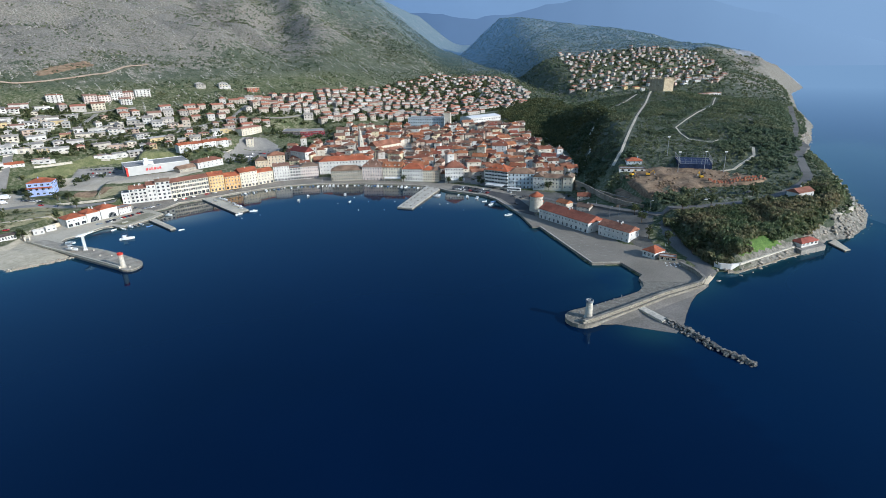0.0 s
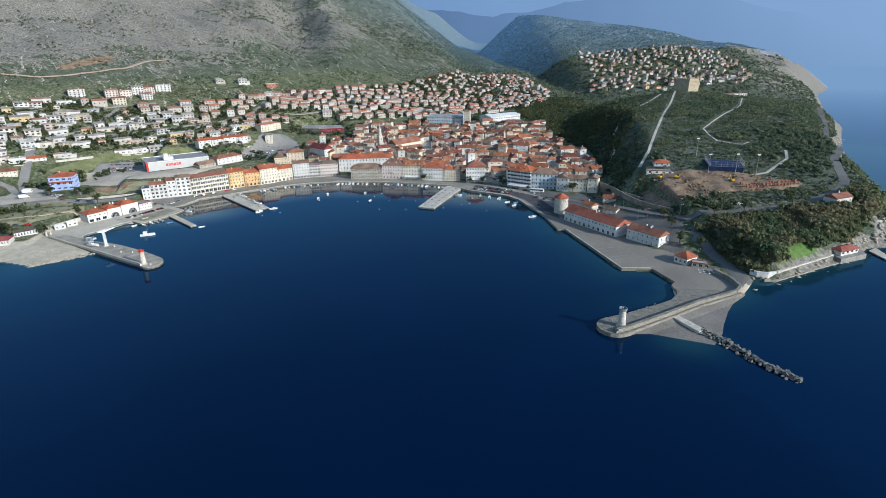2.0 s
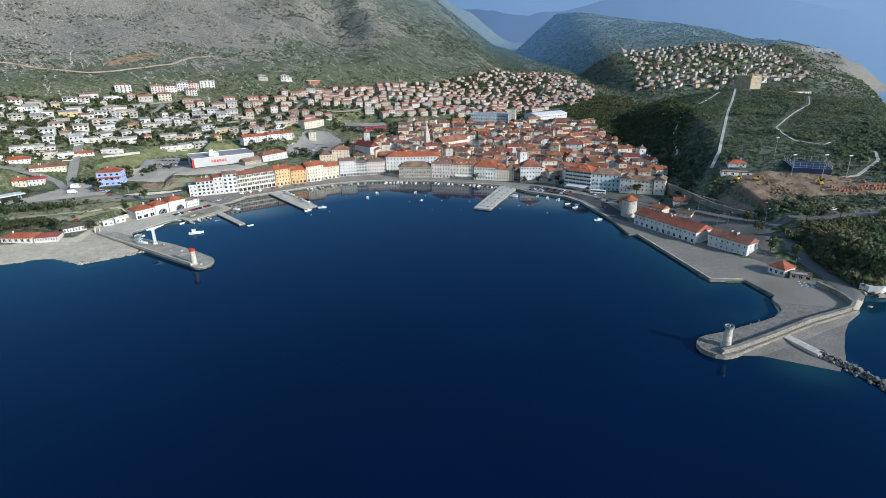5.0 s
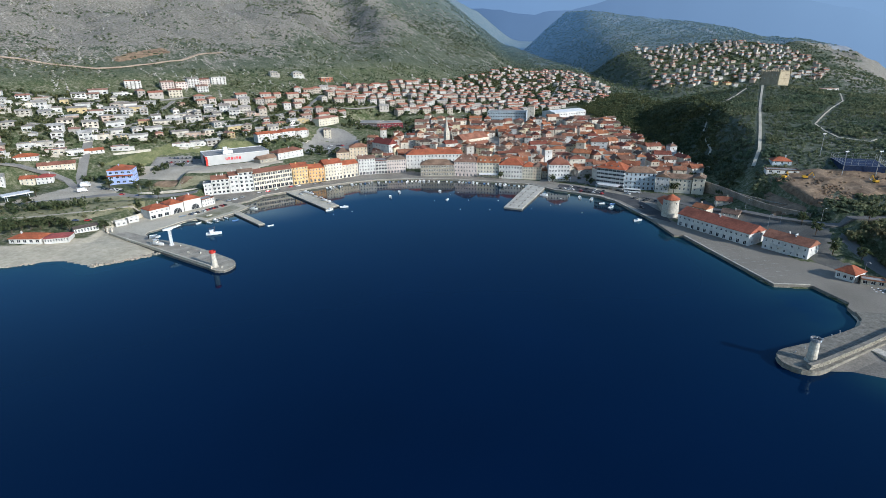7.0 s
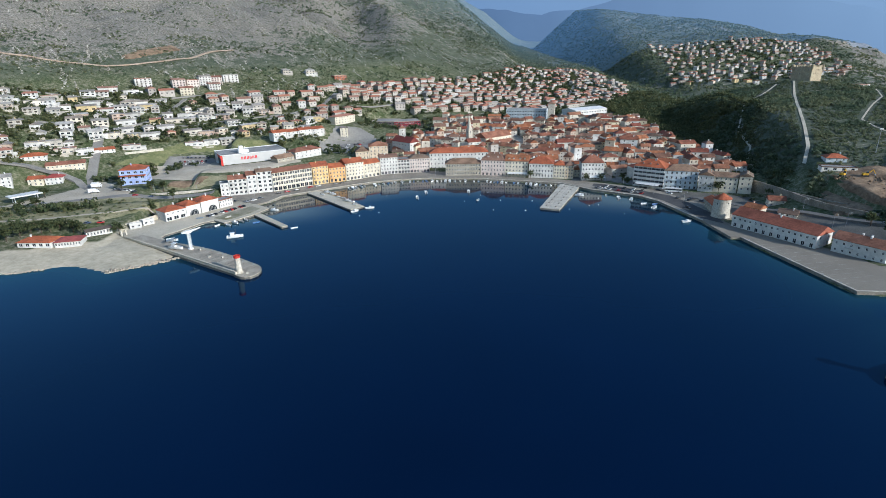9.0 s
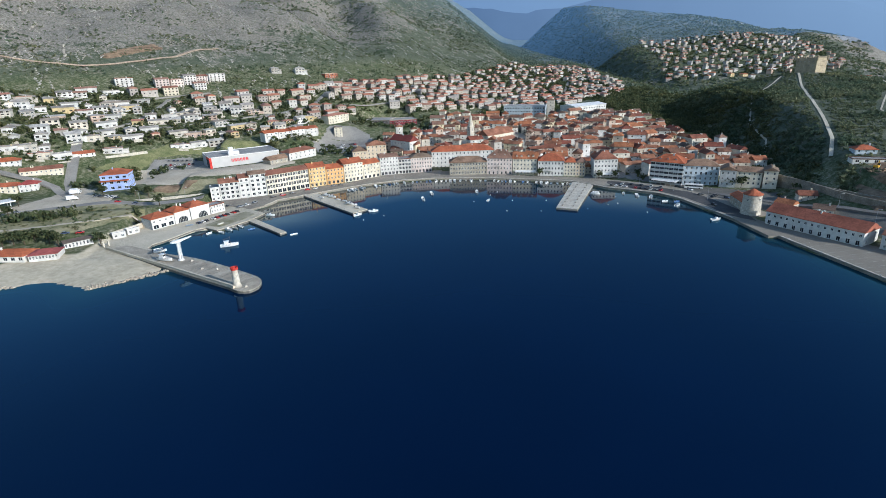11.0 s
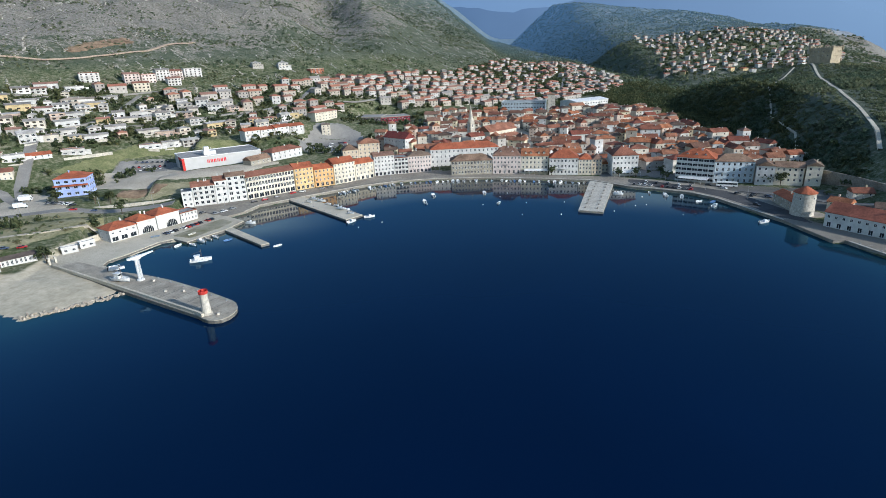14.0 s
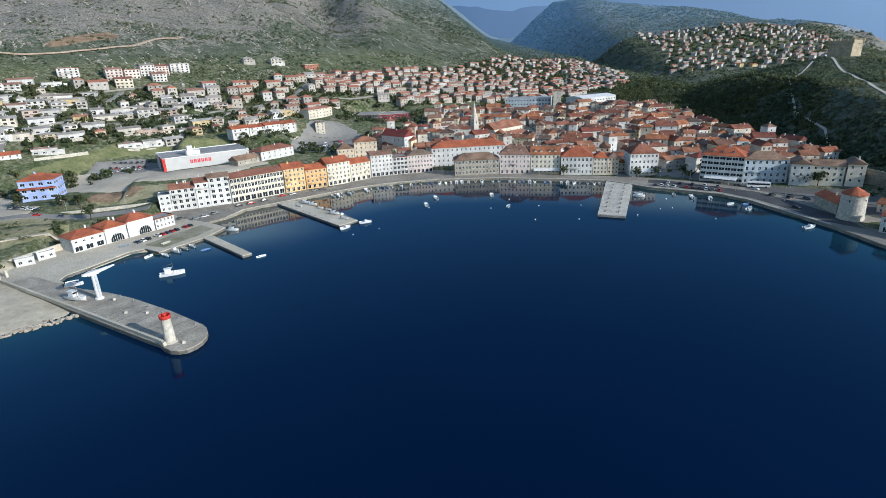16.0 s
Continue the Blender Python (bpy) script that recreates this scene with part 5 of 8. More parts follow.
BLOCKS = [((-316, 742), (-304, 750), 10.5, PINK, "gable"), ((-303, 752), (-292, 760), 9.0, PINK, "flat"), ((-293, 765), (-282, 773), 11.0, WHITE, "gable"), ((-281, 772), (-271, 780), 10.0, PINK, "gable"), ((-272, 788), (-256, 797), 9.5, WHITE, "flat"), ((-303, 728), (-290, 735), 9.0, CREAM, "gable"), ((-279, 755), (-268, 762), 8.0, WHITE, "gable"), ((-352, 728), (-337, 737), 9.5, WHITE, "flat")]
for k, (a, c, h, paint, top) in enumerate(BLOCKS):
    row_house("apartment_block", "terraced pale apartment block with stacked balconies on the slope", a, c, 11, h, 4 if h > 9.2 else 3, 4, roof=top, rise=1.8, wall=paint, tiles=MUTED_TILES if k % 2 else GREY_TILES, z=height((a[0] + c[0]) / 2, (a[1] + c[1]) / 2) - 0.6, down=12, ww=1.6, wh=1.5, category="apartment house", group="apartment blocks on the slope", balconies=((0.4, 6.5, 2.6), (0.4, 6.5, 5.2), (7, 11, 5.2)), chimneys=1, seed=k, frame_mat=WOOD)
row_house("white_block", "plain white block at the car park", (-119, 690.5), (-110.5, 691.5), 9, 11, 4, 2, roof="flat", rise=0.3, wall=CREAM, z=14.6, down=6, chimneys=0, category="apartment house")
row_house("town_house", "big white gabled house with a dark red roof", (-58, 624), (-40, 604), 12, 13, 3, 6, roof="gable", rise=5, wall=WHITE, tiles=assorted("dark_red_tiles", [(0.2, 0.05, 0.04), (0.22, 0.06, 0.045)]), z=7, category="town house", side_cols=3)
row_house("town_house", "tall beige house with a tower-like upper floor", (-80, 598), (-62, 600), 16, 16, 5, 5, roof="hip", rise=3.5, wall=BEIGE, tiles=TILES, z=3, category="town house", side_cols=4)
row_house("town_house", "lower beige wing with an old hipped roof", (-93, 596), (-80.3, 598), 14, 11.5, 3, 4, roof="hip", rise=4, wall=BEIGE, tiles=BROWN_TILES, z=3, category="town house")
row_house("town_house", "white house with a grey-red roof behind the front row", (-147, 577), (-127, 600), 13, 9.5, 3, 6, roof="hip", rise=3, wall=WHITE, tiles=MUTED_TILES, z=9.2, down=3, category="town house", side_cols=3)
row_house("old_house", "brown old house behind the offices", (-160, 560), (-148, 574), 10, 6.5, 2, 4, roof="gable", rise=3, wall=GREYWALL, tiles=BROWN_TILES, z=9.5, down=3, category="house")
# houses round the road junction in the west
JUNCTION = "houses by the junction"
row_house("long_house", "long cream two-storey house with a brown tiled roof", (-337, 520), (-312, 531), 9, 6, 2, 9, roof="gable", rise=2.4, wall=CREAM, tiles=MUTED_TILES, z=17, down=6, category="house", group=JUNCTION, ww=1.1, wh=1.3, chimneys=2)
row_house("junction_house", "small house with an orange-red roof and veranda", (-343, 503.5), (-332.6, 505.6), 9, 5.4, 2, 3, roof="gable", rise=2.2, wall=CREAM, tiles=RED_TILES, z=10.2, down=4, category="house", group=JUNCTION)
row_house("junction_house", "white house with a crimson tiled roof", (-331.6, 506.6), (-319.6, 509.4), 9, 6.2, 2, 4, roof="hip", rise=2.4, wall=WHITE, tiles=assorted("crimson_tiles", [(0.4, 0.08, 0.07), (0.36, 0.08, 0.07)]), z=9.6, down=4, category="house", group=JUNCTION, side_cols=2)
row_house("junction_house", "white house with a stepped red roof", (-316, 556), (-303.5, 566), 8, 4.8, 2, 4, roof="gable", rise=2, wall=WHITE, tiles=RED_TILES, z=24, down=5, category="house", group=JUNCTION)
row_house("junction_house", "wide white house with a red hipped roof", (-357, 523), (-341, 531), 10, 5.8, 2, 5, roof="hip", rise=2.4, wall=WHITE, tiles=RED_TILES, z=24.5, down=6, category="house", group=JUNCTION)
row_house("junction_house", "plain white gabled house", (-357, 489), (-348, 494), 10, 8.4, 3, 3, roof="gable", rise=2.2, wall=WHITE, tiles=GREY_TILES, z=12, down=5, category="house", group=JUNCTION)
# harbour row on the east quay
long_house = row_house("warehouse", "long quayside warehouse with white front and orange-red roof", (153.5, 367), (174, 323.5), 15, 7.2, 2, 15, roof="gable", rise=4, wall=WHITE, tiles=assorted("warehouse_tiles", [(0.36, 0.12, 0.07), (0.34, 0.115, 0.07)], 0.85, 0.4, 1.0, 0.4), z=1.5, category="warehouse", ww=1.2, wh=1.4, ground=(11, 1.8, 2.4), side_cols=2, chimneys=3)
row_house("white_house", "white quayside house with small windows and red roof", (180, 320), (191.5, 299), 11, 7.2, 2, 7, roof="gable", rise=3.2, wall=WHITE, tiles=MUTED_TILES, z=1.5, category="house", ww=1.0, wh=1.4, side_cols=2, chimneys=3, balconies=((6, 10, 3.6),))
kiosk = row_house("kiosk", "small white quay house with a pyramid orange roof", (189.5, 276.5), (193, 268.8), 9.5, 4, 1, 3, roof="hip", rise=3, wall=WHITE, tiles=RED_TILES, z=1.5, category="kiosk", ww=1.4, wh=1.8, side_cols=3, chimneys=0)
row_house("kiosk_annexe", "low open-air bar shelter beside the quay house", (195, 267), (203, 262), 5, 2.6, 1, 3, roof="flat", rise=0.2, wall=GREYWALL, z=1.5, category="shelter", ww=1.8, wh=1.6, chimneys=0)
row_house("low_wing", "low white wing beside the round tower", (160, 412), (156, 393), 9, 5.2, 2, 5, roof="gable", rise=2.4, wall=GREYWALL, tiles=RED_TILES, z=1.6, category="house", ww=0.8, wh=0.9)
for k, (x, y) in enumerate(((176, 392), (185, 372), (196, 398))):
    building("cottage", "small cottage with a dark red roof under the hill", 10, 8, 4.5, 2, 3, roof="gable", rise=2.4, wall=OLD_WALLS, tiles=TILES, at=pose(x, y, height(x, y), 0, 0, -62 + 20 * k), category="house", group="cottages under the hill", seed=k, ww=0.9, wh=1.2)
row_house("sea_house", "red-roofed bathing house on the sea wall", (287, 265), (302, 269), 7, 2.7, 1, 4, roof="hip", rise=1.9, wall=WHITE, tiles=assorted("dull_red_tiles", [(0.34, 0.1, 0.07), (0.3, 0.1, 0.07)]), z=3.2, down=0.5, category="bathing house", ww=1.8, wh=1.5, chimneys=0)
row_house("road_house", "house with a brown-orange roof at the coast road", (321, 312), (336, 316), 9, 4, 1, 4, roof="gable", rise=2.6, wall=WHITE, tiles=MUTED_TILES, z=height(330, 318) + 0.8, down=8, category="house")
row_house("site_hut", "white flat-roofed site building", (236, 409), (255, 401.5), 8, 2.8, 1, 4, roof="flat", rise=0.3, wall=WHITE, z=23.4, down=6, chimneys=0, category="site building", ww=2.0, wh=1.6)
row_house("hill_house", "red-roofed house among the trees on the hill", (249, 423), (261, 419), 9, 5.5, 2, 3, roof="hip", rise=2.6, wall=GREYBLUE, tiles=RED_TILES, z=24, down=5, category="house")
row_house("hill_restaurant", "low white terrace buildings behind the fortress", (560, 800), (600, 812), 10, 4, 1, 8, roof="flat", rise=0.3, wall=WHITE, z=46, down=8, chimneys=0, category="restaurant", ww=3, wh=2)



def dormers(ob, spots, wall, tiles):
    """Small gabled dormers on a roof slope."""
    for x, y, z in spots:
        s = Shape()
        s.add([(-0.8, 0, 0), (0.8, 0, 0), (0.8, 0, 1.3), (0, 0, 2.0), (-0.8, 0, 1.3), (-0.8, 2.6, 0), (0.8, 2.6, 0), (0.8, 2.6, 1.3), (0, 2.6, 2.0), (-0.8, 2.6, 1.3)], [(0, 1, 2, 3, 4), (1, 6, 7, 2), (5, 0, 4, 9)])
        d = child("dormer", s.made("dormer", wall), ob, Matrix.Translation((x, y, z)))
        s = Shape()
        s.add([(-1.0, -0.25, 1.15), (0, -0.25, 2.08), (1.0, -0.25, 1.15), (-1.0, 2.6, 1.15), (0, 2.6, 2.08), (1.0, 2.6, 1.15), (-1.0, -0.25, 1.27), (0, -0.25, 2.22), (1.0, -0.25, 1.27), (-1.0, 2.6, 1.27), (0, 2.6, 2.22), (1.0, 2.6, 1.27)],
              [(6, 7, 10, 9), (7, 8, 11, 10), (0, 1, 7, 6), (1, 2, 8, 7), (3, 4, 1, 0), (4, 5, 2, 1)])
        child("dormer_roof", s.made("dormer_roof", tiles), d)
        child("window", window_mesh(0.8, 1.1, 0), d, Matrix.Translation((0, 0.0, 0.15)))


for ob in bpy.data.objects:
    if ob.get("label") == "cream town house with a front gable and roof dormers":
        dormers(ob, ((3.2, 1.6, 14.0), (7.0, 1.6, 14.0), (12.6, 1.6, 14.0), (16.4, 1.6, 14.0)), CREAM, TILES)
    if ob.get("label") == "cream town house with a steep tiled roof and small balcony":
        dormers(ob, ((6, 2.2, 15.0), (14.4, 2.2, 15.0)), PINK, TILES)
    if ob.get("label") == "white hotel with blue shaded window bands and orange roof":
        dormers(ob, ((6, 2.4, 16.6), (11.5, 2.4, 16.6), (17, 2.4, 16.6)), WHITE, RED_TILES)
for ob, x in ARCHED:
    r = 3.1
    arc = [(x + r * math.cos(math.pi * k / 14), 0.9 + r * math.sin(math.pi * k / 14)) for k in range(15)]
    rim = [(x + (r + 0.4) * math.cos(math.pi * k / 14), 0.9 + (r + 0.4) * math.sin(math.pi * k / 14)) for k in range(15)]
    s = Shape()
    s.add([(x - r, -0.05, 0)] + [(a, -0.05, c) for a, c in reversed(arc)] + [(x + r, -0.05, 0)], [tuple(range(17))])
    gate = child("arch_gate", s.made("arch_gate", GLASS), ob, None, "dark glazing of the arched gateway")
    s = Shape()
    s.add([(a, -0.25, c) for a, c in arc] + [(a, -0.25, c) for a, c in rim] + [(a, 0, c) for a, c in arc] + [(a, 0, c) for a, c in rim],
          [f for k in range(14) for f in ((k, k + 1, 16 + k, 15 + k), (k, 30 + k, 31 + k, k + 1), (15 + k, 16 + k, 46 + k, 45 + k))])
    for k in range(1, 6):
        top = 0.9 + math.sqrt(max(r * r - (r - r * k / 3) ** 2, 0))
        s.box(x - r + r * k / 3 - 0.06, -0.14, 0, x - r + r * k / 3 + 0.06, -0.06, top)
    child("arch_frame", s.made("arch_frame", WHITE), gate)

# church
church = thing("church", "cream parish church with a red roof and a slender bell tower", "church", pose(40, 636, 6.5, 0, 0, 36))
s = Shape()
side(s, (0, 0, 0), (1, 0, 0), (0, 1, 0), 38, -2, 11, openings(38, 1, 11, 8, 1.0, 2.6, sill=6.5))
side(s, (38, 0, 0), (0, 1, 0), (-1, 0, 0), 15, -2, 11, [])
side(s, (38, 15, 0), (-1, 0, 0), (0, -1, 0), 38, -2, 11, [])
side(s, (0, 15, 0), (0, -1, 0), (1, 0, 0), 15, -2, 11, [])
s.add([(0, 0, 11), (0, 15, 11), (0, 7.5, 16), (38, 0, 11), (38, 15, 11), (38, 7.5, 16)], [(0, 2, 1), (3, 4, 5)])
child("nave", s.made("nave", CREAM), church)
child("roof", roof_shape(38, 15, 11, "gable", 5.4).made("roof", MUTED_TILES), church)
s = Shape()
s.box(2, -7, -2, 36, -0.05, 5.5)
child("aisle", s.made("aisle", CREAM), church)
s = Shape()
s.add([(1.6, -7.4, 5.4), (36.4, -7.4, 5.4), (36.4, 0, 7.6), (1.6, 0, 7.6), (1.6, -7.4, 5.7), (36.4, -7.4, 5.7), (36.4, 0, 7.9), (1.6, 0, 7.9)], [(3, 2, 1, 0), (4, 5, 6, 7), (0, 1, 5, 4), (1, 2, 6, 5), (3, 0, 4, 7)])
child("aisle_roof", s.made("aisle_roof", MUTED_TILES), church)
for x0, x1, a, c in openings(38, 1, 11, 8, 1.0, 2.6, sill=6.5):
    child("window", window_mesh(1.0, 2.6), church, Matrix.Translation(((x0 + x1) / 2, 0.17, a)))
belfry = thing("bell_tower", "slender pale stone bell tower with a pointed spire", "bell tower", pose(22, 632, 6, 0, 0, 30))
s = Shape()
s.box(-2.6, -2.6, -2, 2.6, 2.6, 22, 0, 0.25).box(-2.7, -2.7, 15.4, 2.7, 2.7, 15.9).box(-2.8, -2.8, 22, 2.8, 2.8, 22.6)
child("shaft", s.made("shaft", PALESTONE), belfry)
for k in range(4):
    child("belfry_window", window_mesh(1.2, 3.0, 1), belfry, Matrix.Rotation(radians(90 * k), 4, "Z") @ Matrix.Translation((0, -2.42, 17.5)))
s = Shape()
s.lathe([(2.9, 22.6), (1.7, 27.5), (0.12, 36.6), (0.1, 37.4)], n=8)
child("spire", s.made("spire", PALESTONE), belfry)

# fortress on the hill top
KEEPSTONE = mottled("keep_limestone", (0.32, 0.265, 0.175), (0.47, 0.4, 0.28), 0.2, 0.9, 0.9, 0.5, 0.15)
fort = thing("fortress", "square tan stone fortress with battlements and corner turrets", "fortress", pose(453.4, 732.7, 61.5, 0, 0, 26))
s = Shape()
holes = [(x, x + 1.0, z, z + 1.2) for z in (7.5, 12) for x in (4.0, 9.0, 14.0, 19.0)]
for o, u, n in (((0, 0, 0), (1, 0, 0), (0, 1, 0)), ((23.5, 0, 0), (0, 1, 0), (-1, 0, 0)), ((23.5, 23.5, 0), (-1, 0, 0), (0, -1, 0)), ((0, 23.5, 0), (0, -1, 0), (1, 0, 0))):
    side(s, o, u, n, 23.5, -6, 16.4, holes, 0.8)
s.add([(0, 0, 15.6), (23.5, 0, 15.6), (23.5, 23.5, 15.6), (0, 23.5, 15.6)], [(0, 1, 2, 3)])
s.box(1.2, 1.2, 8, 22.3, 22.3, 15.4)
child("keep", s.made("keep", KEEPSTONE), fort)
for k in range(9):
    for j in range(4):
        if k in (0, 8) and j % 2:
            continue
        a = 2.6 * k + 0.3
        x, y = ((a, 0), (22.5, a), (a, 22.5), (0, a))[j]
        s = Shape()
        s.box(0, 0, 16.4, 1.5 if j % 2 == 0 else 1.0, 1.0 if j % 2 == 0 else 1.5, 18)
        child("merlon", s.made("merlon", KEEPSTONE), fort, Matrix.Translation((x, y, 0)))
for x, y in ((0, 0), (23.5, 0), (23.5, 23.5), (0, 23.5)):
    s = Shape()
    s.lathe([(0.3, 12.6), (1.5, 14.4), (1.5, 18.4), (1.7, 18.4), (1.7, 18.9), (0.1, 19.6)], n=10)
    child("turret", s.made("turret", KEEPSTONE), fort, Matrix.Translation((x, y, 0)))
for o, r in (((0, 0), 0), ((0, 0), 1)):
    for x0, x1, a, c in holes:
        m = Matrix.Translation(((x0 + x1) / 2, 0.7, a)) if r == 0 else Matrix.Translation((0.7, 23.5 - (x0 + x1) / 2, a)) @ Matrix.Rotation(radians(-90), 4, "Z")
        child("window", window_mesh(1.0, 1.2), fort, m)

# round corner tower of the old walls
rt = thing("round_tower", "round stone tower with a red conical roof", "tower", pose(157.5, 386.5, 1.6))
s = Shape()
s.lathe([(5.7, -1), (5.4, 1), (5.0, 11.2), (5.2, 11.4), (5.2, 11.9)], n=28)
child("shaft", s.made("shaft", PALESTONE), rt)
s = Shape()
s.lathe([(5.6, 11.8), (5.5, 12.1), (0.2, 15.2), (0.1, 15.3)], n=12)
child("roof", s.made("roof", RED_TILES), rt)
for k, (deg, z) in enumerate(((-150, 9), (-110, 5.5), (-75, 9.5), (-45, 9.2), (-160, 4))):
    child("window", window_mesh(0.8, 1.3, 0), rt, Matrix.Rotation(radians(deg + 90), 4, "Z") @ Matrix.Translation((0, -5.15, z - 0.6)))


# harbour lights
def harbour_light(label, x, y, z, h, r, body, top, lantern):
    ob = thing("harbour_light", label, "harbour light", pose(x, y, z))
    s = Shape()
    s.lathe([(r * 1.5, 0), (r * 1.5, 0.3), (r * 1.18, 0.35), (r * 0.95, h * 0.86)], n=16)
    child("shaft", s.made("shaft", body), ob)
    s = Shape()
    s.lathe([(r * 0.97, h * 0.86), (r * 1.2, h * 0.88), (r * 1.2, h), (r * 1.08, h), (r * 1.08, h * 0.9)], n=16)
    child("gallery", s.made("gallery", top), ob, None, "painted gallery parapet")
    s = Shape()
    s.lathe([(0.25, h * 0.88), (0.25, h + 0.1), (0.32, h + 0.15), (0.05, h + 0.5)], n=10)
    child("lantern", s.made("lantern", lantern), ob)
    s = Shape()
    s.box(-0.45, -0.12, 0.35, 0.45, 0.1, 2.3)
    child("door", s.made("door", WOOD), ob, Matrix.Rotation(radians(150), 4, "Z") @ Matrix.Translation((0, -r * 1.1, 0)))
    return ob


harbour_light("white harbour light tower with a red top on the breakwater head", -125.9, 322.9, 1.5, 9.2, 1.4, PALESTONE, REDPAINT, REDPAINT)
harbour_light("grey stone harbour light tower on the old breakwater head", 125, 205, 2.0, 9.2, 1.5, PALESTONE, GREYMETAL, GREYMETAL)

# boat crane on the breakwater
crane = thing("boat_crane", "white steel slewing boat crane on the breakwater", "crane", pose(-164.6, 362.0, 1.5))
s = Shape()
s.lathe([(1.5, 0), (1.5, 0.5), (0.95, 0.6), (0.8, 9.6)], n=14)
child("column", s.made("column", METAL), crane)
s = Shape()
s.box(-1.8, -0.9, 9.6, 1.6, 0.9, 11.0).add([(1.6, -0.6, 9.8), (7.6, -0.3, 10.6), (7.6, 0.3, 10.6), (1.6, 0.6, 9.8), (1.6, -0.6, 10.9), (7.6, -0.3, 11.0), (7.6, 0.3, 11.0), (1.6, 0.6, 10.9)], [(3, 2, 1, 0), (4, 5, 6, 7), (0, 1, 5, 4), (1, 2, 6, 5), (2, 3, 7, 6), (3, 0, 4, 7)]).box(-3.4, -0.7, 9.9, -1.8, 0.7, 10.8).box(-3.7, -0.35, 10.0, -3.4, 0.35, 10.6)
child("jib", s.made("jib", METAL), crane, Matrix.Rotation(radians(50), 4, "Z"))
s = Shape()
s.strut((0.9, -0.9, 0.4), (0.9, -0.9, 9.6), 0.06).strut((1.4, -0.6, 0.4), (1.4, -0.6, 9.6), 0.06)
for k in range(22):
    s.strut((0.9, -0.9, 0.7 + k * 0.4), (1.4, -0.6, 0.7 + k * 0.4), 0.04)
child("ladder", s.made("ladder", METAL), crane)

# hotel terrace canopy and cafe awnings
for label, a, c, d, z in (("long white terrace canopy in front of the hotel", (134.5, 470), (147.5, 457.5), 7, 1.6), ("row of cafe awnings under the white house", (101.5, 495), (119.5, 492), 4, 1.6), ("flat white cafe awning", (43, 519), (61, 513.5), 4.5, 1.6)):
    ob = thing("canopy", label, "canopy", facing(a, c, z))
    l = math.hypot(c[0] - a[0], c[1] - a[1])
    s = Shape()
    s.add([(0, 0, 2.9), (l, 0, 2.9), (l, d, 3.7), (0, d, 3.7), (0, 0, 3.02), (l, 0, 3.02), (l, d, 3.82), (0, d, 3.82)], [(3, 2, 1, 0), (4, 5, 6, 7), (0, 1, 5, 4), (1, 2, 6, 5), (2, 3, 7, 6), (3, 0, 4, 7)])
    child("roof", s.made("roof", BOATWHITE), ob)
    for k in range(6):
        s = Shape()
        s.box(-0.07, -0.07, 0, 0.07, 0.07, 2.95)
        child("post", s.made("post", METAL), ob, Matrix.Translation((0.2 + (l - 0.4) * k / 5, 0.2, 0)))

# ---- districts ----
RND = random.Random(12)


def inside(ring, x, y):
    hit = False
    for (ax, ay), (bx, by) in zip(ring, ring[1:] + ring[:1]):
        if (ay > y) != (by > y) and x < (bx - ax) * (y - ay) / (by - ay) + ax:
            hit = not hit
    return hit


KEEP_CLEAR = [(-245, 578, 28), (-183, 590, 48), (-140, 640, 16), (-165, 628, 16), (-152, 645, 16), (-58, 776, 42), (-108, 655, 40), (-117, 700, 22), (-116, 722, 18), (136, 842, 42), (225, 862, 42), (60, 665, 22), (75, 680, 14), (24, 655, 8), (-255, 505, 26), (-75, 605, 18), (-140, 592, 16), (-140, 902, 18),
              (-310, 746, 13), (-297, 756, 13), (-287, 769, 13), (-276, 776, 13), (-263, 792, 15), (-296, 731, 12), (-273, 758, 10), (-344, 732, 12), (-305, 530, 9), (-318, 570, 10), (-285, 515, 16), (-325, 528, 16), (-332, 508, 14), (-307, 563, 10), (-348, 530, 12), (-352, 494, 10)]


def clear(x, y, r):
    if not all((x - a) ** 2 + (y - b) ** 2 > (c + r) ** 2 for a, b, c in KEEP_CLEAR):
        return False
    for line in STREETS:
        for (ax, ay), (bx, by) in zip(line, line[1:]):
            ux, uy = bx - ax, by - ay
            s = min(max(((x - ax) * ux + (y - ay) * uy) / (ux * ux + uy * uy), 0), 1)
            if math.hypot(x - ax - s * ux, y - ay - s * uy) < 2.5 + r * 0.7:
                return False
    return True


HILLSIDE = [(-560, 468), (-430, 464), (-372, 484), (-362, 512), (-335, 536), (-305, 560), (-280, 596), (-245, 614), (-212, 628), (-150, 668), (-120, 750), (-40, 800), (60, 880), (130, 880), (250, 960), (330, 1010), (385, 1150), (400, 1380), (330, 1440), (210, 1340), (60, 1090), (-60, 955), (-125, 880), (-184, 812), (-216, 770), (-250, 738), (-306, 738), (-345, 728), (-376, 702), (-396, 674), (-470, 630), (-560, 590)]
OLD_TOWN = [(-30, 582), (35, 582), (48, 545), (100, 524), (122, 520), (138, 502), (178, 480), (195, 470), (222, 470), (234, 520), (244, 610), (248, 700), (262, 800), (120, 826), (10, 800), (-25, 700), (-62, 690), (-82, 650), (-70, 625)]
UPPER_TOWN = [(470, 1135), (560, 1100), (690, 1085), (790, 1095), (860, 1180), (930, 1330), (920, 1440), (840, 1500), (700, 1520), (575, 1530), (560, 1400), (520, 1260)]

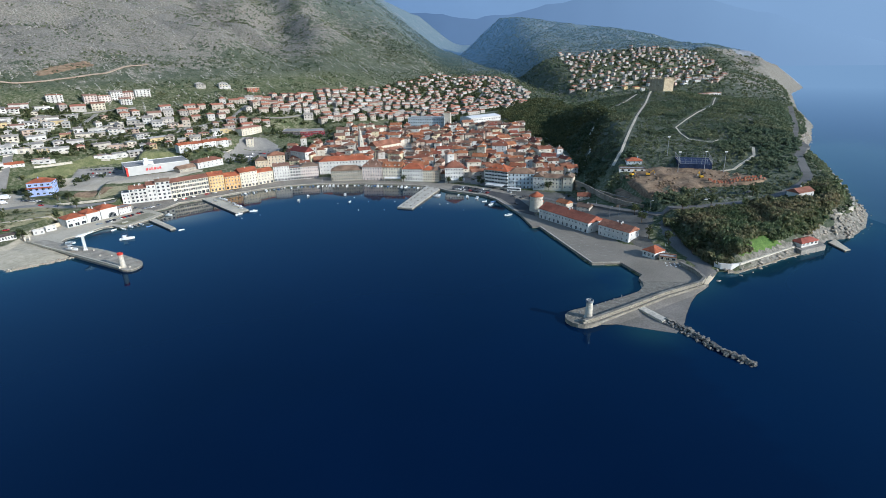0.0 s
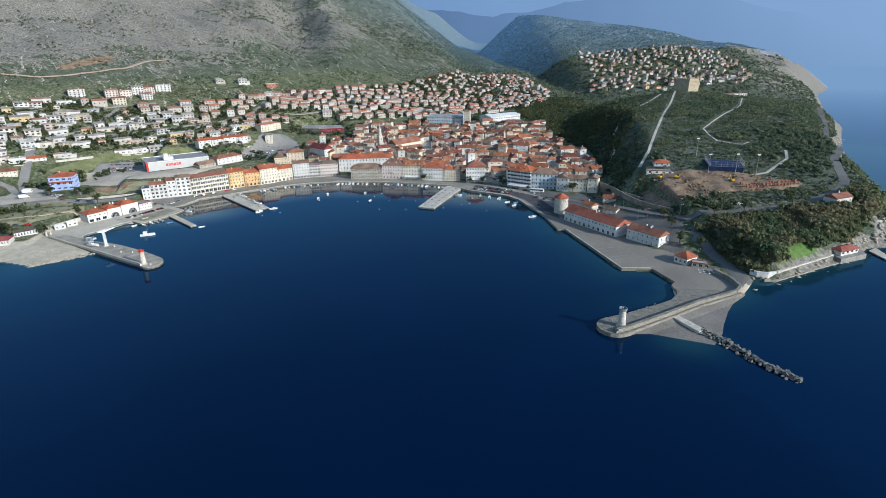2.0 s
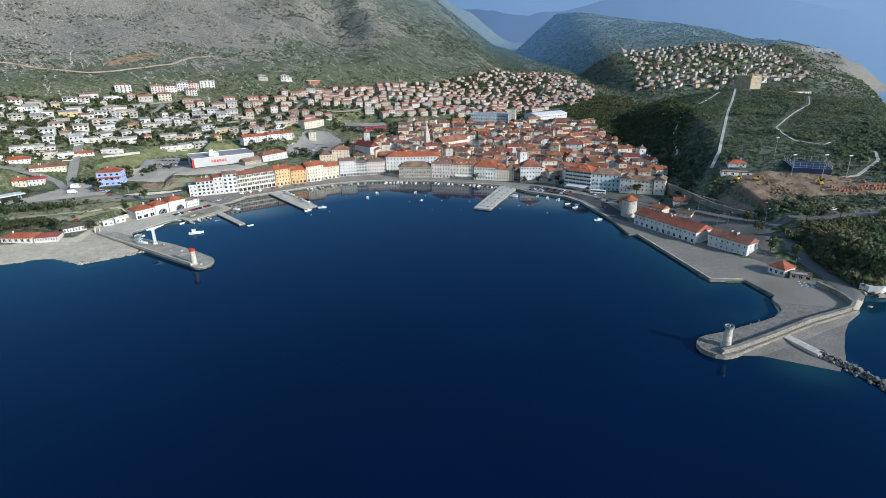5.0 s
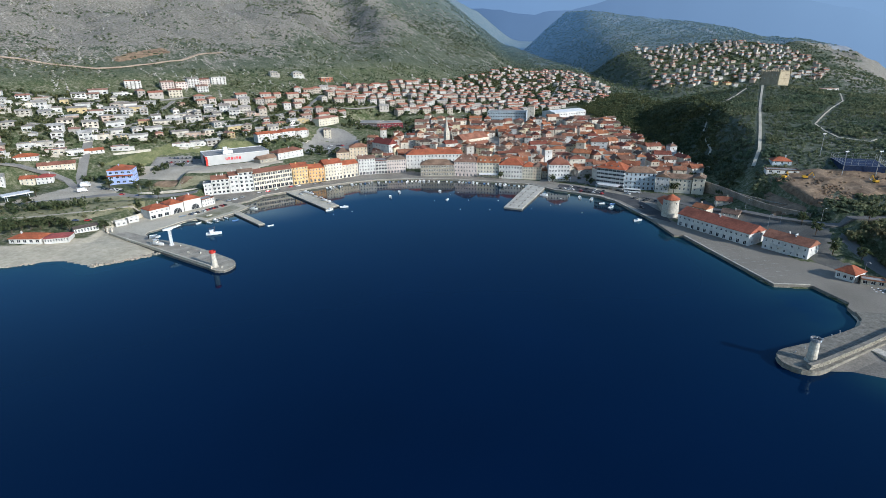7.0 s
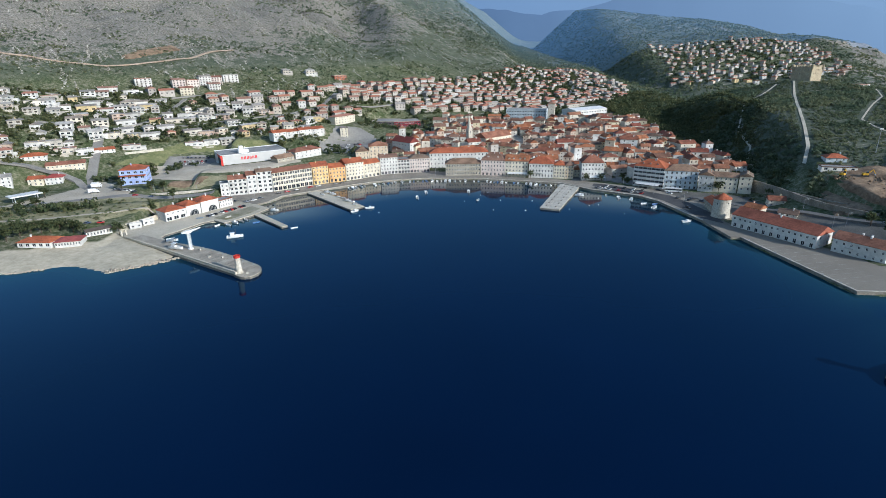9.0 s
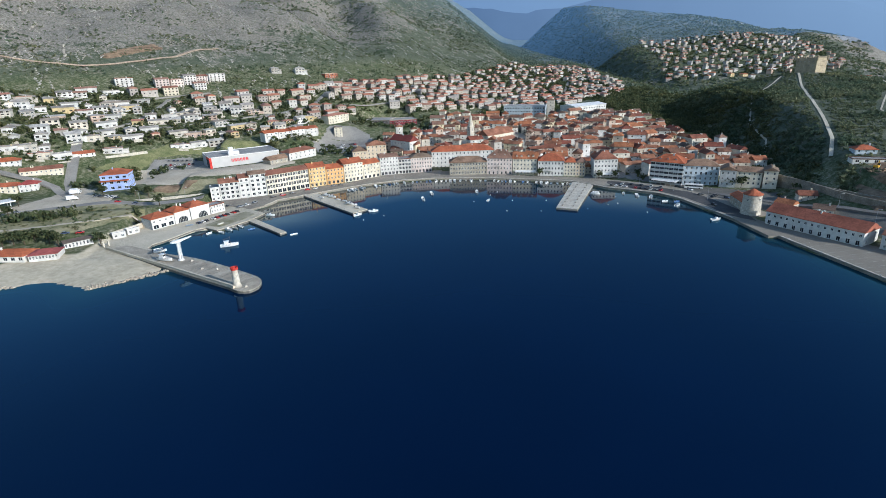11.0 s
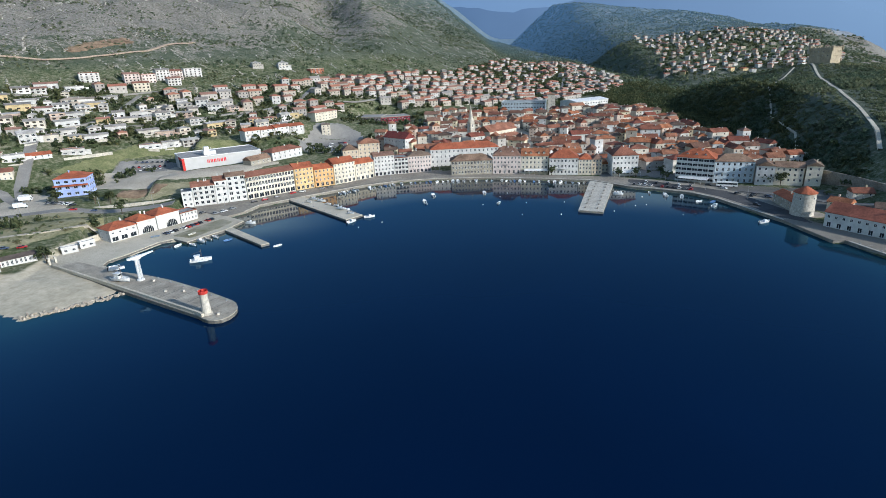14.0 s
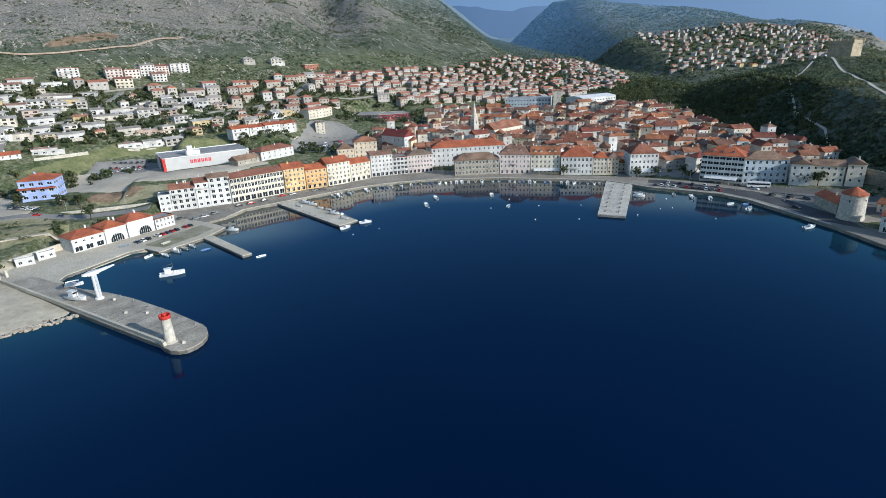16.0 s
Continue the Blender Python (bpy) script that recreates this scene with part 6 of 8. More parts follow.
SIZES = {
    "hillside": [(13, 9, 5.0, 2, 2, "hip", 1.9), (16, 9, 5.0, 2, 2, "gable", 2.0), (11, 9, 6.6, 2, 2, "hip", 1.9), (17, 9, 4.6, 1, 3, "flat", 0.5), (10, 11, 6.0, 2, 2, "gable_front", 2.2), (12, 8, 4.4, 1, 2, "gable", 1.8), (15, 10, 5.4, 2, 2, "hip", 2.1), (19, 9, 4.8, 1, 3, "gable", 2.0), (9, 9, 4.2, 1, 2, "gable_front", 2.0), (14, 9, 5.6, 2, 2, "gable", 2.2)],
    "old": [(12, 9, 9.4, 3, 2, "gable", 3.0), (9, 13, 8.2, 2, 2, "gable_front", 3.4), (13, 11, 11.2, 3, 2, "hip", 3.2), (11, 8, 5.8, 2, 2, "gable", 2.8), (8, 13, 10.4, 3, 2, "gable_front", 3.0), (17, 9, 9.0, 2, 3, "gable", 3.4), (9, 9, 12.6, 3, 1, "hip", 2.6), (12, 8, 5.0, 1, 2, "gable", 2.6), (15, 10, 10.6, 3, 2, "gable", 3.4), (8, 9, 6.8, 2, 2, "gable_front", 2.8)],
    "upper": [(10, 9, 5.6, 2, 2, "hip", 2.0), (13, 9, 5.8, 2, 2, "gable", 2.2), (9, 9, 7.8, 3, 1, "hip", 2.0), (12, 10, 5.6, 2, 2, "gable_front", 2.4), (15, 9, 5.0, 2, 2, "flat", 0.4)],
}
SIZES["old"] = [(w * 0.95, d * 0.95, h, fl, cols, roof, rise) for w, d, h, fl, cols, roof, rise in SIZES["old"]]
SIZES["hillside"] = [(w * 0.83, d * 0.96, h * 1.1 + 0.5, fl, cols + (w > 12.5 and cols < 3), roof, rise) for w, d, h, fl, cols, roof, rise in SIZES["hillside"]]
LABELS = {"hillside": ("detached house with pale walls among gardens on the slope", "hillside houses"), "old": ("old town house with a weathered tiled roof", "old town houses"), "upper": ("small pale house in the upper settlement", "upper settlement houses")}
NAMES = {"hillside": "detached_house", "old": "old_town_house", "upper": "upper_house"}
made = {}
SHAPES = random.Random(31)
FOOT = []


def place(kind, k, x, y, z, turn, scale=1.0):
    w, d, h, fl, cols, roof, rise = SIZES[kind][k]
    vary = SHAPES.uniform(0.88, 1.14), SHAPES.uniform(0.9, 1.1), SHAPES.uniform(0.74, 1.08)
    m = pose(x, y, z, 0, 0, turn) @ Matrix.Diagonal((*vary, 1)) @ Matrix.Translation((-w / 2, -d / 2, 0))
    FOOT.append((x, y, max(w, d) / 2))
    if (kind, k) in made:
        return copy_thing(made[kind, k], m)
    bal = ((0.4, w - 0.4, h / fl),) if kind == "hillside" and k % 4 != 1 and fl > 1 else ()
    ob = building(NAMES[kind], LABELS[kind][0], w, d, h, fl, cols, roof=roof, rise=rise, wall=OLD_WALLS if kind == "old" else WALLS, tiles=TILES if kind != "hillside" else GREY_TILES, at=m, down=7 if kind != "old" else 4,
                  balconies=bal, category="house", group=LABELS[kind][1], cornice=False, seed=k, ww=min(2.2, 0.62 * w / cols) if kind == "hillside" else 1.1, wh=1.7 if kind == "hillside" else 1.5, chimneys=1, side_cols=0, bars=2 if kind == "hillside" else 1, frame_mat=WOOD if k % 3 or kind == "old" else None, wing=kind == "hillside" and k % 3 == 0)
    made[kind, k] = ob
    return ob


def fill(kind, ring, along, across, turn, jitter, keep=1.0, swing=10.0, quarter=False, bend=0.0):
    """Houses in loose rows that follow the slope; returns the spots."""
    e = (math.cos(radians(turn)), math.sin(radians(turn)))
    cx, cy = sum(p[0] for p in ring) / len(ring), sum(p[1] for p in ring) / len(ring)
    reach = max(math.hypot(p[0] - cx, p[1] - cy) for p in ring)
    n = int(reach / min(along, across)) + 2
    spots = []
    for j in range(-n, n + 1):
        a = -reach + RND.uniform(0, along)
        while a < reach:
            a += along * RND.uniform(0.72, 1.4)
            b2 = j * across + RND.uniform(-1, 1) * jitter + 9 * math.sin(a / 70 + j * 0.6)
            x, y = cx + e[0] * a - e[1] * b2, cy + e[1] * a + e[0] * b2
            if not inside(ring, x, y) or RND.random() > keep or not clear(x, y, 5):
                continue
            if any((x - p[0]) ** 2 + (y - p[1]) ** 2 < 104 for p in spots[-160:]):
                continue
            t = turn + RND.uniform(-swing, swing) + (90 * RND.choice((0, 0, 1)) if quarter else 0)
            spots.append((x, y, t, RND.randrange(len(SIZES[kind]))))
    return spots


def settle(kind, spots):
    ground = heights([(x + 5 * math.sin(radians(t)), y - 5 * math.cos(radians(t))) for x, y, t, k in spots])
    middle = heights([(x, y) for x, y, t, k in spots])
    for (x, y, t, k), a, c in zip(spots, ground, middle):
        place(kind, k, x, y, min(a, c) + 0.6, t)


hillside = fill("hillside", HILLSIDE, 15.6, 15.2, 28, 3.2, 0.96, 16)
settle("hillside", [p for p in hillside if p[1] < 715])
settle("old", fill("old", OLD_TOWN, 13.8, 14.2, -6, 3.4, 0.97, 26))
uptown = fill("upper", UPPER_TOWN, 19, 24, 20, 8, 0.8, 28)
settle("upper", [p for p in uptown if p[1] < 1140])


def far_village(spots):
    """The small houses up the valley, too far to tell apart one by one."""
    walls, roofs = Shape(), Shape()
    zs = heights([(x, y) for x, y, t, k in spots])
    for (x, y, t, k), z in zip(spots, zs):
        w, d, h, fl, cols, roof, rise = SIZES["hillside"][k]
        m = pose(x, y, z - 0.4, 0, 0, t) @ Matrix.Scale(0.8 if y > 1000 else 1.0, 4) @ Matrix.Translation((-w / 2, -d / 2, 0))
        b3 = Shape().box(0, 0, -4, w, d, h)
        for i in range(cols):
            for f2 in range(fl):
                cx, cz = w * (i + 0.5) / cols, h * (f2 + 0.5) / fl
                b3.box(cx - 0.6, -0.06, cz - 0.7, cx + 0.6, 0.0, cz + 0.6, 1)
        walls.add([m @ Vector(v) for v in b3.v], b3.f)
        walls.s[-len(b3.f):] = b3.s
        r3 = roof_shape(w, d, h, roof, rise)
        roofs.add([m @ Vector(v) for v in r3.v], r3.f)
        FOOT.append((x, y, max(w, d) / 2))
    ob = thing("far_houses", "small pale houses with tiled roofs up the valley", "houses", kind="stuff")
    tagged(child("walls", walls.made("walls", [island_mix("far_stucco", ((0.5, 0.485, 0.455), (0.42, 0.375, 0.315), (0.34, 0.315, 0.285), (0.47, 0.435, 0.39))), GLASS]), ob), kind="stuff")
    tagged(child("roofs", roofs.made("roofs", island_mix("far_tiles", ((0.34, 0.15, 0.1), (0.34, 0.31, 0.28), (0.38, 0.17, 0.11), (0.3, 0.17, 0.125), (0.36, 0.15, 0.1), (0.28, 0.15, 0.11)))), ob), kind="stuff")


def island_mix(name, colours):
    m, tree, b = material(name, 0.88, 0.0, 0.2)
    isl = tree.nodes.new("ShaderNodeNewGeometry").outputs["Random Per Island"]
    base = ramp(tree, isl, [(i / len(colours), c) for i, c in enumerate(colours)], True)
    tone = ramp(tree, grain(tree, 0.5, 5), ((0.3, (0.7, 0.7, 0.68)), (0.7, (1.1, 1.08, 1.05))))
    tree.links.new(mix(tree, 1.0, base, tone, "MULTIPLY"), b.inputs["Base Color"])
    return m


far_village([p for i, p in enumerate(hillside) if p[1] >= 715 and (p[1] < 1080 or i % 3)] + [(x, y, t, k) for x, y, t, k in uptown if y >= 1140])
parapet([(-296, 566), (-290, 571), (-271, 587)], 0.6, 15, 25, "pale terrace wall under the white houses", PALESTONE, "retaining_wall")
# garden and terrace walls in front of the houses
walls = Shape()
wr = random.Random(9)
for x, y, t, k in hillside:
    if y > 900 or wr.random() < 0.35:
        continue
    w = SIZES["hillside"][k][0] * wr.uniform(0.5, 0.9)
    m = pose(x, y, 0, 0, 0, t) @ Matrix.Translation((wr.uniform(-3, 3), -8.2, 0))
    c = m.translation
    z = height(c[0], c[1])
    b4 = Shape().box(-w / 2, -0.15, z - 2, w / 2, 0.15, z + wr.uniform(0.9, 2.2))
    walls.add([m @ Vector(v) for v in b4.v], b4.f)
tagged(new("garden_walls", walls.made("garden_walls", PALESTONE)), "low pale garden walls on the terraced slope", "walls", kind="stuff")
for x, y, z, t in ((-212, 872, 76, 30), (-182, 890, 74, 25), (300, 1290, 50, 20), (330, 1230, 48, 10), (318, 1180, 44, 15)):
    place("hillside", 6, x, y, height(x, y) + 0.5, t)

# ---- plants ----


def scatter_mesh(name, spots, template_v, template_q, mat, seed, squash=(0.75, 1.1), lie=None, stretch=1.0):
    """Many copies of small clumps in one mesh; spots: x, y, z, radius."""
    rs = np.random.RandomState(seed)
    spots = np.asarray(spots, float)
    n, variants = len(spots), len(template_v)
    turn, pick = rs.rand(n) * 2 * math.pi, rs.randint(0, variants, n)
    tall = rs.uniform(squash[0], squash[1], n)
    if lie is not None:
        turn = radians(lie) + rs.randn(n) * 0.16
    vs, qs, base = [], [], 0
    for k in range(variants):
        sel = np.where(pick == k)[0]
        if not len(sel):
            continue
        tv, tq = template_v[k], template_q[k]
        c, s_, r = np.cos(turn[sel])[:, None], np.sin(turn[sel])[:, None], spots[sel, 3][:, None]
        x = (tv[None, :, 0] * stretch * c - tv[None, :, 1] * s_) * r + spots[sel, 0][:, None]
        y = (tv[None, :, 0] * stretch * s_ + tv[None, :, 1] * c) * r + spots[sel, 1][:, None]
        z = tv[None, :, 2] * r * tall[sel][:, None] + spots[sel, 2][:, None]
        vs.append(np.stack([x, y, z], -1).reshape(-1, 3))
        qs.append((tq[None] + (np.arange(len(sel)) * len(tv))[:, None, None] + base).reshape(-1, 4))
        base += len(sel) * len(tv)
    return fast_mesh(name, np.vstack(vs), np.vstack(qs), mat)


def leaf_clump(rs, sprays, size, lift=0.35):
    """A ragged clump of leaf sprays, radius 1: small bent quads on an uneven shell and inside it."""
    v, q = [], []
    lobes = rs.randn(5, 3) * np.array([0.42, 0.42, 0.25]) + np.array([0, 0, 0.55])
    for k in range(sprays):
        lobe = lobes[k % 5]
        dirn = rs.randn(3)
        dirn /= np.linalg.norm(dirn)
        dirn[2] = abs(dirn[2]) * 0.9 - 0.15
        p = lobe + dirn * np.array([0.5, 0.5, 0.42]) * rs.uniform(0.7, 1.1)
        p[2] = max(p[2], 0.02)
        up = dirn + rs.randn(3) * 0.45
        up /= np.linalg.norm(up)
        a = np.cross(up, rs.randn(3))
        a /= np.linalg.norm(a)
        b2 = np.cross(up, a)
        s1, s2 = size * rs.uniform(0.6, 1.2), size * rs.uniform(0.5, 1.0)
        o = len(v)
        v += [p - a * s1 - b2 * s2, p + a * s1 * 0.8 - b2 * s2 + up * 0.1, p + a * s1 + b2 * s2, p - a * s1 * 0.9 + b2 * s2 * 0.8 + up * 0.12]
        q.append((o, o + 1, o + 2, o + 3))
    return np.array(v), np.array(q)


rs = np.random.RandomState(3)
CLUMPS = [leaf_clump(rs, 15, 0.4) for _ in range(7)]
GARDEN_CLUMPS = [leaf_clump(rs, 32, 0.25) for _ in range(7)]
GV, GQ = [c[0] for c in GARDEN_CLUMPS], [c[1] for c in GARDEN_CLUMPS]
BIG_CLUMPS = [leaf_clump(rs, 60, 0.22) for _ in range(6)]
TUFTS = [leaf_clump(rs, 6, 0.55) for _ in range(9)]
TV, TQ = [c[0] for c in TUFTS], [c[1] for c in TUFTS]
CV, CQ = [c[0] for c in CLUMPS], [c[1] for c in CLUMPS]
BV, BQ = [c[0] for c in BIG_CLUMPS], [c[1] for c in BIG_CLUMPS]

PALEROCK = mottled("bleached_limestone", (0.34, 0.325, 0.285), (0.52, 0.5, 0.45), 0.3, 1.2, 0.92, 0.8, 0.3)
SITE = [(226, 392), (212, 360), (232, 350), (270, 356), (314, 348), (330, 354), (306, 386), (274, 405), (240, 404)]
COURT = [(294, 424), (282, 396), (304, 386), (318, 412)]
LINES = [[(446, 752), (352, 606), (262, 460), (232, 421), (215, 400)], [(525, 716), (470, 640), (412, 583), (375, 545), (348, 517), (338, 490), (334, 470), (346, 451), (356, 457)], [(368, 424), (355, 405), (344, 397), (321, 382), (307, 382)], [(420, 745), (330, 660), (285, 590), (262, 530), (245, 505)],
         [(150, 452), (172, 425), (190, 395), (208, 360), (226, 330), (252, 323), (279, 321), (298, 322), (317, 326), (334, 332), (350, 341), (361, 351), (369, 364), (377, 378), (388, 394), (405, 410), (430, 434), (462, 480), (500, 530), (570, 610), (690, 770)]]


def near_line(x, y):
    best = np.full(np.shape(x), 1e9)
    for line in LINES:
        for (ax, ay), (bx, by) in zip(line, line[1:]):
            ux, uy = bx - ax, by - ay
            s = np.clip(((x - ax) * ux + (y - ay) * uy) / (ux * ux + uy * uy), 0, 1)
            best = np.minimum(best, np.hypot(x - ax - s * ux, y - ay - s * uy))
    return best


def in_ring(ring, x, y):
    return np.array([inside(ring, a, b) for a, b in zip(x, y)])


def sow(seed, n, x0, x1, y0, y1):
    r = np.random.RandomState(seed)
    return r.uniform(x0, x1, n), r.uniform(y0, y1, n), r


foot = np.array(FOOT)


def off_houses(x, y, gap):
    ok = np.ones(len(x), bool)
    for a, b, r in foot:
        ok &= (x - a) ** 2 + (y - b) ** 2 > (r + gap) ** 2
    return ok


# maquis on the fortress hill
x, y, r = sow(21, 44000, 180, 700, 300, 900)
d = inland(x, y)
dome = landscape(x, y) - 3
ok = (dome > 6) & (x > 205) & ((x - 236) * 0.968 - (y - 505) * 0.25 > -2) & (d > 9) & (near_line(x, y) > 4.2) & ~in_ring(SITE, x, y) & ~in_ring(COURT, x, y) & (np.hypot(x - 461, y - 747) > 24) & (fbm(x, y, 45, 3) + r.rand(len(x)) * 0.5 > 0.0)
x, y = x[ok], y[ok]
ok = off_houses(x, y, 2)
x, y = x[ok], y[ok]
rad = r.uniform(0.8, 2.0, len(x)) * (0.8 + 0.6 * (fbm(x, y, 60, 3) > 0))
me = scatter_mesh("maquis", np.stack([x, y, landscape(x, y) - 0.3, rad], -1), CV, CQ, MAQUIS, 4)
tagged(new("maquis", me), "dense dark green evergreen scrub on the fortress hill", "scrub", kind="stuff")
# wood on the point
WOOD_RING = [(217, 258), (228, 252), (240, 255), (262, 264), (284, 273), (304, 279), (345, 306), (382, 336), (345, 332), (300, 322), (262, 318), (236, 318), (214, 306)]
x, y, r = sow(22, 9500, 205, 385, 250, 340)
ok = in_ring(WOOD_RING, x, y) & (near_line(x, y) > 6) & ((x > 222 + (y - 250) * 0.06) | (y > 318)) & (np.hypot((x - 256) / 2.0, y - 262 - (x - 256) * 0.3) > 6.5) & (np.hypot(x - 331, y - 319) > 13)
x, y = x[ok], y[ok]
rad = r.uniform(1.2, 2.6, len(x)) * (0.75 + 0.7 * (fbm(x, y, 25, 3) > 0.02))
me = scatter_mesh("wood", np.stack([x, y, landscape(x, y) + r.uniform(-0.5, 0.5, len(x)), rad], -1), BV, BQ, THICKET, 5, (0.9, 1.4))
tagged(new("wood", me), "thick wood of green and yellowing trees on the point", "trees", kind="stuff")
# gardens between the houses
x, y, r = sow(23, 38000, -600, 360, 480, 1360)
ok = (in_ring(HILLSIDE, x, y)) | (in_ring([(230, 480), (330, 620), (330, 900), (380, 1100), (270, 1000), (240, 820), (270, 780), (262, 600)], x, y))
ok &= np.array([clear(a, b, 0) for a, b in zip(x, y)])
x, y = x[ok], y[ok]
ok = off_houses(x, y, -0.6)
x, y = x[ok], y[ok]
rad = r.uniform(1.1, 3.4, len(x))
me = scatter_mesh("gardens", np.stack([x, y, landscape(x, y) - 0.2, rad], -1), GV, GQ, LEAVES, 6, (0.8, 1.4))
tagged(new("garden_greenery", me), "dark green garden trees and shrubs between the houses", "shrubs", kind="stuff")
x, y, r = sow(27, 2600, 440, 960, 1060, 1560)
ok = in_ring(UPPER_TOWN, x, y)
x, y = x[ok], y[ok]
ok = off_houses(x, y, -0.5)
x, y = x[ok], y[ok]
me = scatter_mesh("upper_gardens", np.stack([x, y, landscape(x, y) - 0.2, r.uniform(1.6, 3.4, len(x))], -1), CV, CQ, LEAVES, 12, (0.8, 1.3))
tagged(new("upper_greenery", me), "green gardens between the houses of the upper settlement", "shrubs", kind="stuff")
# belts of trees: valley, slope under the row, verges
x, y, r = sow(24, 15000, -420, 420, 400, 1200)
belts = [[(-215, 600), (-172, 600), (-128, 636), (-112, 652), (-125, 665), (-150, 640), (-185, 618)], [(225, 700), (330, 640), (420, 900), (440, 1080), (330, 1080), (262, 900)], [(-420, 408), (-300, 415), (-238, 438), (-232, 452), (-290, 446), (-420, 426)], [(-300, 512), (-268, 520), (-230, 560), (-240, 572), (-300, 545)], [(80, 800), (106, 820), (100, 880), (60, 850)], [(170, 870), (200, 880), (210, 920), (165, 900)], [(200, 470), (245, 470), (262, 540), (240, 500)], [(222, 640), (268, 600), (300, 760), (262, 840), (196, 845), (226, 740)], [(190, 372), (206, 330), (220, 342), (214, 384), (196, 412)], [(-100, 610), (-88, 615), (-92, 660), (-124, 612), (-126, 600)], [(-30, 705), (6, 708), (14, 760), (-20, 750)], [(-320, 392), (-262, 388), (-250, 400), (-300, 411)], [(-66, 652), (-34, 690), (-44, 702), (-80, 668)], [(122, 500), (134, 484), (140, 498), (128, 512)], [(-150, 702), (-128, 716), (-98, 762), (-20, 804), (-60, 816), (-122, 764)], [(-20, 748), (30, 800), (0, 812), (-24, 790)], [(-205, 602), (-172, 598), (-150, 602), (-130, 608), (-136, 626), (-176, 612)], [(-112, 735), (-92, 752), (-100, 800), (-130, 760)], [(236, 350), (262, 353), (294, 341), (292, 333), (262, 336), (236, 342)], [(188, 424), (206, 424), (208, 398), (206, 376), (194, 388)], [(-100, 714), (-50, 720), (-20, 745), (-60, 748), (-96, 752)], [(204, 408), (226, 418), (238, 446), (214, 468), (206, 440)]]
ok = np.zeros(len(x), bool)
for ring in belts:
    ok |= in_ring(ring, x, y)
x, y = x[ok], y[ok]
rad = r.uniform(1.6, 3.8, len(x))
me = scatter_mesh("belts", np.stack([x, y, landscape(x, y) - 0.2, rad], -1), GV, GQ, LEAVES, 7, (0.9, 1.5))
tagged(new("tree_belts", me), "belts of green trees and hedges round the town", "trees", kind="stuff")
# bushes and tussocks on the rough ground west of the harbour
x, y, r = sow(41, 1500, -440, -205, 384, 500)
ok = in_ring([(-440, 392), (-300, 398), (-246, 402), (-222, 430), (-214, 452), (-228, 466), (-300, 440), (-440, 415)], x, y) | in_ring([(-232, 496), (-190, 500), (-150, 522), (-150, 540), (-190, 524), (-232, 512)], x, y)
ok &= (fbm(x, y, 22, 3) + r.rand(len(x)) * 0.35 > 0.08)
x, y = x[ok], y[ok]
me = scatter_mesh("verge_bushes", np.stack([x, y, landscape(x, y), r.uniform(0.4, 1.7, len(x))], -1), GV, GQ, THICKET, 19, (0.5, 1.1))
tagged(new("verge_bushes", me), "olive bushes and tussocks on the rough ground by the road", "shrubs", kind="stuff")
# thin scrub and stones on the mountainside
x, y, r = sow(25, 90000, -760, 520, 640, 2300)
z = landscape(x, y)
slope_here = (z > 40) & (x < np.maximum(330, 0.182 * y + 30)) & ~in_ring(HILLSIDE, x, y)
p = 0.66 + 1.2 * fbm(x, y, 70, 4) + 0.42 * np.clip((135 - z) / 70, -1, 1)
ok = slope_here & (r.rand(len(x)) < p)
far_spots = [np.stack([x[ok], y[ok]], -1)[y[ok] >= 1490]]
ok &= y < 1490
x1, y1 = x[ok], y[ok]
rad = r.uniform(0.6, 1.5, len(x1)) * (0.7 + 0.7 * (fbm(x1, y1, 40, 3) > 0))
me = scatter_mesh("slope_scrub", np.stack([x1, y1, landscape(x1, y1) - 0.2, rad], -1), TV, TQ, MAQUIS, 8, (0.6, 1.0))
tagged(new("slope_scrub", me), "scattered low scrub on the rocky mountainside", "scrub", kind="stuff")


def boulder(rs):
    v = np.array([(sx, sy, sz) for sz in (0.0, 1.0) for sx, sy in ((-1, -1), (1, -1), (1, 1), (-1, 1))], float)
    v = v * rs.uniform(0.6, 1.0, (8, 3)) + rs.randn(8, 3) * 0.12
    v[:, 2] = np.where(v[:, 2] < 0.3, -0.5, v[:, 2] * 0.7)
    return v, np.array([(4, 5, 6, 7), (0, 1, 5, 4), (1, 2, 6, 5), (2, 3, 7, 6), (3, 0, 4, 7), (3, 2, 1, 0)])


STONES = [boulder(rs) for _ in range(8)]
SV, SQ = [c[0] for c in STONES], [c[1] for c in STONES]
p = -0.04 - 0.35 * fbm(x, y, 70, 4) + 0.1 * np.clip((z - 120) / 90, -1, 1)
ok = slope_here & (r.rand(len(x)) < p)
x2, y2 = x[ok], y[ok]
me = scatter_mesh("outcrops", np.stack([x2, y2, landscape(x2, y2), r.uniform(0.3, 1.6, len(x2)) * r.uniform(0.4, 1, len(x2))], -1), SV, SQ, PALEROCK, 9, (0.25, 0.6), -56, 2.2)
tagged(new("outcrops", me), "pale limestone outcrops on the mountainside", "rocks", kind="stuff")
# long pale ribs of rock that cross the slope
x, y, r = sow(28, 2600, -700, 320, 700, 1800)
z = landscape(x, y)
ok = (z > 62) & ~in_ring(HILLSIDE, x, y) & (fbm(x, y, 90, 3) + r.rand(len(x)) * 0.5 > 0.1)
x, y = x[ok], y[ok]
head, n_links = radians(-62) + r.randn(len(x)) * 0.22, r.randint(2, 9, len(x))
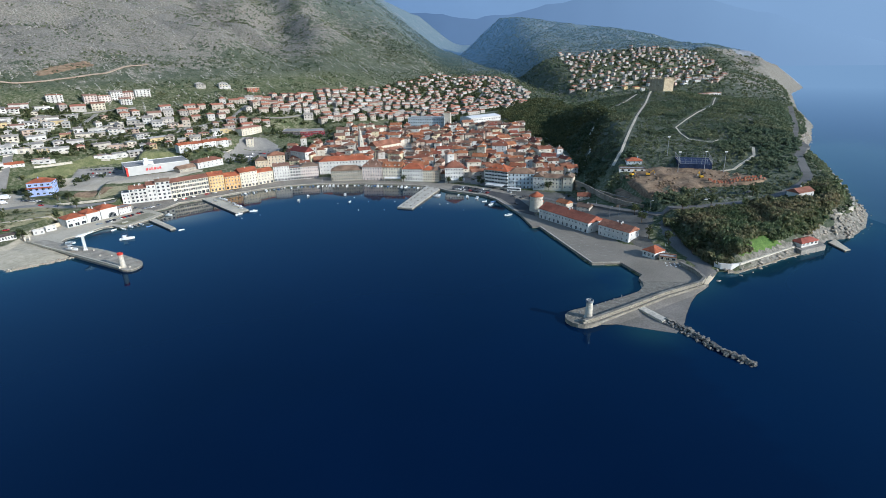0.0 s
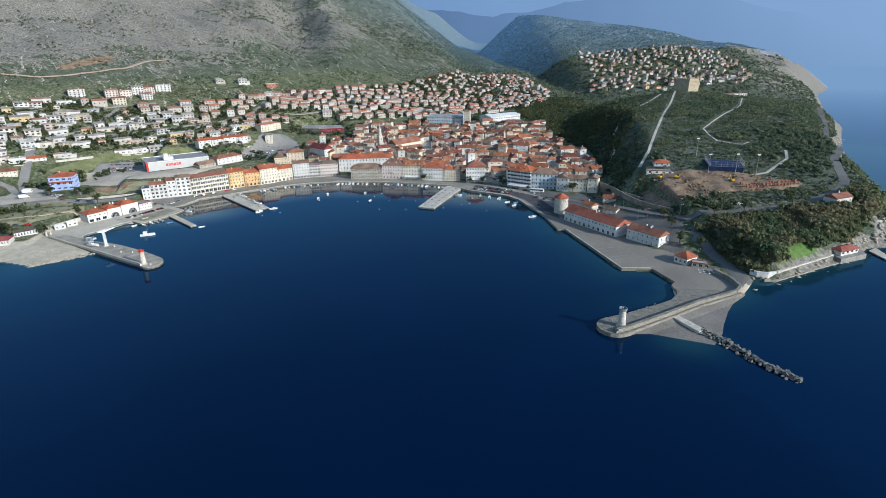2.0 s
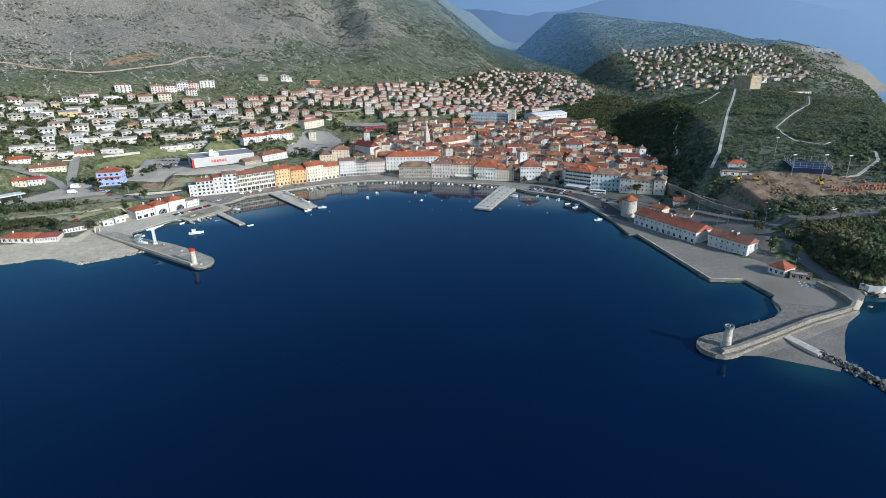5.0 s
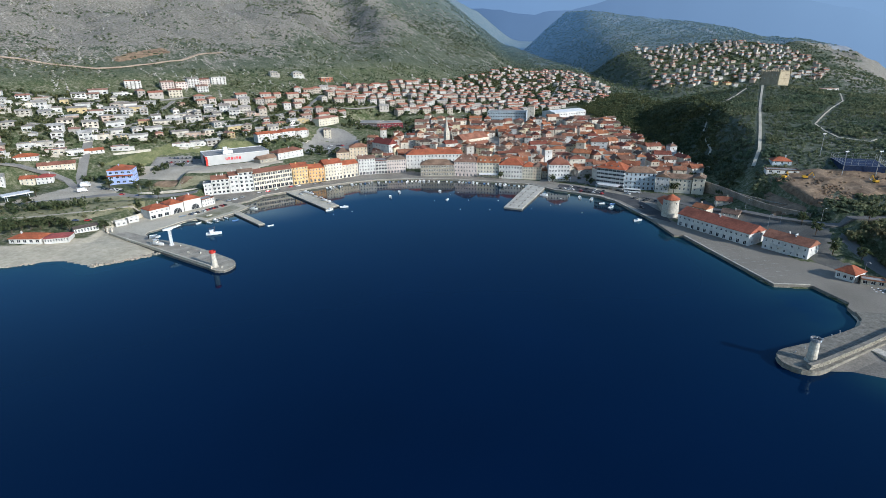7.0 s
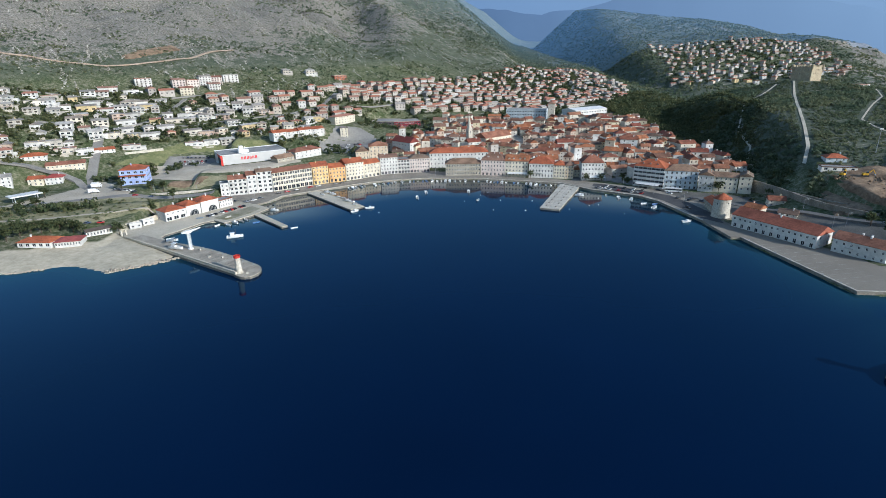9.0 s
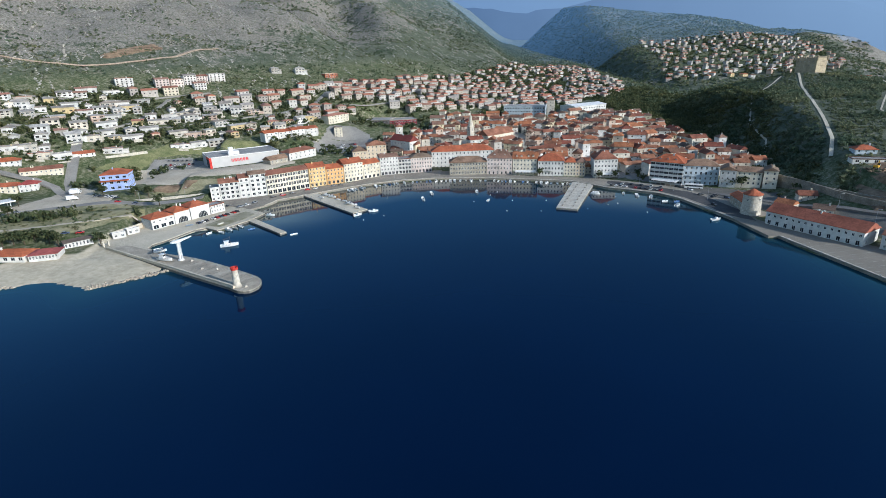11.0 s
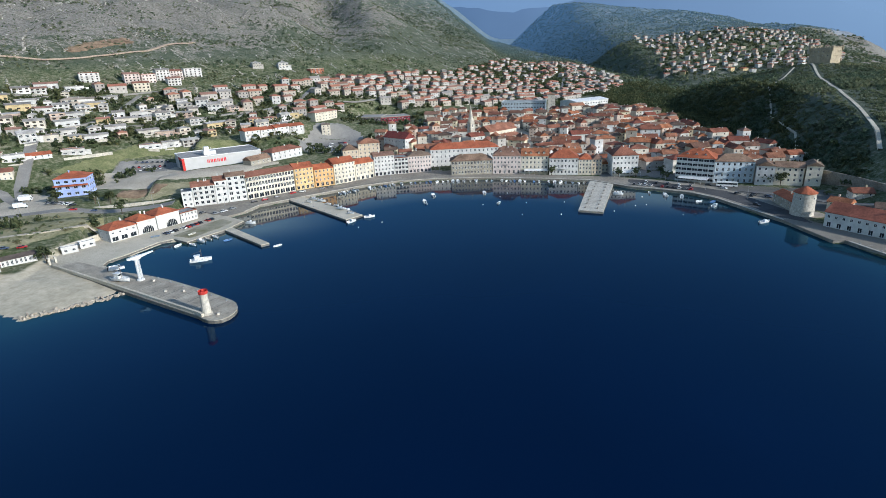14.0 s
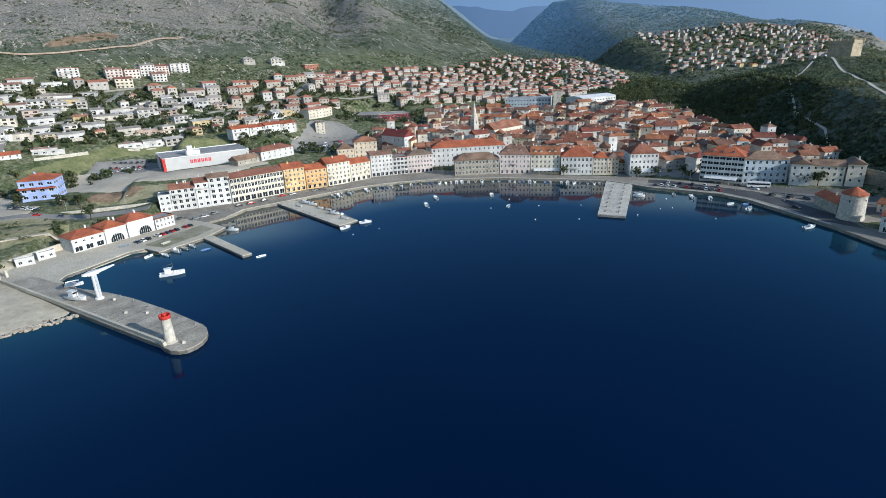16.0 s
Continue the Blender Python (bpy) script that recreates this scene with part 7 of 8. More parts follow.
links = [(x[n_links > i] + np.cos(head[n_links > i]) * 3.4 * i, y[n_links > i] + np.sin(head[n_links > i]) * 3.4 * i) for i in range(8)]
x, y = np.concatenate([c[0] for c in links]), np.concatenate([c[1] for c in links])
x, y = x + r.randn(len(x)) * 0.5, y + r.randn(len(x)) * 0.5
me = scatter_mesh("ribs", np.stack([x, y, landscape(x, y), r.uniform(0.5, 1.3, len(x))], -1), SV, SQ, PALEROCK, 13, (0.5, 1.0), -60, 2.0)
tagged(new("rock_ribs", me), "long pale ribs of rock crossing the mountainside", "rocks", kind="stuff")
# scrub over the ridge and the valley side
x, y, r = sow(29, 34000, 270, 1150, 880, 2300)
z = landscape(x, y)
ok = (z > 8) & (inland(x, y) > 12) & ~in_ring(UPPER_TOWN, x, y) & ~in_ring(HILLSIDE, x, y) & (fbm(x, y, 80, 4) + r.rand(len(x)) * 0.6 > 0.1) & ((np.hypot((x - 1190) / 250, (y - 1450) / 200) > 1) | (inland(x, y) > 95) & (fbm(x, y, 40, 3) > 0))
x, y = x[ok], y[ok]
far_spots.append(np.stack([x, y], -1)[y >= 1490])
x, y = x[y < 1490], y[y < 1490]
me = scatter_mesh("ridge_scrub", np.stack([x, y, landscape(x, y) - 0.4, r.uniform(1.4, 3.2, len(x))], -1), TV, TQ, MAQUIS, 14, (0.6, 1.0))
tagged(new("ridge_scrub", me), "dark green scrub over the ridge and the valley side", "scrub", kind="stuff")
far_spots = np.vstack(far_spots)
# Copy of the leaves with the same haze painted in as emission.
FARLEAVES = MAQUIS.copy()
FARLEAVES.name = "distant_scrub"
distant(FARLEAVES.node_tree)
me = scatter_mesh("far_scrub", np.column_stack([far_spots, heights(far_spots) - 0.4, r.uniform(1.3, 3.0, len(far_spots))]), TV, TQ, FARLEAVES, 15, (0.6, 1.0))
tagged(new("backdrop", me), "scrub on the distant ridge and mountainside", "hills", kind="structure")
# spoil heaps of the building site
x, y, r = sow(33, 1500, 205, 335, 345, 408)
ok = in_ring(SITE, x, y) & (np.hypot(x - 246, y - 406) > 12) & (fbm(x, y, 18, 3) + r.rand(len(x)) * 0.3 > 0.1)
x, y = x[ok], y[ok]
me = scatter_mesh("spoil", np.stack([x, y, landscape(x, y) + 0.8, r.uniform(0.3, 1.0, len(x))], -1), SV, SQ, EARTH, 16, (0.5, 1.3))
tagged(new("spoil_heaps", me), "heaps of dug earth and broken stone on the site", "earth", kind="stuff")
# rocks along the open shore
x, y, r = sow(26, 16000, 210, 640, 225, 660)
d = inland(x, y)
ok = (d > -4) & (d < 14) & ((x > 300) | (d < 2.5)) & (np.hypot(x - 318, y - 272) > 9)
x, y = x[ok], y[ok]
me = scatter_mesh("shore_rocks", np.stack([x, y, np.maximum(landscape(x, y), -0.6), r.uniform(0.4, 1.4, len(x))], -1), SV, SQ, mottled("shore_limestone", (0.24, 0.21, 0.17), (0.42, 0.375, 0.31), 0.3, 1.2, 0.92, 0.8, 0.3), 10, (0.6, 1.4))
tagged(new("shore_rocks", me), "broken pale rocks along the shore", "rocks", kind="stuff")

# armour stones of the groyne, each its own piece
groyne = thing("rock_groyne", "groyne of loose grey armour stones running into the sea", "groyne", kind="structure")
DARKROCK = mottled("dark_armour_stone", (0.1, 0.095, 0.082), (0.27, 0.255, 0.225), 0.6, 1.6, 0.9, 0.8, 0.2)
PALESTONES = mottled("tan_boulders", (0.33, 0.285, 0.22), (0.52, 0.46, 0.37), 0.5, 1.6, 0.92, 0.8, 0.2)
stone_meshes = [mesh("stone", v * np.array([0.85, 0.85, 1.25]), q, DARKROCK) for v, q in STONES]
pale_meshes = [mesh("stone", v * np.array([0.85, 0.85, 1.25]), q, PALESTONES) for v, q in STONES]
r2 = random.Random(8)
spine = [(160, 200), (165, 186), (169, 168), (175.5, 157)]
for k in range(250):
    s = k / 249 * 3
    i = min(int(s), 2)
    f = s - i
    x, y = spine[i][0] + (spine[i + 1][0] - spine[i][0]) * f, spine[i][1] + (spine[i + 1][1] - spine[i][1]) * f
    q = r2.gauss(0, 1.35)
    size = r2.uniform(0.42, 0.95)
    m = pose(x + q, y + q * 0.35 + r2.uniform(-0.4, 0.4), max(0.1, 1.15 - abs(q) * 0.55) - 0.35 * (k > 225), r2.uniform(-25, 25), r2.uniform(-25, 25), r2.uniform(0, 360)) @ Matrix.Scale(size, 4)
    child("stone", stone_meshes[k % 8], groyne, m)
groyne = thing("rock_groyne", "low bank of pale boulders edging the shingle beach", "groyne", kind="structure")
for k in range(150):
    f = k / 149
    q = abs(r2.gauss(0, 1.4))
    x, y = -196 + 28.5 * f - q * 0.5 + r2.gauss(0, 0.5), 333.2 + 16.5 * f ** 1.25 + q + r2.gauss(0, 0.4)
    child("stone", pale_meshes[k % 8], groyne, pose(x, y, 0.05 + 0.22 * q, r2.uniform(-20, 20), r2.uniform(-20, 20), r2.uniform(0, 360)) @ Matrix.Scale(r2.uniform(0.35, 0.75), 4))


for k in range(100):
    f = k / 99
    x = -264 + 31 * f + r2.gauss(0, 0.5)
    y = 338.5 - 3.2 * math.sin(math.pi * f) + 2.4 * f + abs(r2.gauss(0, 1.3))
    child("stone", pale_meshes[k % 8], groyne, pose(x, y, 0.1, r2.uniform(-20, 20), r2.uniform(-20, 20), r2.uniform(0, 360)) @ Matrix.Scale(r2.uniform(0.35, 0.75), 4))


def tree_at(label, spots, seed, h=8.0, spread=3.2, group="trees by the harbour"):
    """A tree: bent tapered trunk with limbs, and a crown of leaf sprays with gaps."""
    rs = np.random.RandomState(seed)
    ob = thing("tree", label, "tree", pose(*spots[0]), group)
    s = Shape()
    s.lathe([(0.3, -0.5), (0.22, h * 0.25), (0.14, h * 0.5), (0.05, h * 0.8)], n=7)
    crown_v, crown_q, n = [], [], 0
    for k in range(7):
        a, up = k * 2.4 + rs.rand(), h * (0.3 + 0.07 * k)
        tip = (math.cos(a) * spread * 0.6, math.sin(a) * spread * 0.6, up + h * 0.22)
        s.strut((0, 0, up * 0.8), tip, 0.06)
        v, q = leaf_clump(rs, 44, 0.2)
        crown_v.append(v * spread * rs.uniform(0.5, 0.75) + np.array(tip) - np.array([0, 0, spread * 0.35]))
        crown_q.append(q + n)
        n += len(v)
    child("trunk", s.made("trunk", BARK), ob)
    child("crown", fast_mesh("crown", np.vstack(crown_v), np.vstack(crown_q), LEAVES), ob)
    for x, y, z in spots[1:]:
        copy_thing(ob, pose(x, y, z, 0, 0, rs.uniform(0, 360)))


def on_ground(pts, dz=0.0):
    return [(x, y, max(height(x, y), 1.3) + dz) for x, y in pts]


tree_at("broad green tree beside the road", on_ground([(-221, 443), (-216, 466), (-262, 486), (-240, 486), (-233, 490), (-297, 440), (186, 441), (-310, 470), (-220, 394), (-240, 390)]), 31, 8, 3.4)
tree_at("dense dark evergreen tree behind the beach bar", on_ground([(-279, 382), (-274, 387), (-270, 391), (-266, 394), (-261, 395), (-286, 391), (-292, 386), (-280, 396), (-300, 394), (-257, 398), (-247, 394)]), 37, 7.5, 4.2, "trees behind the beach")
tree_at("round street tree on the promenade", on_ground([(147, 492), (133, 490), (104, 494), (116, 492), (62, 513), (180, 446), (-205, 455)]), 32, 6.5, 2.6)
tree_at("tree at the edge of the wood", on_ground([(212, 322), (206, 300), (214, 290), (240, 320), (262, 321), (222, 276), (215, 338), (300, 330)]), 33, 7.5, 3.0, "trees at the wood's edge")

# earthworks and court on the hill
drape("building_site", SITE, EARTH, "excavated red-brown earth of a building site", 0.9, 2.0, "building site", 4.0)
cz = max(height(x, y) for x, y in COURT) + 0.4
court = thing("sports_court", "fenced blue sports court on the hillside, its shade put into the colour", "sports court", kind="structure")
s = Shape()
s.prism(ccw(COURT), cz - 6, cz)
child("surface", s.made("surface", SHADED_NET), court)
for a, c in zip(COURT, COURT[1:] + COURT[:1]):
    s = Shape()
    n = 6
    for k in range(n):
        p = [a[i] + (c[i] - a[i]) * k / n for i in (0, 1)]
        s.box(p[0] - 0.08, p[1] - 0.08, cz, p[0] + 0.08, p[1] + 0.08, cz + 4)
    for z in (0.3, 2, 4):
        s.strut((*a, cz + z), (*c, cz + z), 0.05)
    child("fence", s.made("fence", GREYMETAL), court)
mast = None
for x, y in ((290, 430), (277, 390), (296, 384), (309, 378)):
    m = pose(x, y, height(x, y))
    if mast:
        copy_thing(mast, m)
        continue
    mast = thing("floodlight_mast", "tall grey floodlight mast at the court", "floodlight", m, "floodlight masts")
    s = Shape()
    s.lathe([(0.28, -1), (0.2, 8), (0.14, 17)], n=8)
    child("pole", s.made("pole", GREYMETAL), mast)
    s = Shape()
    s.box(-1.2, -0.25, 16.6, 1.2, 0.25, 17.4)
    child("lamp_head", s.made("lamp_head", METAL), mast)

# street lamps
lamp = None
spots = [(202, 374), (200, 346), (206, 344), (226, 337), (258, 335), (290, 338), (205, 300), (203, 275), (-160, 478), (-128, 505), (-92, 523), (-55, 533), (-18, 532), (30, 523), (70, 504), (125, 468), (140, 446), (150, 420), (-235, 480), (-275, 470), (-205, 484)]
for x, y in spots:
    z = max(height(x, y), 1.4)
    m = pose(x, y, z, 0, 0, RND.uniform(0, 360))
    if lamp:
        copy_thing(lamp, m)
        continue
    lamp = thing("street_lamp", "slim grey street lamp", "street lamp", m, "street lamps")
    s = Shape()
    s.lathe([(0.12, -0.3), (0.09, 4), (0.06, 8)], n=8)
    child("pole", s.made("pole", GREYMETAL), lamp)
    s = Shape()
    s.strut((0, 0, 7.9), (1.4, 0, 8.2), 0.05)
    child("arm", s.made("arm", GREYMETAL), lamp)
    s = Shape()
    s.box(1.2, -0.14, 8.1, 1.9, 0.14, 8.28)
    child("lamp_head", s.made("lamp_head", METAL), lamp)

# mooring blocks on the stone jetty
block = None
for k in range(16):
    f, sgn = (k // 2 + 0.5) / 8, (k % 2) * 2 - 1
    x, y = 56 + 31 * f + sgn * 3.4 * 0.88, 420.5 + 61 * f - sgn * 3.4 * 0.47
    m = pose(x, y, 1.35, 0, 0, 63)
    if block:
        copy_thing(block, m)
    else:
        s = Shape()
        s.box(-0.9, -0.4, -0.02, 0.9, 0.4, 0.55, 0, 0.06)
        block = tagged(new("mooring_block", s.made("mooring_block", STONE)), "grey stone mooring block on the jetty", "mooring block", "mooring blocks")
        block.matrix_basis = m


# ---- boats ----
def hull_shape(l, w, h, slot=0):
    s = Shape()
    sections = [(-0.5, 0.82, 0.0), (-0.25, 1.0, 0.0), (0.1, 0.98, 0.02), (0.32, 0.7, 0.08), (0.45, 0.34, 0.16), (0.5, 0.04, 0.24)]
    v = []
    for f, b2, up in sections:
        x, bw = f * l, b2 * w / 2
        v += [(x, 0, -0.35 * h + up * h), (x, -bw * 0.7, -0.1 * h + up * h), (x, -bw, h * (0.62 + up)), (x, -bw + 0.08, h * (0.62 + up)), (x, -bw * 0.72, h * 0.25), (x, bw * 0.72, h * 0.25), (x, bw - 0.08, h * (0.62 + up)), (x, bw, h * (0.62 + up)), (x, bw * 0.7, -0.1 * h + up * h)]
    f = [(i * 9 + j, i * 9 + (j + 1) % 9, (i + 1) * 9 + (j + 1) % 9, (i + 1) * 9 + j) for i in range(5) for j in range(9)]
    f += [tuple(range(9)), tuple(range(53, 44, -1))]
    return s.add(v, f, slot)


def boat(kind, m):
    label = {"skiff": "small open boat with an outboard motor", "cruiser": "white motor boat with a cabin and windscreen", "trawler": "small fishing boat with a wheelhouse and mast", "rowing": "slim wooden rowing boat"}[kind]
    ob = thing({"skiff": "open_boat", "cruiser": "motor_boat", "trawler": "fishing_boat", "rowing": "rowing_boat"}[kind], label, "boat", m, "boats in the harbour")
    l, w, h = {"skiff": (4.6, 1.8, 1.0), "cruiser": (6.4, 2.4, 1.4), "trawler": (9.6, 3.3, 1.9), "rowing": (4.4, 1.5, 0.8)}[kind]
    child("hull", hull_shape(l, w, h).made("hull", BOATWHITE if kind in ("cruiser", "trawler") else BOATCOLOUR), ob)
    if kind in ("skiff", "rowing"):
        for x in (-0.22, 0.12):
            s = Shape()
            s.box(x * l - 0.16, -w * 0.42, h * 0.42, x * l + 0.16, w * 0.42, h * 0.48)
            child("thwart", s.made("thwart", WOOD), ob)
    if kind in ("skiff", "cruiser"):
        s = Shape()
        s.box(-l / 2 - 0.45, -0.18, h * 0.1, -l / 2 - 0.05, 0.18, h * 1.05, 0, 0.03)
        child("outboard_motor", s.made("outboard_motor", RUBBER), ob)
    if kind == "cruiser":
        s = Shape()
        s.add([(-0.4, -0.85, 0.8), (1.7, -0.6, 0.9), (1.7, 0.6, 0.9), (-0.4, 0.85, 0.8), (-0.3, -0.75, 1.7), (0.7, -0.55, 1.65), (0.7, 0.55, 1.65), (-0.3, 0.75, 1.7)], [(0, 1, 5, 4), (1, 2, 6, 5), (2, 3, 7, 6), (3, 0, 4, 7), (4, 5, 6, 7)])
        child("cabin", s.made("cabin", BOATWHITE), ob)
        s = Shape()
        s.add([(0.78, -0.53, 1.62), (1.5, -0.56, 1.05), (1.5, 0.56, 1.05), (0.78, 0.53, 1.62)], [(0, 1, 2, 3)])
        s.v = [(x + 0.03, y, z + 0.02) for x, y, z in s.v]
        child("windscreen", s.made("windscreen", GLASS), ob)
    if kind == "trawler":
        s = Shape()
        s.box(-2.6, -1.0, 0.8, -0.2, 1.0, 2.9, 0, 0.08).box(-2.8, -1.15, 2.9, 0.1, 1.15, 3.05)
        child("wheelhouse", s.made("wheelhouse", BOATWHITE), ob)
        s = Shape()
        s.strut((0.6, 0, 0.8), (0.6, 0, 5.6), 0.06).strut((0.6, 0, 4.8), (-3.6, 0, 3.8), 0.04)
        child("mast", s.made("mast", WOOD), ob)
        s = Shape()
        s.box(-0.24, -0.85, 1.9, -0.17, 0.85, 2.6)
        child("window", s.made("window", GLASS), ob)
    return ob


FIRST = {}


def moor(kind, x, y, turn, z=0.08):
    m = pose(x, y, z, 0, 0, turn)
    if kind in FIRST:
        return copy_thing(FIRST[kind], m)
    FIRST[kind] = boat(kind, m)
    return FIRST[kind]


br = random.Random(4)
quay = SHORE_TOWN[:8]
run = 2.0
for (ax, ay), (bx, by) in zip(quay, quay[1:]):
    l = math.hypot(bx - ax, by - ay)
    ux, uy = (bx - ax) / l, (by - ay) / l
    p = 1.5
    while p < l - 1:
        if br.random() < 0.86:
            k = br.choice(("skiff", "skiff", "cruiser", "rowing", "skiff"))
            off = 4.4 + br.uniform(-0.5, 0.8) + (0.9 if k == "cruiser" else 0)
            moor(k, ax + ux * p + uy * off, ay + uy * p - ux * off, math.degrees(math.atan2(uy, ux)) + 90 + br.uniform(-8, 8) + br.choice((0, 180)))
        p += br.uniform(2.7, 4.6)
for k, x, y, t in (("trawler", -147, 385, 15), ("rowing", -114, 399, 30), ("rowing", -142, 414, 35), ("skiff", -166, 410, 60), ("cruiser", -156.5, 415.5, 150), ("cruiser", -137, 443.5, -20), ("cruiser", -69, 440, 10), ("cruiser", -28, 480, 100), ("cruiser", -35, 466, 95), ("cruiser", 5.6, 478, 85), ("skiff", 10, 452, 60),
                   ("cruiser", 87, 454.5, -25), ("skiff", 89, 459, -25), ("cruiser", 133.8, 382, 10), ("cruiser", 127.6, 415.5, 40), ("skiff", 124.5, 426.5, 10), ("cruiser", 120.5, 438.5, 60), ("cruiser", 113, 444.5, 80), ("skiff", 106.5, 452, 70), ("skiff", 131.5, 424, 15), ("skiff", -153, 418, 150), ("skiff", -150.5, 421, 140), ("skiff", -159, 410.5, 150),
                   ("cruiser", -79, 432.5, 40), ("skiff", -88, 462, 120), ("cruiser", -82, 456, 120), ("skiff", -78, 451, 120)):
    moor(k, x, y, t)
for k, x, y, t, z in (("trawler", -172.5, 362.0, -25, 2.2), ("cruiser", -181, 377, 20, 1.75), ("skiff", -183.5, 380.5, 25, 1.6), ("cruiser", -105, 484, -35, 1.85), ("cruiser", -100, 478, -35, 1.85), ("skiff", -95, 470, -40, 1.65), ("skiff", -90, 465, -40, 1.65), ("cruiser", -86, 456, -38, 1.85), ("skiff", -108, 478, -40, 1.65), ("skiff", -80, 445, -38, 1.65), ("rowing", -163, 424, 55, 1.75), ("rowing", -182, 424, 20, 1.75)):
    moor(k, x, y, t, z)
buoy = None
for k in range(16):
    x, y = br.uniform(-130, 110), br.uniform(395, 475)
    if inland(np.array([x]), np.array([y]))[0] > -8 or (40 < x < 100 and y < 492 and abs((x - 71) - (y - 452) * 0.47) < 12):
        continue
    if buoy:
        copy_thing(buoy, pose(x, y, 0.1))
    else:
        s = Shape()
        s.lathe([(0.1, -0.3), (0.36, -0.05), (0.36, 0.15), (0.1, 0.42)], n=8)
        buoy = tagged(new("mooring_buoy", s.made("mooring_buoy", BOATWHITE, True)), "small white mooring buoy", "buoy", "mooring buoys")
        buoy.matrix_basis = pose(x, y, 0.1)


# ---- vehicles ----
def car(m):
    ob = thing("car", "parked car with painted body", "car", m, "parked cars")
    s = Shape()
    s.add([(-2.05, -0.85, 0.28), (2.05, -0.85, 0.28), (2.05, 0.85, 0.28), (-2.05, 0.85, 0.28), (-2.1, -0.88, 0.85), (2.0, -0.86, 0.72), (2.0, 0.86, 0.72), (-2.1, 0.88, 0.85), (0.9, -0.84, 0.92), (0.9, 0.84, 0.92)],
          [(3, 2, 1, 0), (0, 1, 5, 8, 4), (2, 3, 7, 9, 6), (1, 2, 6, 5), (3, 0, 4, 7), (5, 6, 9, 8), (8, 9, 7, 4)])
    s.add([(-1.35, -0.62, 1.44), (0.1, -0.62, 1.44), (0.1, 0.62, 1.44), (-1.35, 0.62, 1.44), (-1.35, -0.62, 1.38), (0.1, -0.62, 1.38), (0.1, 0.62, 1.38), (-1.35, 0.62, 1.38)], [(0, 1, 2, 3), (0, 4, 5, 1), (2, 6, 7, 3), (1, 5, 6, 2), (3, 7, 4, 0)])
    child("body", s.made("body", CARPAINT), ob)
    s = Shape()
    s.add([(-1.95, -0.78, 0.86), (0.95, -0.78, 0.9), (0.95, 0.78, 0.9), (-1.95, 0.78, 0.86), (-1.35, -0.62, 1.39), (0.1, -0.62, 1.39), (0.1, 0.62, 1.39), (-1.35, 0.62, 1.39)], [(0, 1, 5, 4), (1, 2, 6, 5), (2, 3, 7, 6), (3, 0, 4, 7)])
    child("glazing", s.made("windows", GLASS), ob)
    for x in (-1.3, 1.3):
        for y in (-0.78, 0.78):
            s = Shape()
            s.lathe([(0.31, -0.1), (0.31, 0.1)], n=10)
            child("wheel", s.made("wheel", RUBBER), ob, Matrix.Translation((x, y, 0.31)) @ Matrix.Rotation(radians(90), 4, "X"))
    return ob


first_car = None


def park(x, y, turn, z=None):
    global first_car
    m = pose(x, y, (max(height(x, y), 1.45) if z is None else z) + 0.02, 0, 0, turn)
    if first_car:
        copy_thing(first_car, m)
    else:
        first_car = car(m)


for k in range(12):
    f = k / 11
    if k not in (3, 9):
        park(-178 + 17 * f, 428.5 + 23 * f, 145 + br.uniform(-4, 4), 1.45)
for x, y, t in ((-170.5, 467, 50), (-161.5, 464, 40), (-158, 467.5, 40), (-154, 473, 45), (-210, 489.5, 20), (-144, 487, 35), (-138, 491, 34), (-131, 496, 33), (-122, 505, 25), (-116, 508, 25), (-103, 514, 25), (-98, 516, 25), (148, 456, -42), (152, 446, -60), (147, 407, -80), (164, 421, -60), (157, 425, 20), (160, 428, 20), (152, 432, 15)):
    park(x, y, t, 1.6)
for k in range(11):
    f = k / 10
    if k != 4:
        park(105 + 27 * f, 470.5 - 22 * f, 50 + br.uniform(-5, 5), 1.6)
        if k % 2:
            park(112 + 27 * f, 476 - 21 * f, 50 + br.uniform(-5, 5), 1.6)
for k in range(16):
    x, y = -126 + br.uniform(0, 34), 628 + (k % 4) * 16 + br.uniform(-1, 1)
    park(x, y, 35 + br.uniform(-4, 4))
for k in range(21):
    park(-252 + (k % 7) * 3.2 + br.uniform(-0.4, 0.4), 566 + (k // 7) * 8 + (k % 7) * 1.6, 110 + br.uniform(-6, 6), height(-252 + (k % 7) * 3.2, 566 + (k // 7) * 8 + (k % 7) * 1.6) + 0.45)
for k in range(7):
    park(-266 + k * 2.8, 484 - k + br.uniform(-1, 1), br.uniform(60, 110), height(-266 + k * 2.8, 484 - k) + 0.25)
for x, y, t in ((-251, 400, 20), (-243, 403, 15), (-236, 405, 18), (-300, 452, 15), (-245, 470, 12), (-235, 472, 190), (266, 332, 0), (300, 335, 185), (222, 336, -60)):
    park(x, y, t, height(x, y) + 0.25)


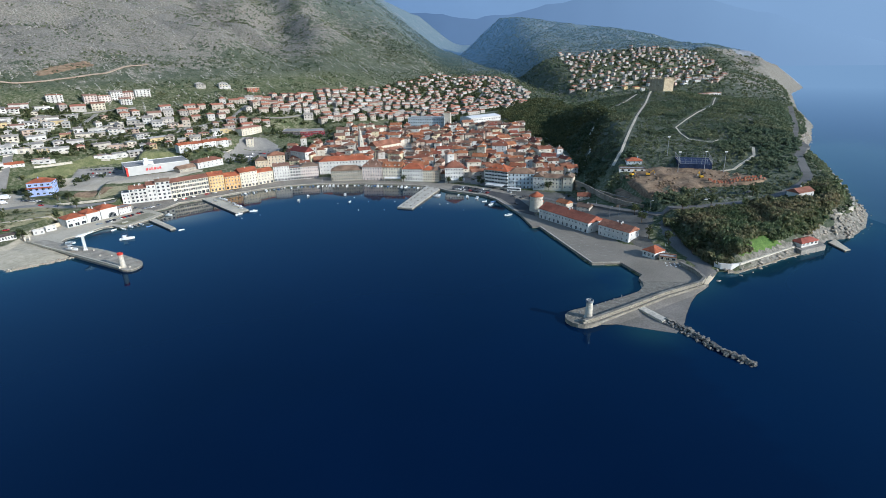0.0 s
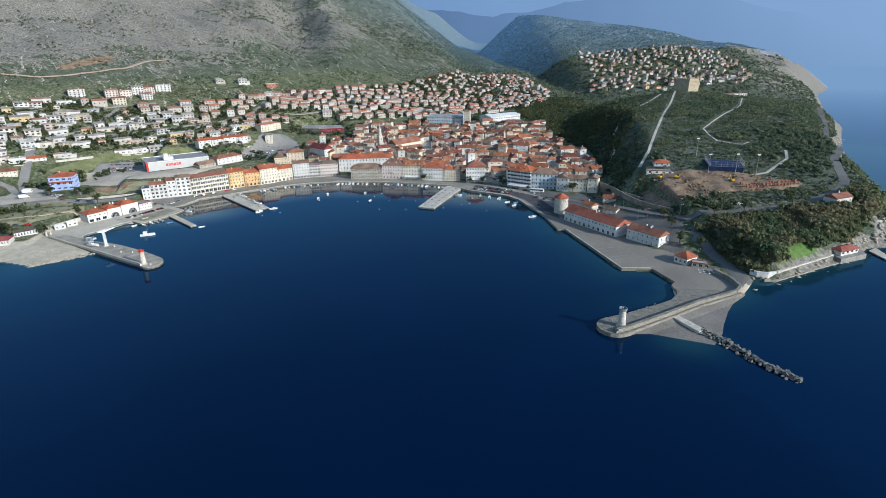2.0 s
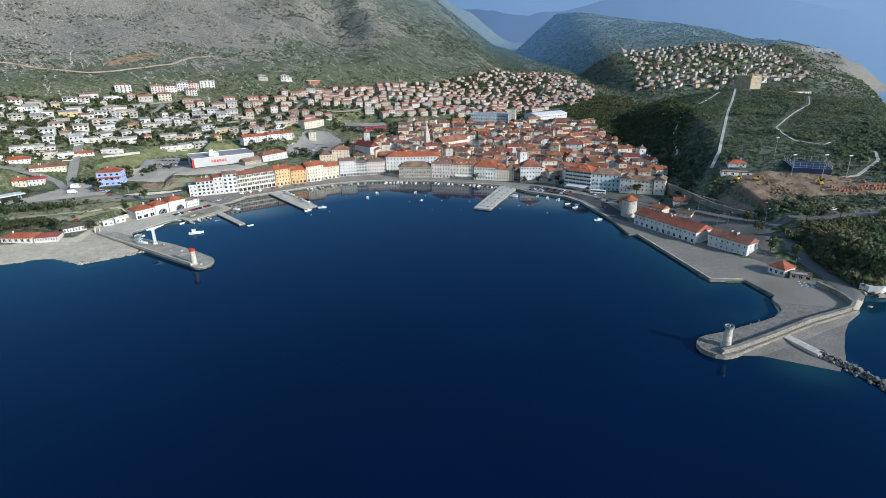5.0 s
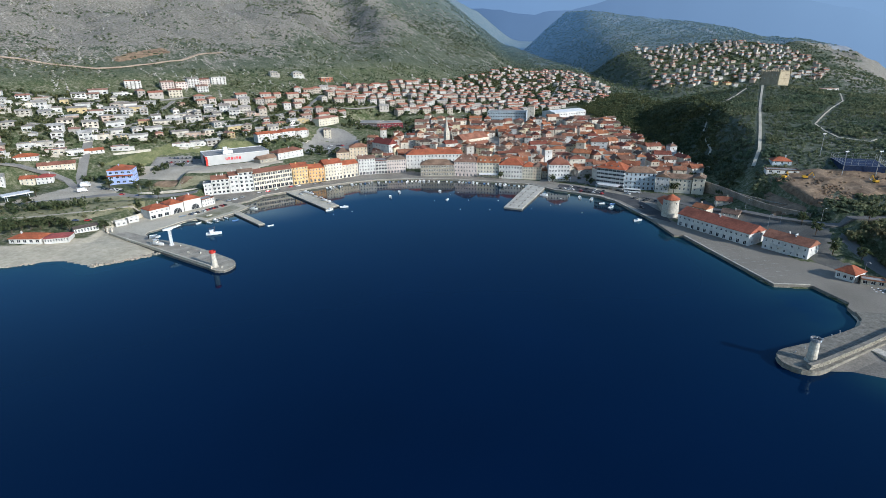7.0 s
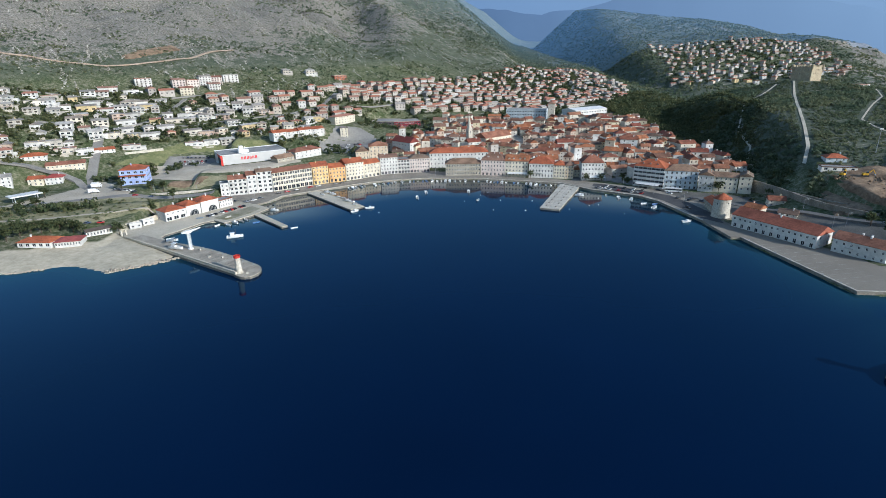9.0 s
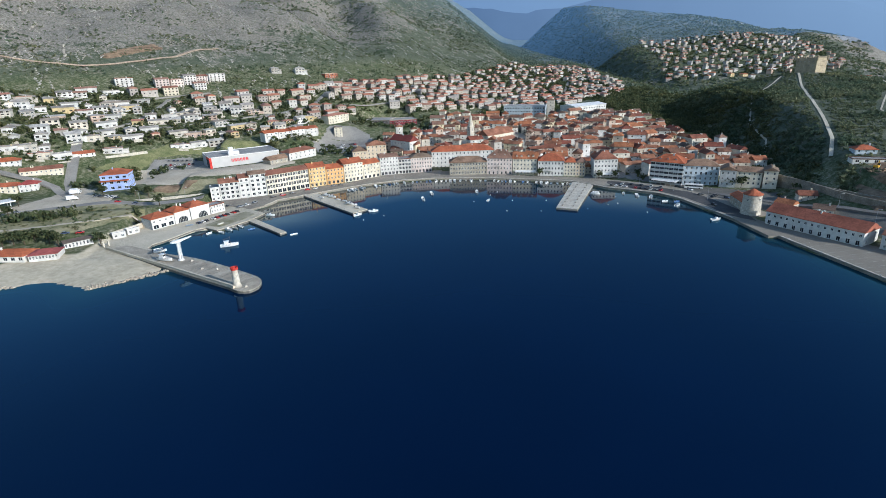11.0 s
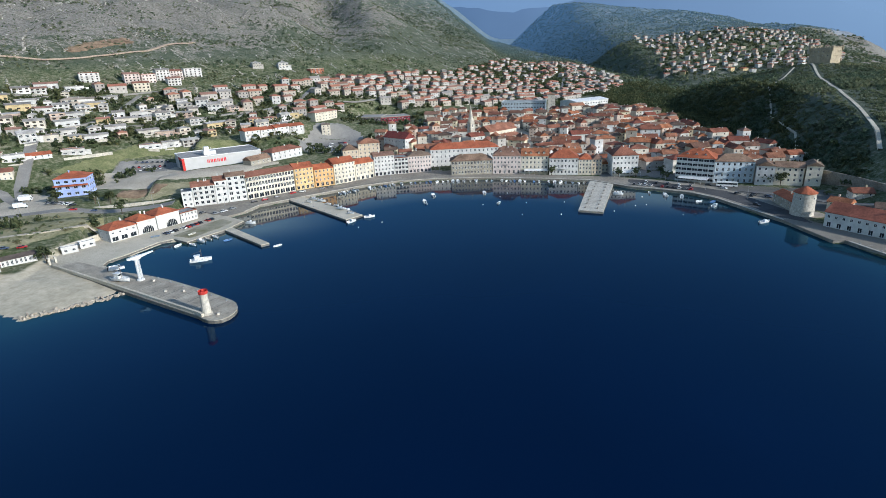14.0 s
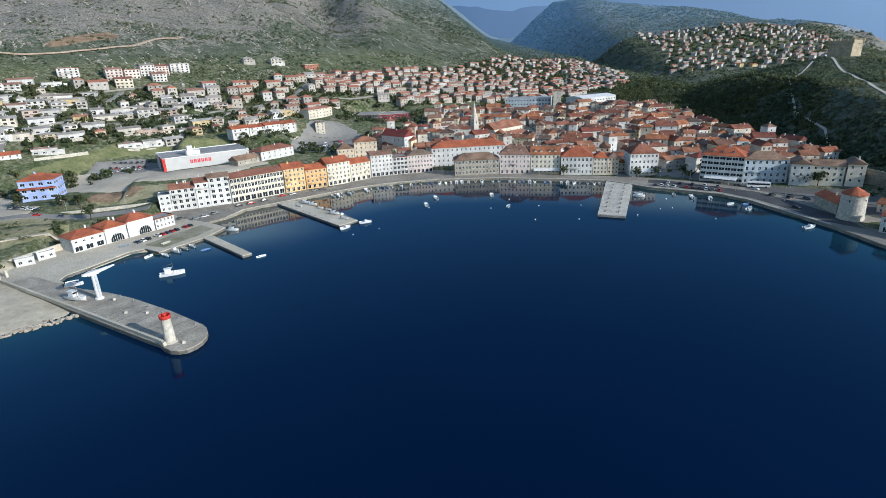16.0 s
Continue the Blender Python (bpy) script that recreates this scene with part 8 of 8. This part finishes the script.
def truck(m):
    ob = thing("truck", "white box truck parked in the yard", "truck", m, "parked trucks")
    s = Shape()
    s.box(-3.6, -1.2, 0.9, 1.6, 1.2, 3.4, 0, 0.04)
    child("cargo_box", s.made("cargo_box", METAL), ob)
    s = Shape()
    s.add([(1.7, -1.1, 0.5), (3.5, -1.1, 0.5), (3.5, 1.1, 0.5), (1.7, 1.1, 0.5), (1.7, -1.1, 2.5), (2.9, -1.1, 2.5), (2.9, 1.1, 2.5), (1.7, 1.1, 2.5), (3.5, -1.1, 1.4), (3.5, 1.1, 1.4)], [(3, 2, 1, 0), (0, 1, 8, 5, 4), (2, 3, 7, 6, 9), (1, 2, 9, 8), (8, 9, 6, 5), (4, 5, 6, 7), (3, 0, 4, 7)])
    child("cab", s.made("cab", BOATWHITE), ob)
    s = Shape()
    s.add([(3.5, -0.95, 1.45), (3.5, 0.95, 1.45), (2.95, 0.95, 2.42), (2.95, -0.95, 2.42)], [(0, 1, 2, 3)])
    s.v = [(x + 0.02, y, z + 0.01) for x, y, z in s.v]
    child("windscreen", s.made("windscreen", GLASS), ob)
    for x in (-2.6, 2.6):
        for y in (-1.0, 1.0):
            s = Shape()
            s.lathe([(0.45, -0.14), (0.45, 0.14)], n=12)
            child("wheel", s.made("wheel", RUBBER), ob, Matrix.Translation((x, y, 0.45)) @ Matrix.Rotation(radians(90), 4, "X"))
    return ob


first_truck = truck(pose(-290, 503, height(-290, 503) + 0.25, 0, 0, 20))
for x, y, t in ((-288, 498.5, 22), (-280, 480, 25)):
    copy_thing(first_truck, pose(x, y, height(x, y) + 0.25, 0, 0, t))
bus = thing("coach", "white coach parked in front of the palace", "coach", pose(157, 450.5, 1.6, 0, 0, -27))
s = Shape()
s.box(-6, -1.25, 0.4, 6, 1.25, 3.2, 0, 0.06)
child("body", s.made("body", BOATWHITE), bus)
for y in (-1.26, 1.22):
    s = Shape()
    s.box(-5.7, y, 1.6, 5.6, y + 0.04, 2.6)
    child("glazing", s.made("windows", GLASS), bus)
for x in (-3.6, 3.8):
    for y in (-1.1, 1.1):
        s = Shape()
        s.lathe([(0.5, -0.15), (0.5, 0.15)], n=12)
        child("wheel", s.made("wheel", RUBBER), bus, Matrix.Translation((x, y, 0.5)) @ Matrix.Rotation(radians(90), 4, "X"))

# petrol station canopy beside the road
ob = thing("station_canopy", "white flat petrol station canopy on posts", "canopy", pose(-321, 451, 8.3, 0, 0, 50))
s = Shape()
s.box(0, 0, 4.6, 20, 10, 5.4)
child("roof", s.made("roof", METAL), ob)
for x in (3, 17):
    for y in (2, 8):
        s = Shape()
        s.box(x - 0.2, y - 0.2, -1, x + 0.2, y + 0.2, 4.6)
        child("post", s.made("post", METAL), ob)

# painted bays on the market quay
marks = thing("parking_marks", "faded white parking lines on the quay", "road marking", kind="structure")
line_mat = mottled("worn_road_paint", (0.3, 0.29, 0.27), (0.5, 0.49, 0.46), 0.2, 1.0)
for row in range(3):
    for k in range(13):
        f = k / 12
        x, y = 152 + row * 7.5 + 7 * f, 338 - 58 * f + row * 1.0
        s = Shape().box(-2.3, -0.07, 0, 2.3, 0.07, 0.012)
        child("line", s.made("line", line_mat), marks, pose(x, y, 1.502, 0, 0, 6))

# cafe tables by the quay house and on the promenade
table = None
spots = [(196 + (k % 5) * 2.1 - (k // 5) * 0.8, 261.5 - (k // 5) * 2.2 - (k % 5) * 1.2) for k in range(13)]
for x, y in spots:
    m = pose(x, y, 1.5)
    if table:
        copy_thing(table, m)
        continue
    table = thing("cafe_table", "small white cafe table on the quay", "table", m, "cafe tables")
    child("tabletop", Shape().lathe([(0.45, 0.7), (0.45, 0.74)], n=10).made("tabletop", BOATWHITE), table)
    child("leg", Shape().lathe([(0.24, 0), (0.05, 0.06), (0.04, 0.7)], n=6).made("leg", GREYMETAL), table)

# bollards
bollard = None
for x, y, z in [(-121.6 - 7.2 * k, 332.8 + 5.9 * k, 1.5) for k in range(6)] + [(123 + 5.5 * k, 210.5 + 2.6 * k, 2.0) for k in range(6)] + [(148.5 + 1.0 * k, 340 - 10 * k, 1.5) for k in range(7)] + [(-119.5 + 3.9 * k, 488 - 5.4 * k, 1.3) for k in range(9)]:
    if bollard:
        copy_thing(bollard, pose(x, y, z))
        continue
    bollard = tagged(new("bollard", Shape().lathe([(0.28, 0), (0.2, 0.1), (0.18, 0.5), (0.3, 0.6), (0.26, 0.72)], n=8).made("bollard", GREYMETAL)), "short iron mooring bollard at the quay edge", "bollard", "bollards")
    bollard.matrix_basis = pose(x, y, z)

# building site: excavators and stacked brick
YELLOW_PAINT = mottled("yellow_machine_paint", (0.55, 0.3, 0.02), (0.68, 0.4, 0.04), 0.4, 2.0, 0.5)
digger = None
for x, y, t in ((240, 395, 30), (252, 391, -20), (286, 372, 80)):
    m = pose(x, y, height(x, y) + 0.9, 0, 0, t)
    if digger:
        copy_thing(digger, m)
        continue
    digger = thing("excavator", "yellow tracked excavator on the earthworks", "excavator", m, "excavators")
    for y2 in (-1.1, 1.1):
        child("track", Shape().box(-1.8, y2 - 0.3, -0.6, 1.8, y2 + 0.3, 0.7, 0, 0.12).made("track", RUBBER), digger)
    child("body", Shape().box(-1.9, -1.3, 0.75, 1.2, 1.3, 2.0, 0, 0.1).made("body", YELLOW_PAINT), digger)
    child("cab", Shape().box(0.0, -1.2, 2.0, 1.3, -0.1, 3.1, 0, 0.08).made("cab", GLASS), digger)
    child("boom", Shape().strut((1.1, 0.3, 1.6), (3.8, 0.3, 4.2), 0.22).made("boom", YELLOW_PAINT), digger)
    child("stick", Shape().strut((3.8, 0.3, 4.2), (5.2, 0.3, 1.6), 0.16).made("stick", YELLOW_PAINT), digger)
    child("bucket", Shape().box(4.8, -0.3, 0.7, 5.7, 0.9, 1.6, 0, 0.15).made("bucket", GREYMETAL), digger)
BRICKRED = assorted("stacked_brick", [(0.45, 0.17, 0.09), (0.4, 0.14, 0.08), (0.36, 0.15, 0.1)])
stack = None
sr = random.Random(2)
for k in range(34):
    x, y = 286 + (k % 17) * 2.4 + sr.uniform(-0.5, 0.5), 357 + (k // 17) * 5 - (k % 17) * 0.35 + sr.uniform(-0.8, 0.8)
    m = pose(x, y, height(x, y) + 0.9 + 7.0 * float(fbm(np.array([x]), np.array([y]), 12, 4)[0]), 0, 0, sr.uniform(-20, 20))
    if stack:
        copy_thing(stack, m)
        continue
    stack = thing("brick_pallet", "pallet of orange-red bricks on the site", "brick pallet", m, "brick pallets")
    child("bricks", Shape().box(-0.6, -0.5, 0.1, 0.6, 0.5, 1.3, 0, 0.04).made("bricks", BRICKRED), stack)
    child("pallet", Shape().box(-0.65, -0.55, -0.5, 0.65, 0.55, 0.1).made("pallet", WOOD), stack)

# dressed blocks facing the seaward side of the wave wall
block_meshes = []
bw = random.Random(17)
for k in range(6):
    s = Shape()
    j = [bw.uniform(-0.06, 0.06) for _ in range(8)]
    s.add([(-1.1 + j[0], 0, -0.42), (1.1 + j[1], 0, -0.42), (1.1 + j[2], 0, 0.42), (-1.1 + j[3], 0, 0.42), (-0.98, -0.16 + j[4], -0.34), (0.98, -0.16 + j[5], -0.34), (0.98, -0.14 + j[6], 0.34), (-0.98, -0.14 + j[7], 0.34)],
          [(4, 5, 6, 7), (0, 1, 5, 4), (1, 2, 6, 5), (2, 3, 7, 6), (3, 0, 4, 7)])
    block_meshes.append(s.made("stone_block", mottled("wave_wall_stone", (0.19, 0.17, 0.13), (0.38, 0.345, 0.275), 0.7, 2.0, 0.92, 0.8, 0.2) if k == 0 else block_meshes[0].materials[0]))
for (ax, ay), (bx, by) in zip(WAVE_LINE[:5], WAVE_LINE[1:6]):
    l = math.hypot(bx - ax, by - ay)
    ux, uy = (bx - ax) / l, (by - ay) / l
    for course in range(4):
        p = 0.2 + 1.1 * (course % 2)
        while p < l - 0.4:
            child("stone_block", block_meshes[bw.randrange(6)], wave_wall, pose(ax + ux * p + uy * 0.8, ay + uy * p - ux * 0.8, 0.78 + 0.86 * course, 0, 0, math.degrees(math.atan2(uy, ux))))
            p += 2.28

# joints of the poured bays across the breakwater deck
joints = thing("deck_joints", "dark joints between the concrete bays of the breakwater", "joint", kind="structure")
joint_mat = mottled("joint_sealant", (0.09, 0.085, 0.07), (0.15, 0.14, 0.12), 0.5, 2.0)
joint_mesh = Shape().box(0, -0.09, 0, 10.6, 0.09, 0.012).made("joint", joint_mat)
for k in range(7):
    child("joint", joint_mesh, joints, pose(-127.4 - 5.6 * k, 323.6 + 4.3 * k, 1.503, 0, 0, 52))

# low blocks and bins left on the breakwater
crate = None
for x, y, t in ((-121.4, 321.2, 20), (-141.5, 345.2, 50), (-149, 347, 10), (-158.4, 359.4, 40)):
    if crate:
        copy_thing(crate, pose(x, y, 1.5, 0, 0, t))
        continue
    crate = tagged(new("concrete_block", Shape().box(-0.5, -0.45, 0, 0.5, 0.45, 0.8, 0, 0.05).made("concrete_block", PALESTONE)), "pale concrete block standing on the breakwater deck", "block", "loose blocks")
    crate.matrix_basis = pose(x, y, 1.5, 0, 0, t)

# gate pillars where the breakwater leaves the shore
pillar = None
for x, y in ((-217.2, 391.2), (-215.6, 393.4)):
    if pillar:
        copy_thing(pillar, pose(x, y, 1.45, 0, 0, 50))
        continue
    pillar = tagged(new("gate_pillar", Shape().box(-0.45, -0.45, 0, 0.45, 0.45, 2.9, 0, 0.03).box(-0.6, -0.6, 2.9, 0.6, 0.6, 3.15).made("gate_pillar", PALESTONE)), "pale square gate pillar at the root of the breakwater", "pillar", "gate pillars")
    pillar.matrix_basis = pose(x, y, 1.45, 0, 0, 50)
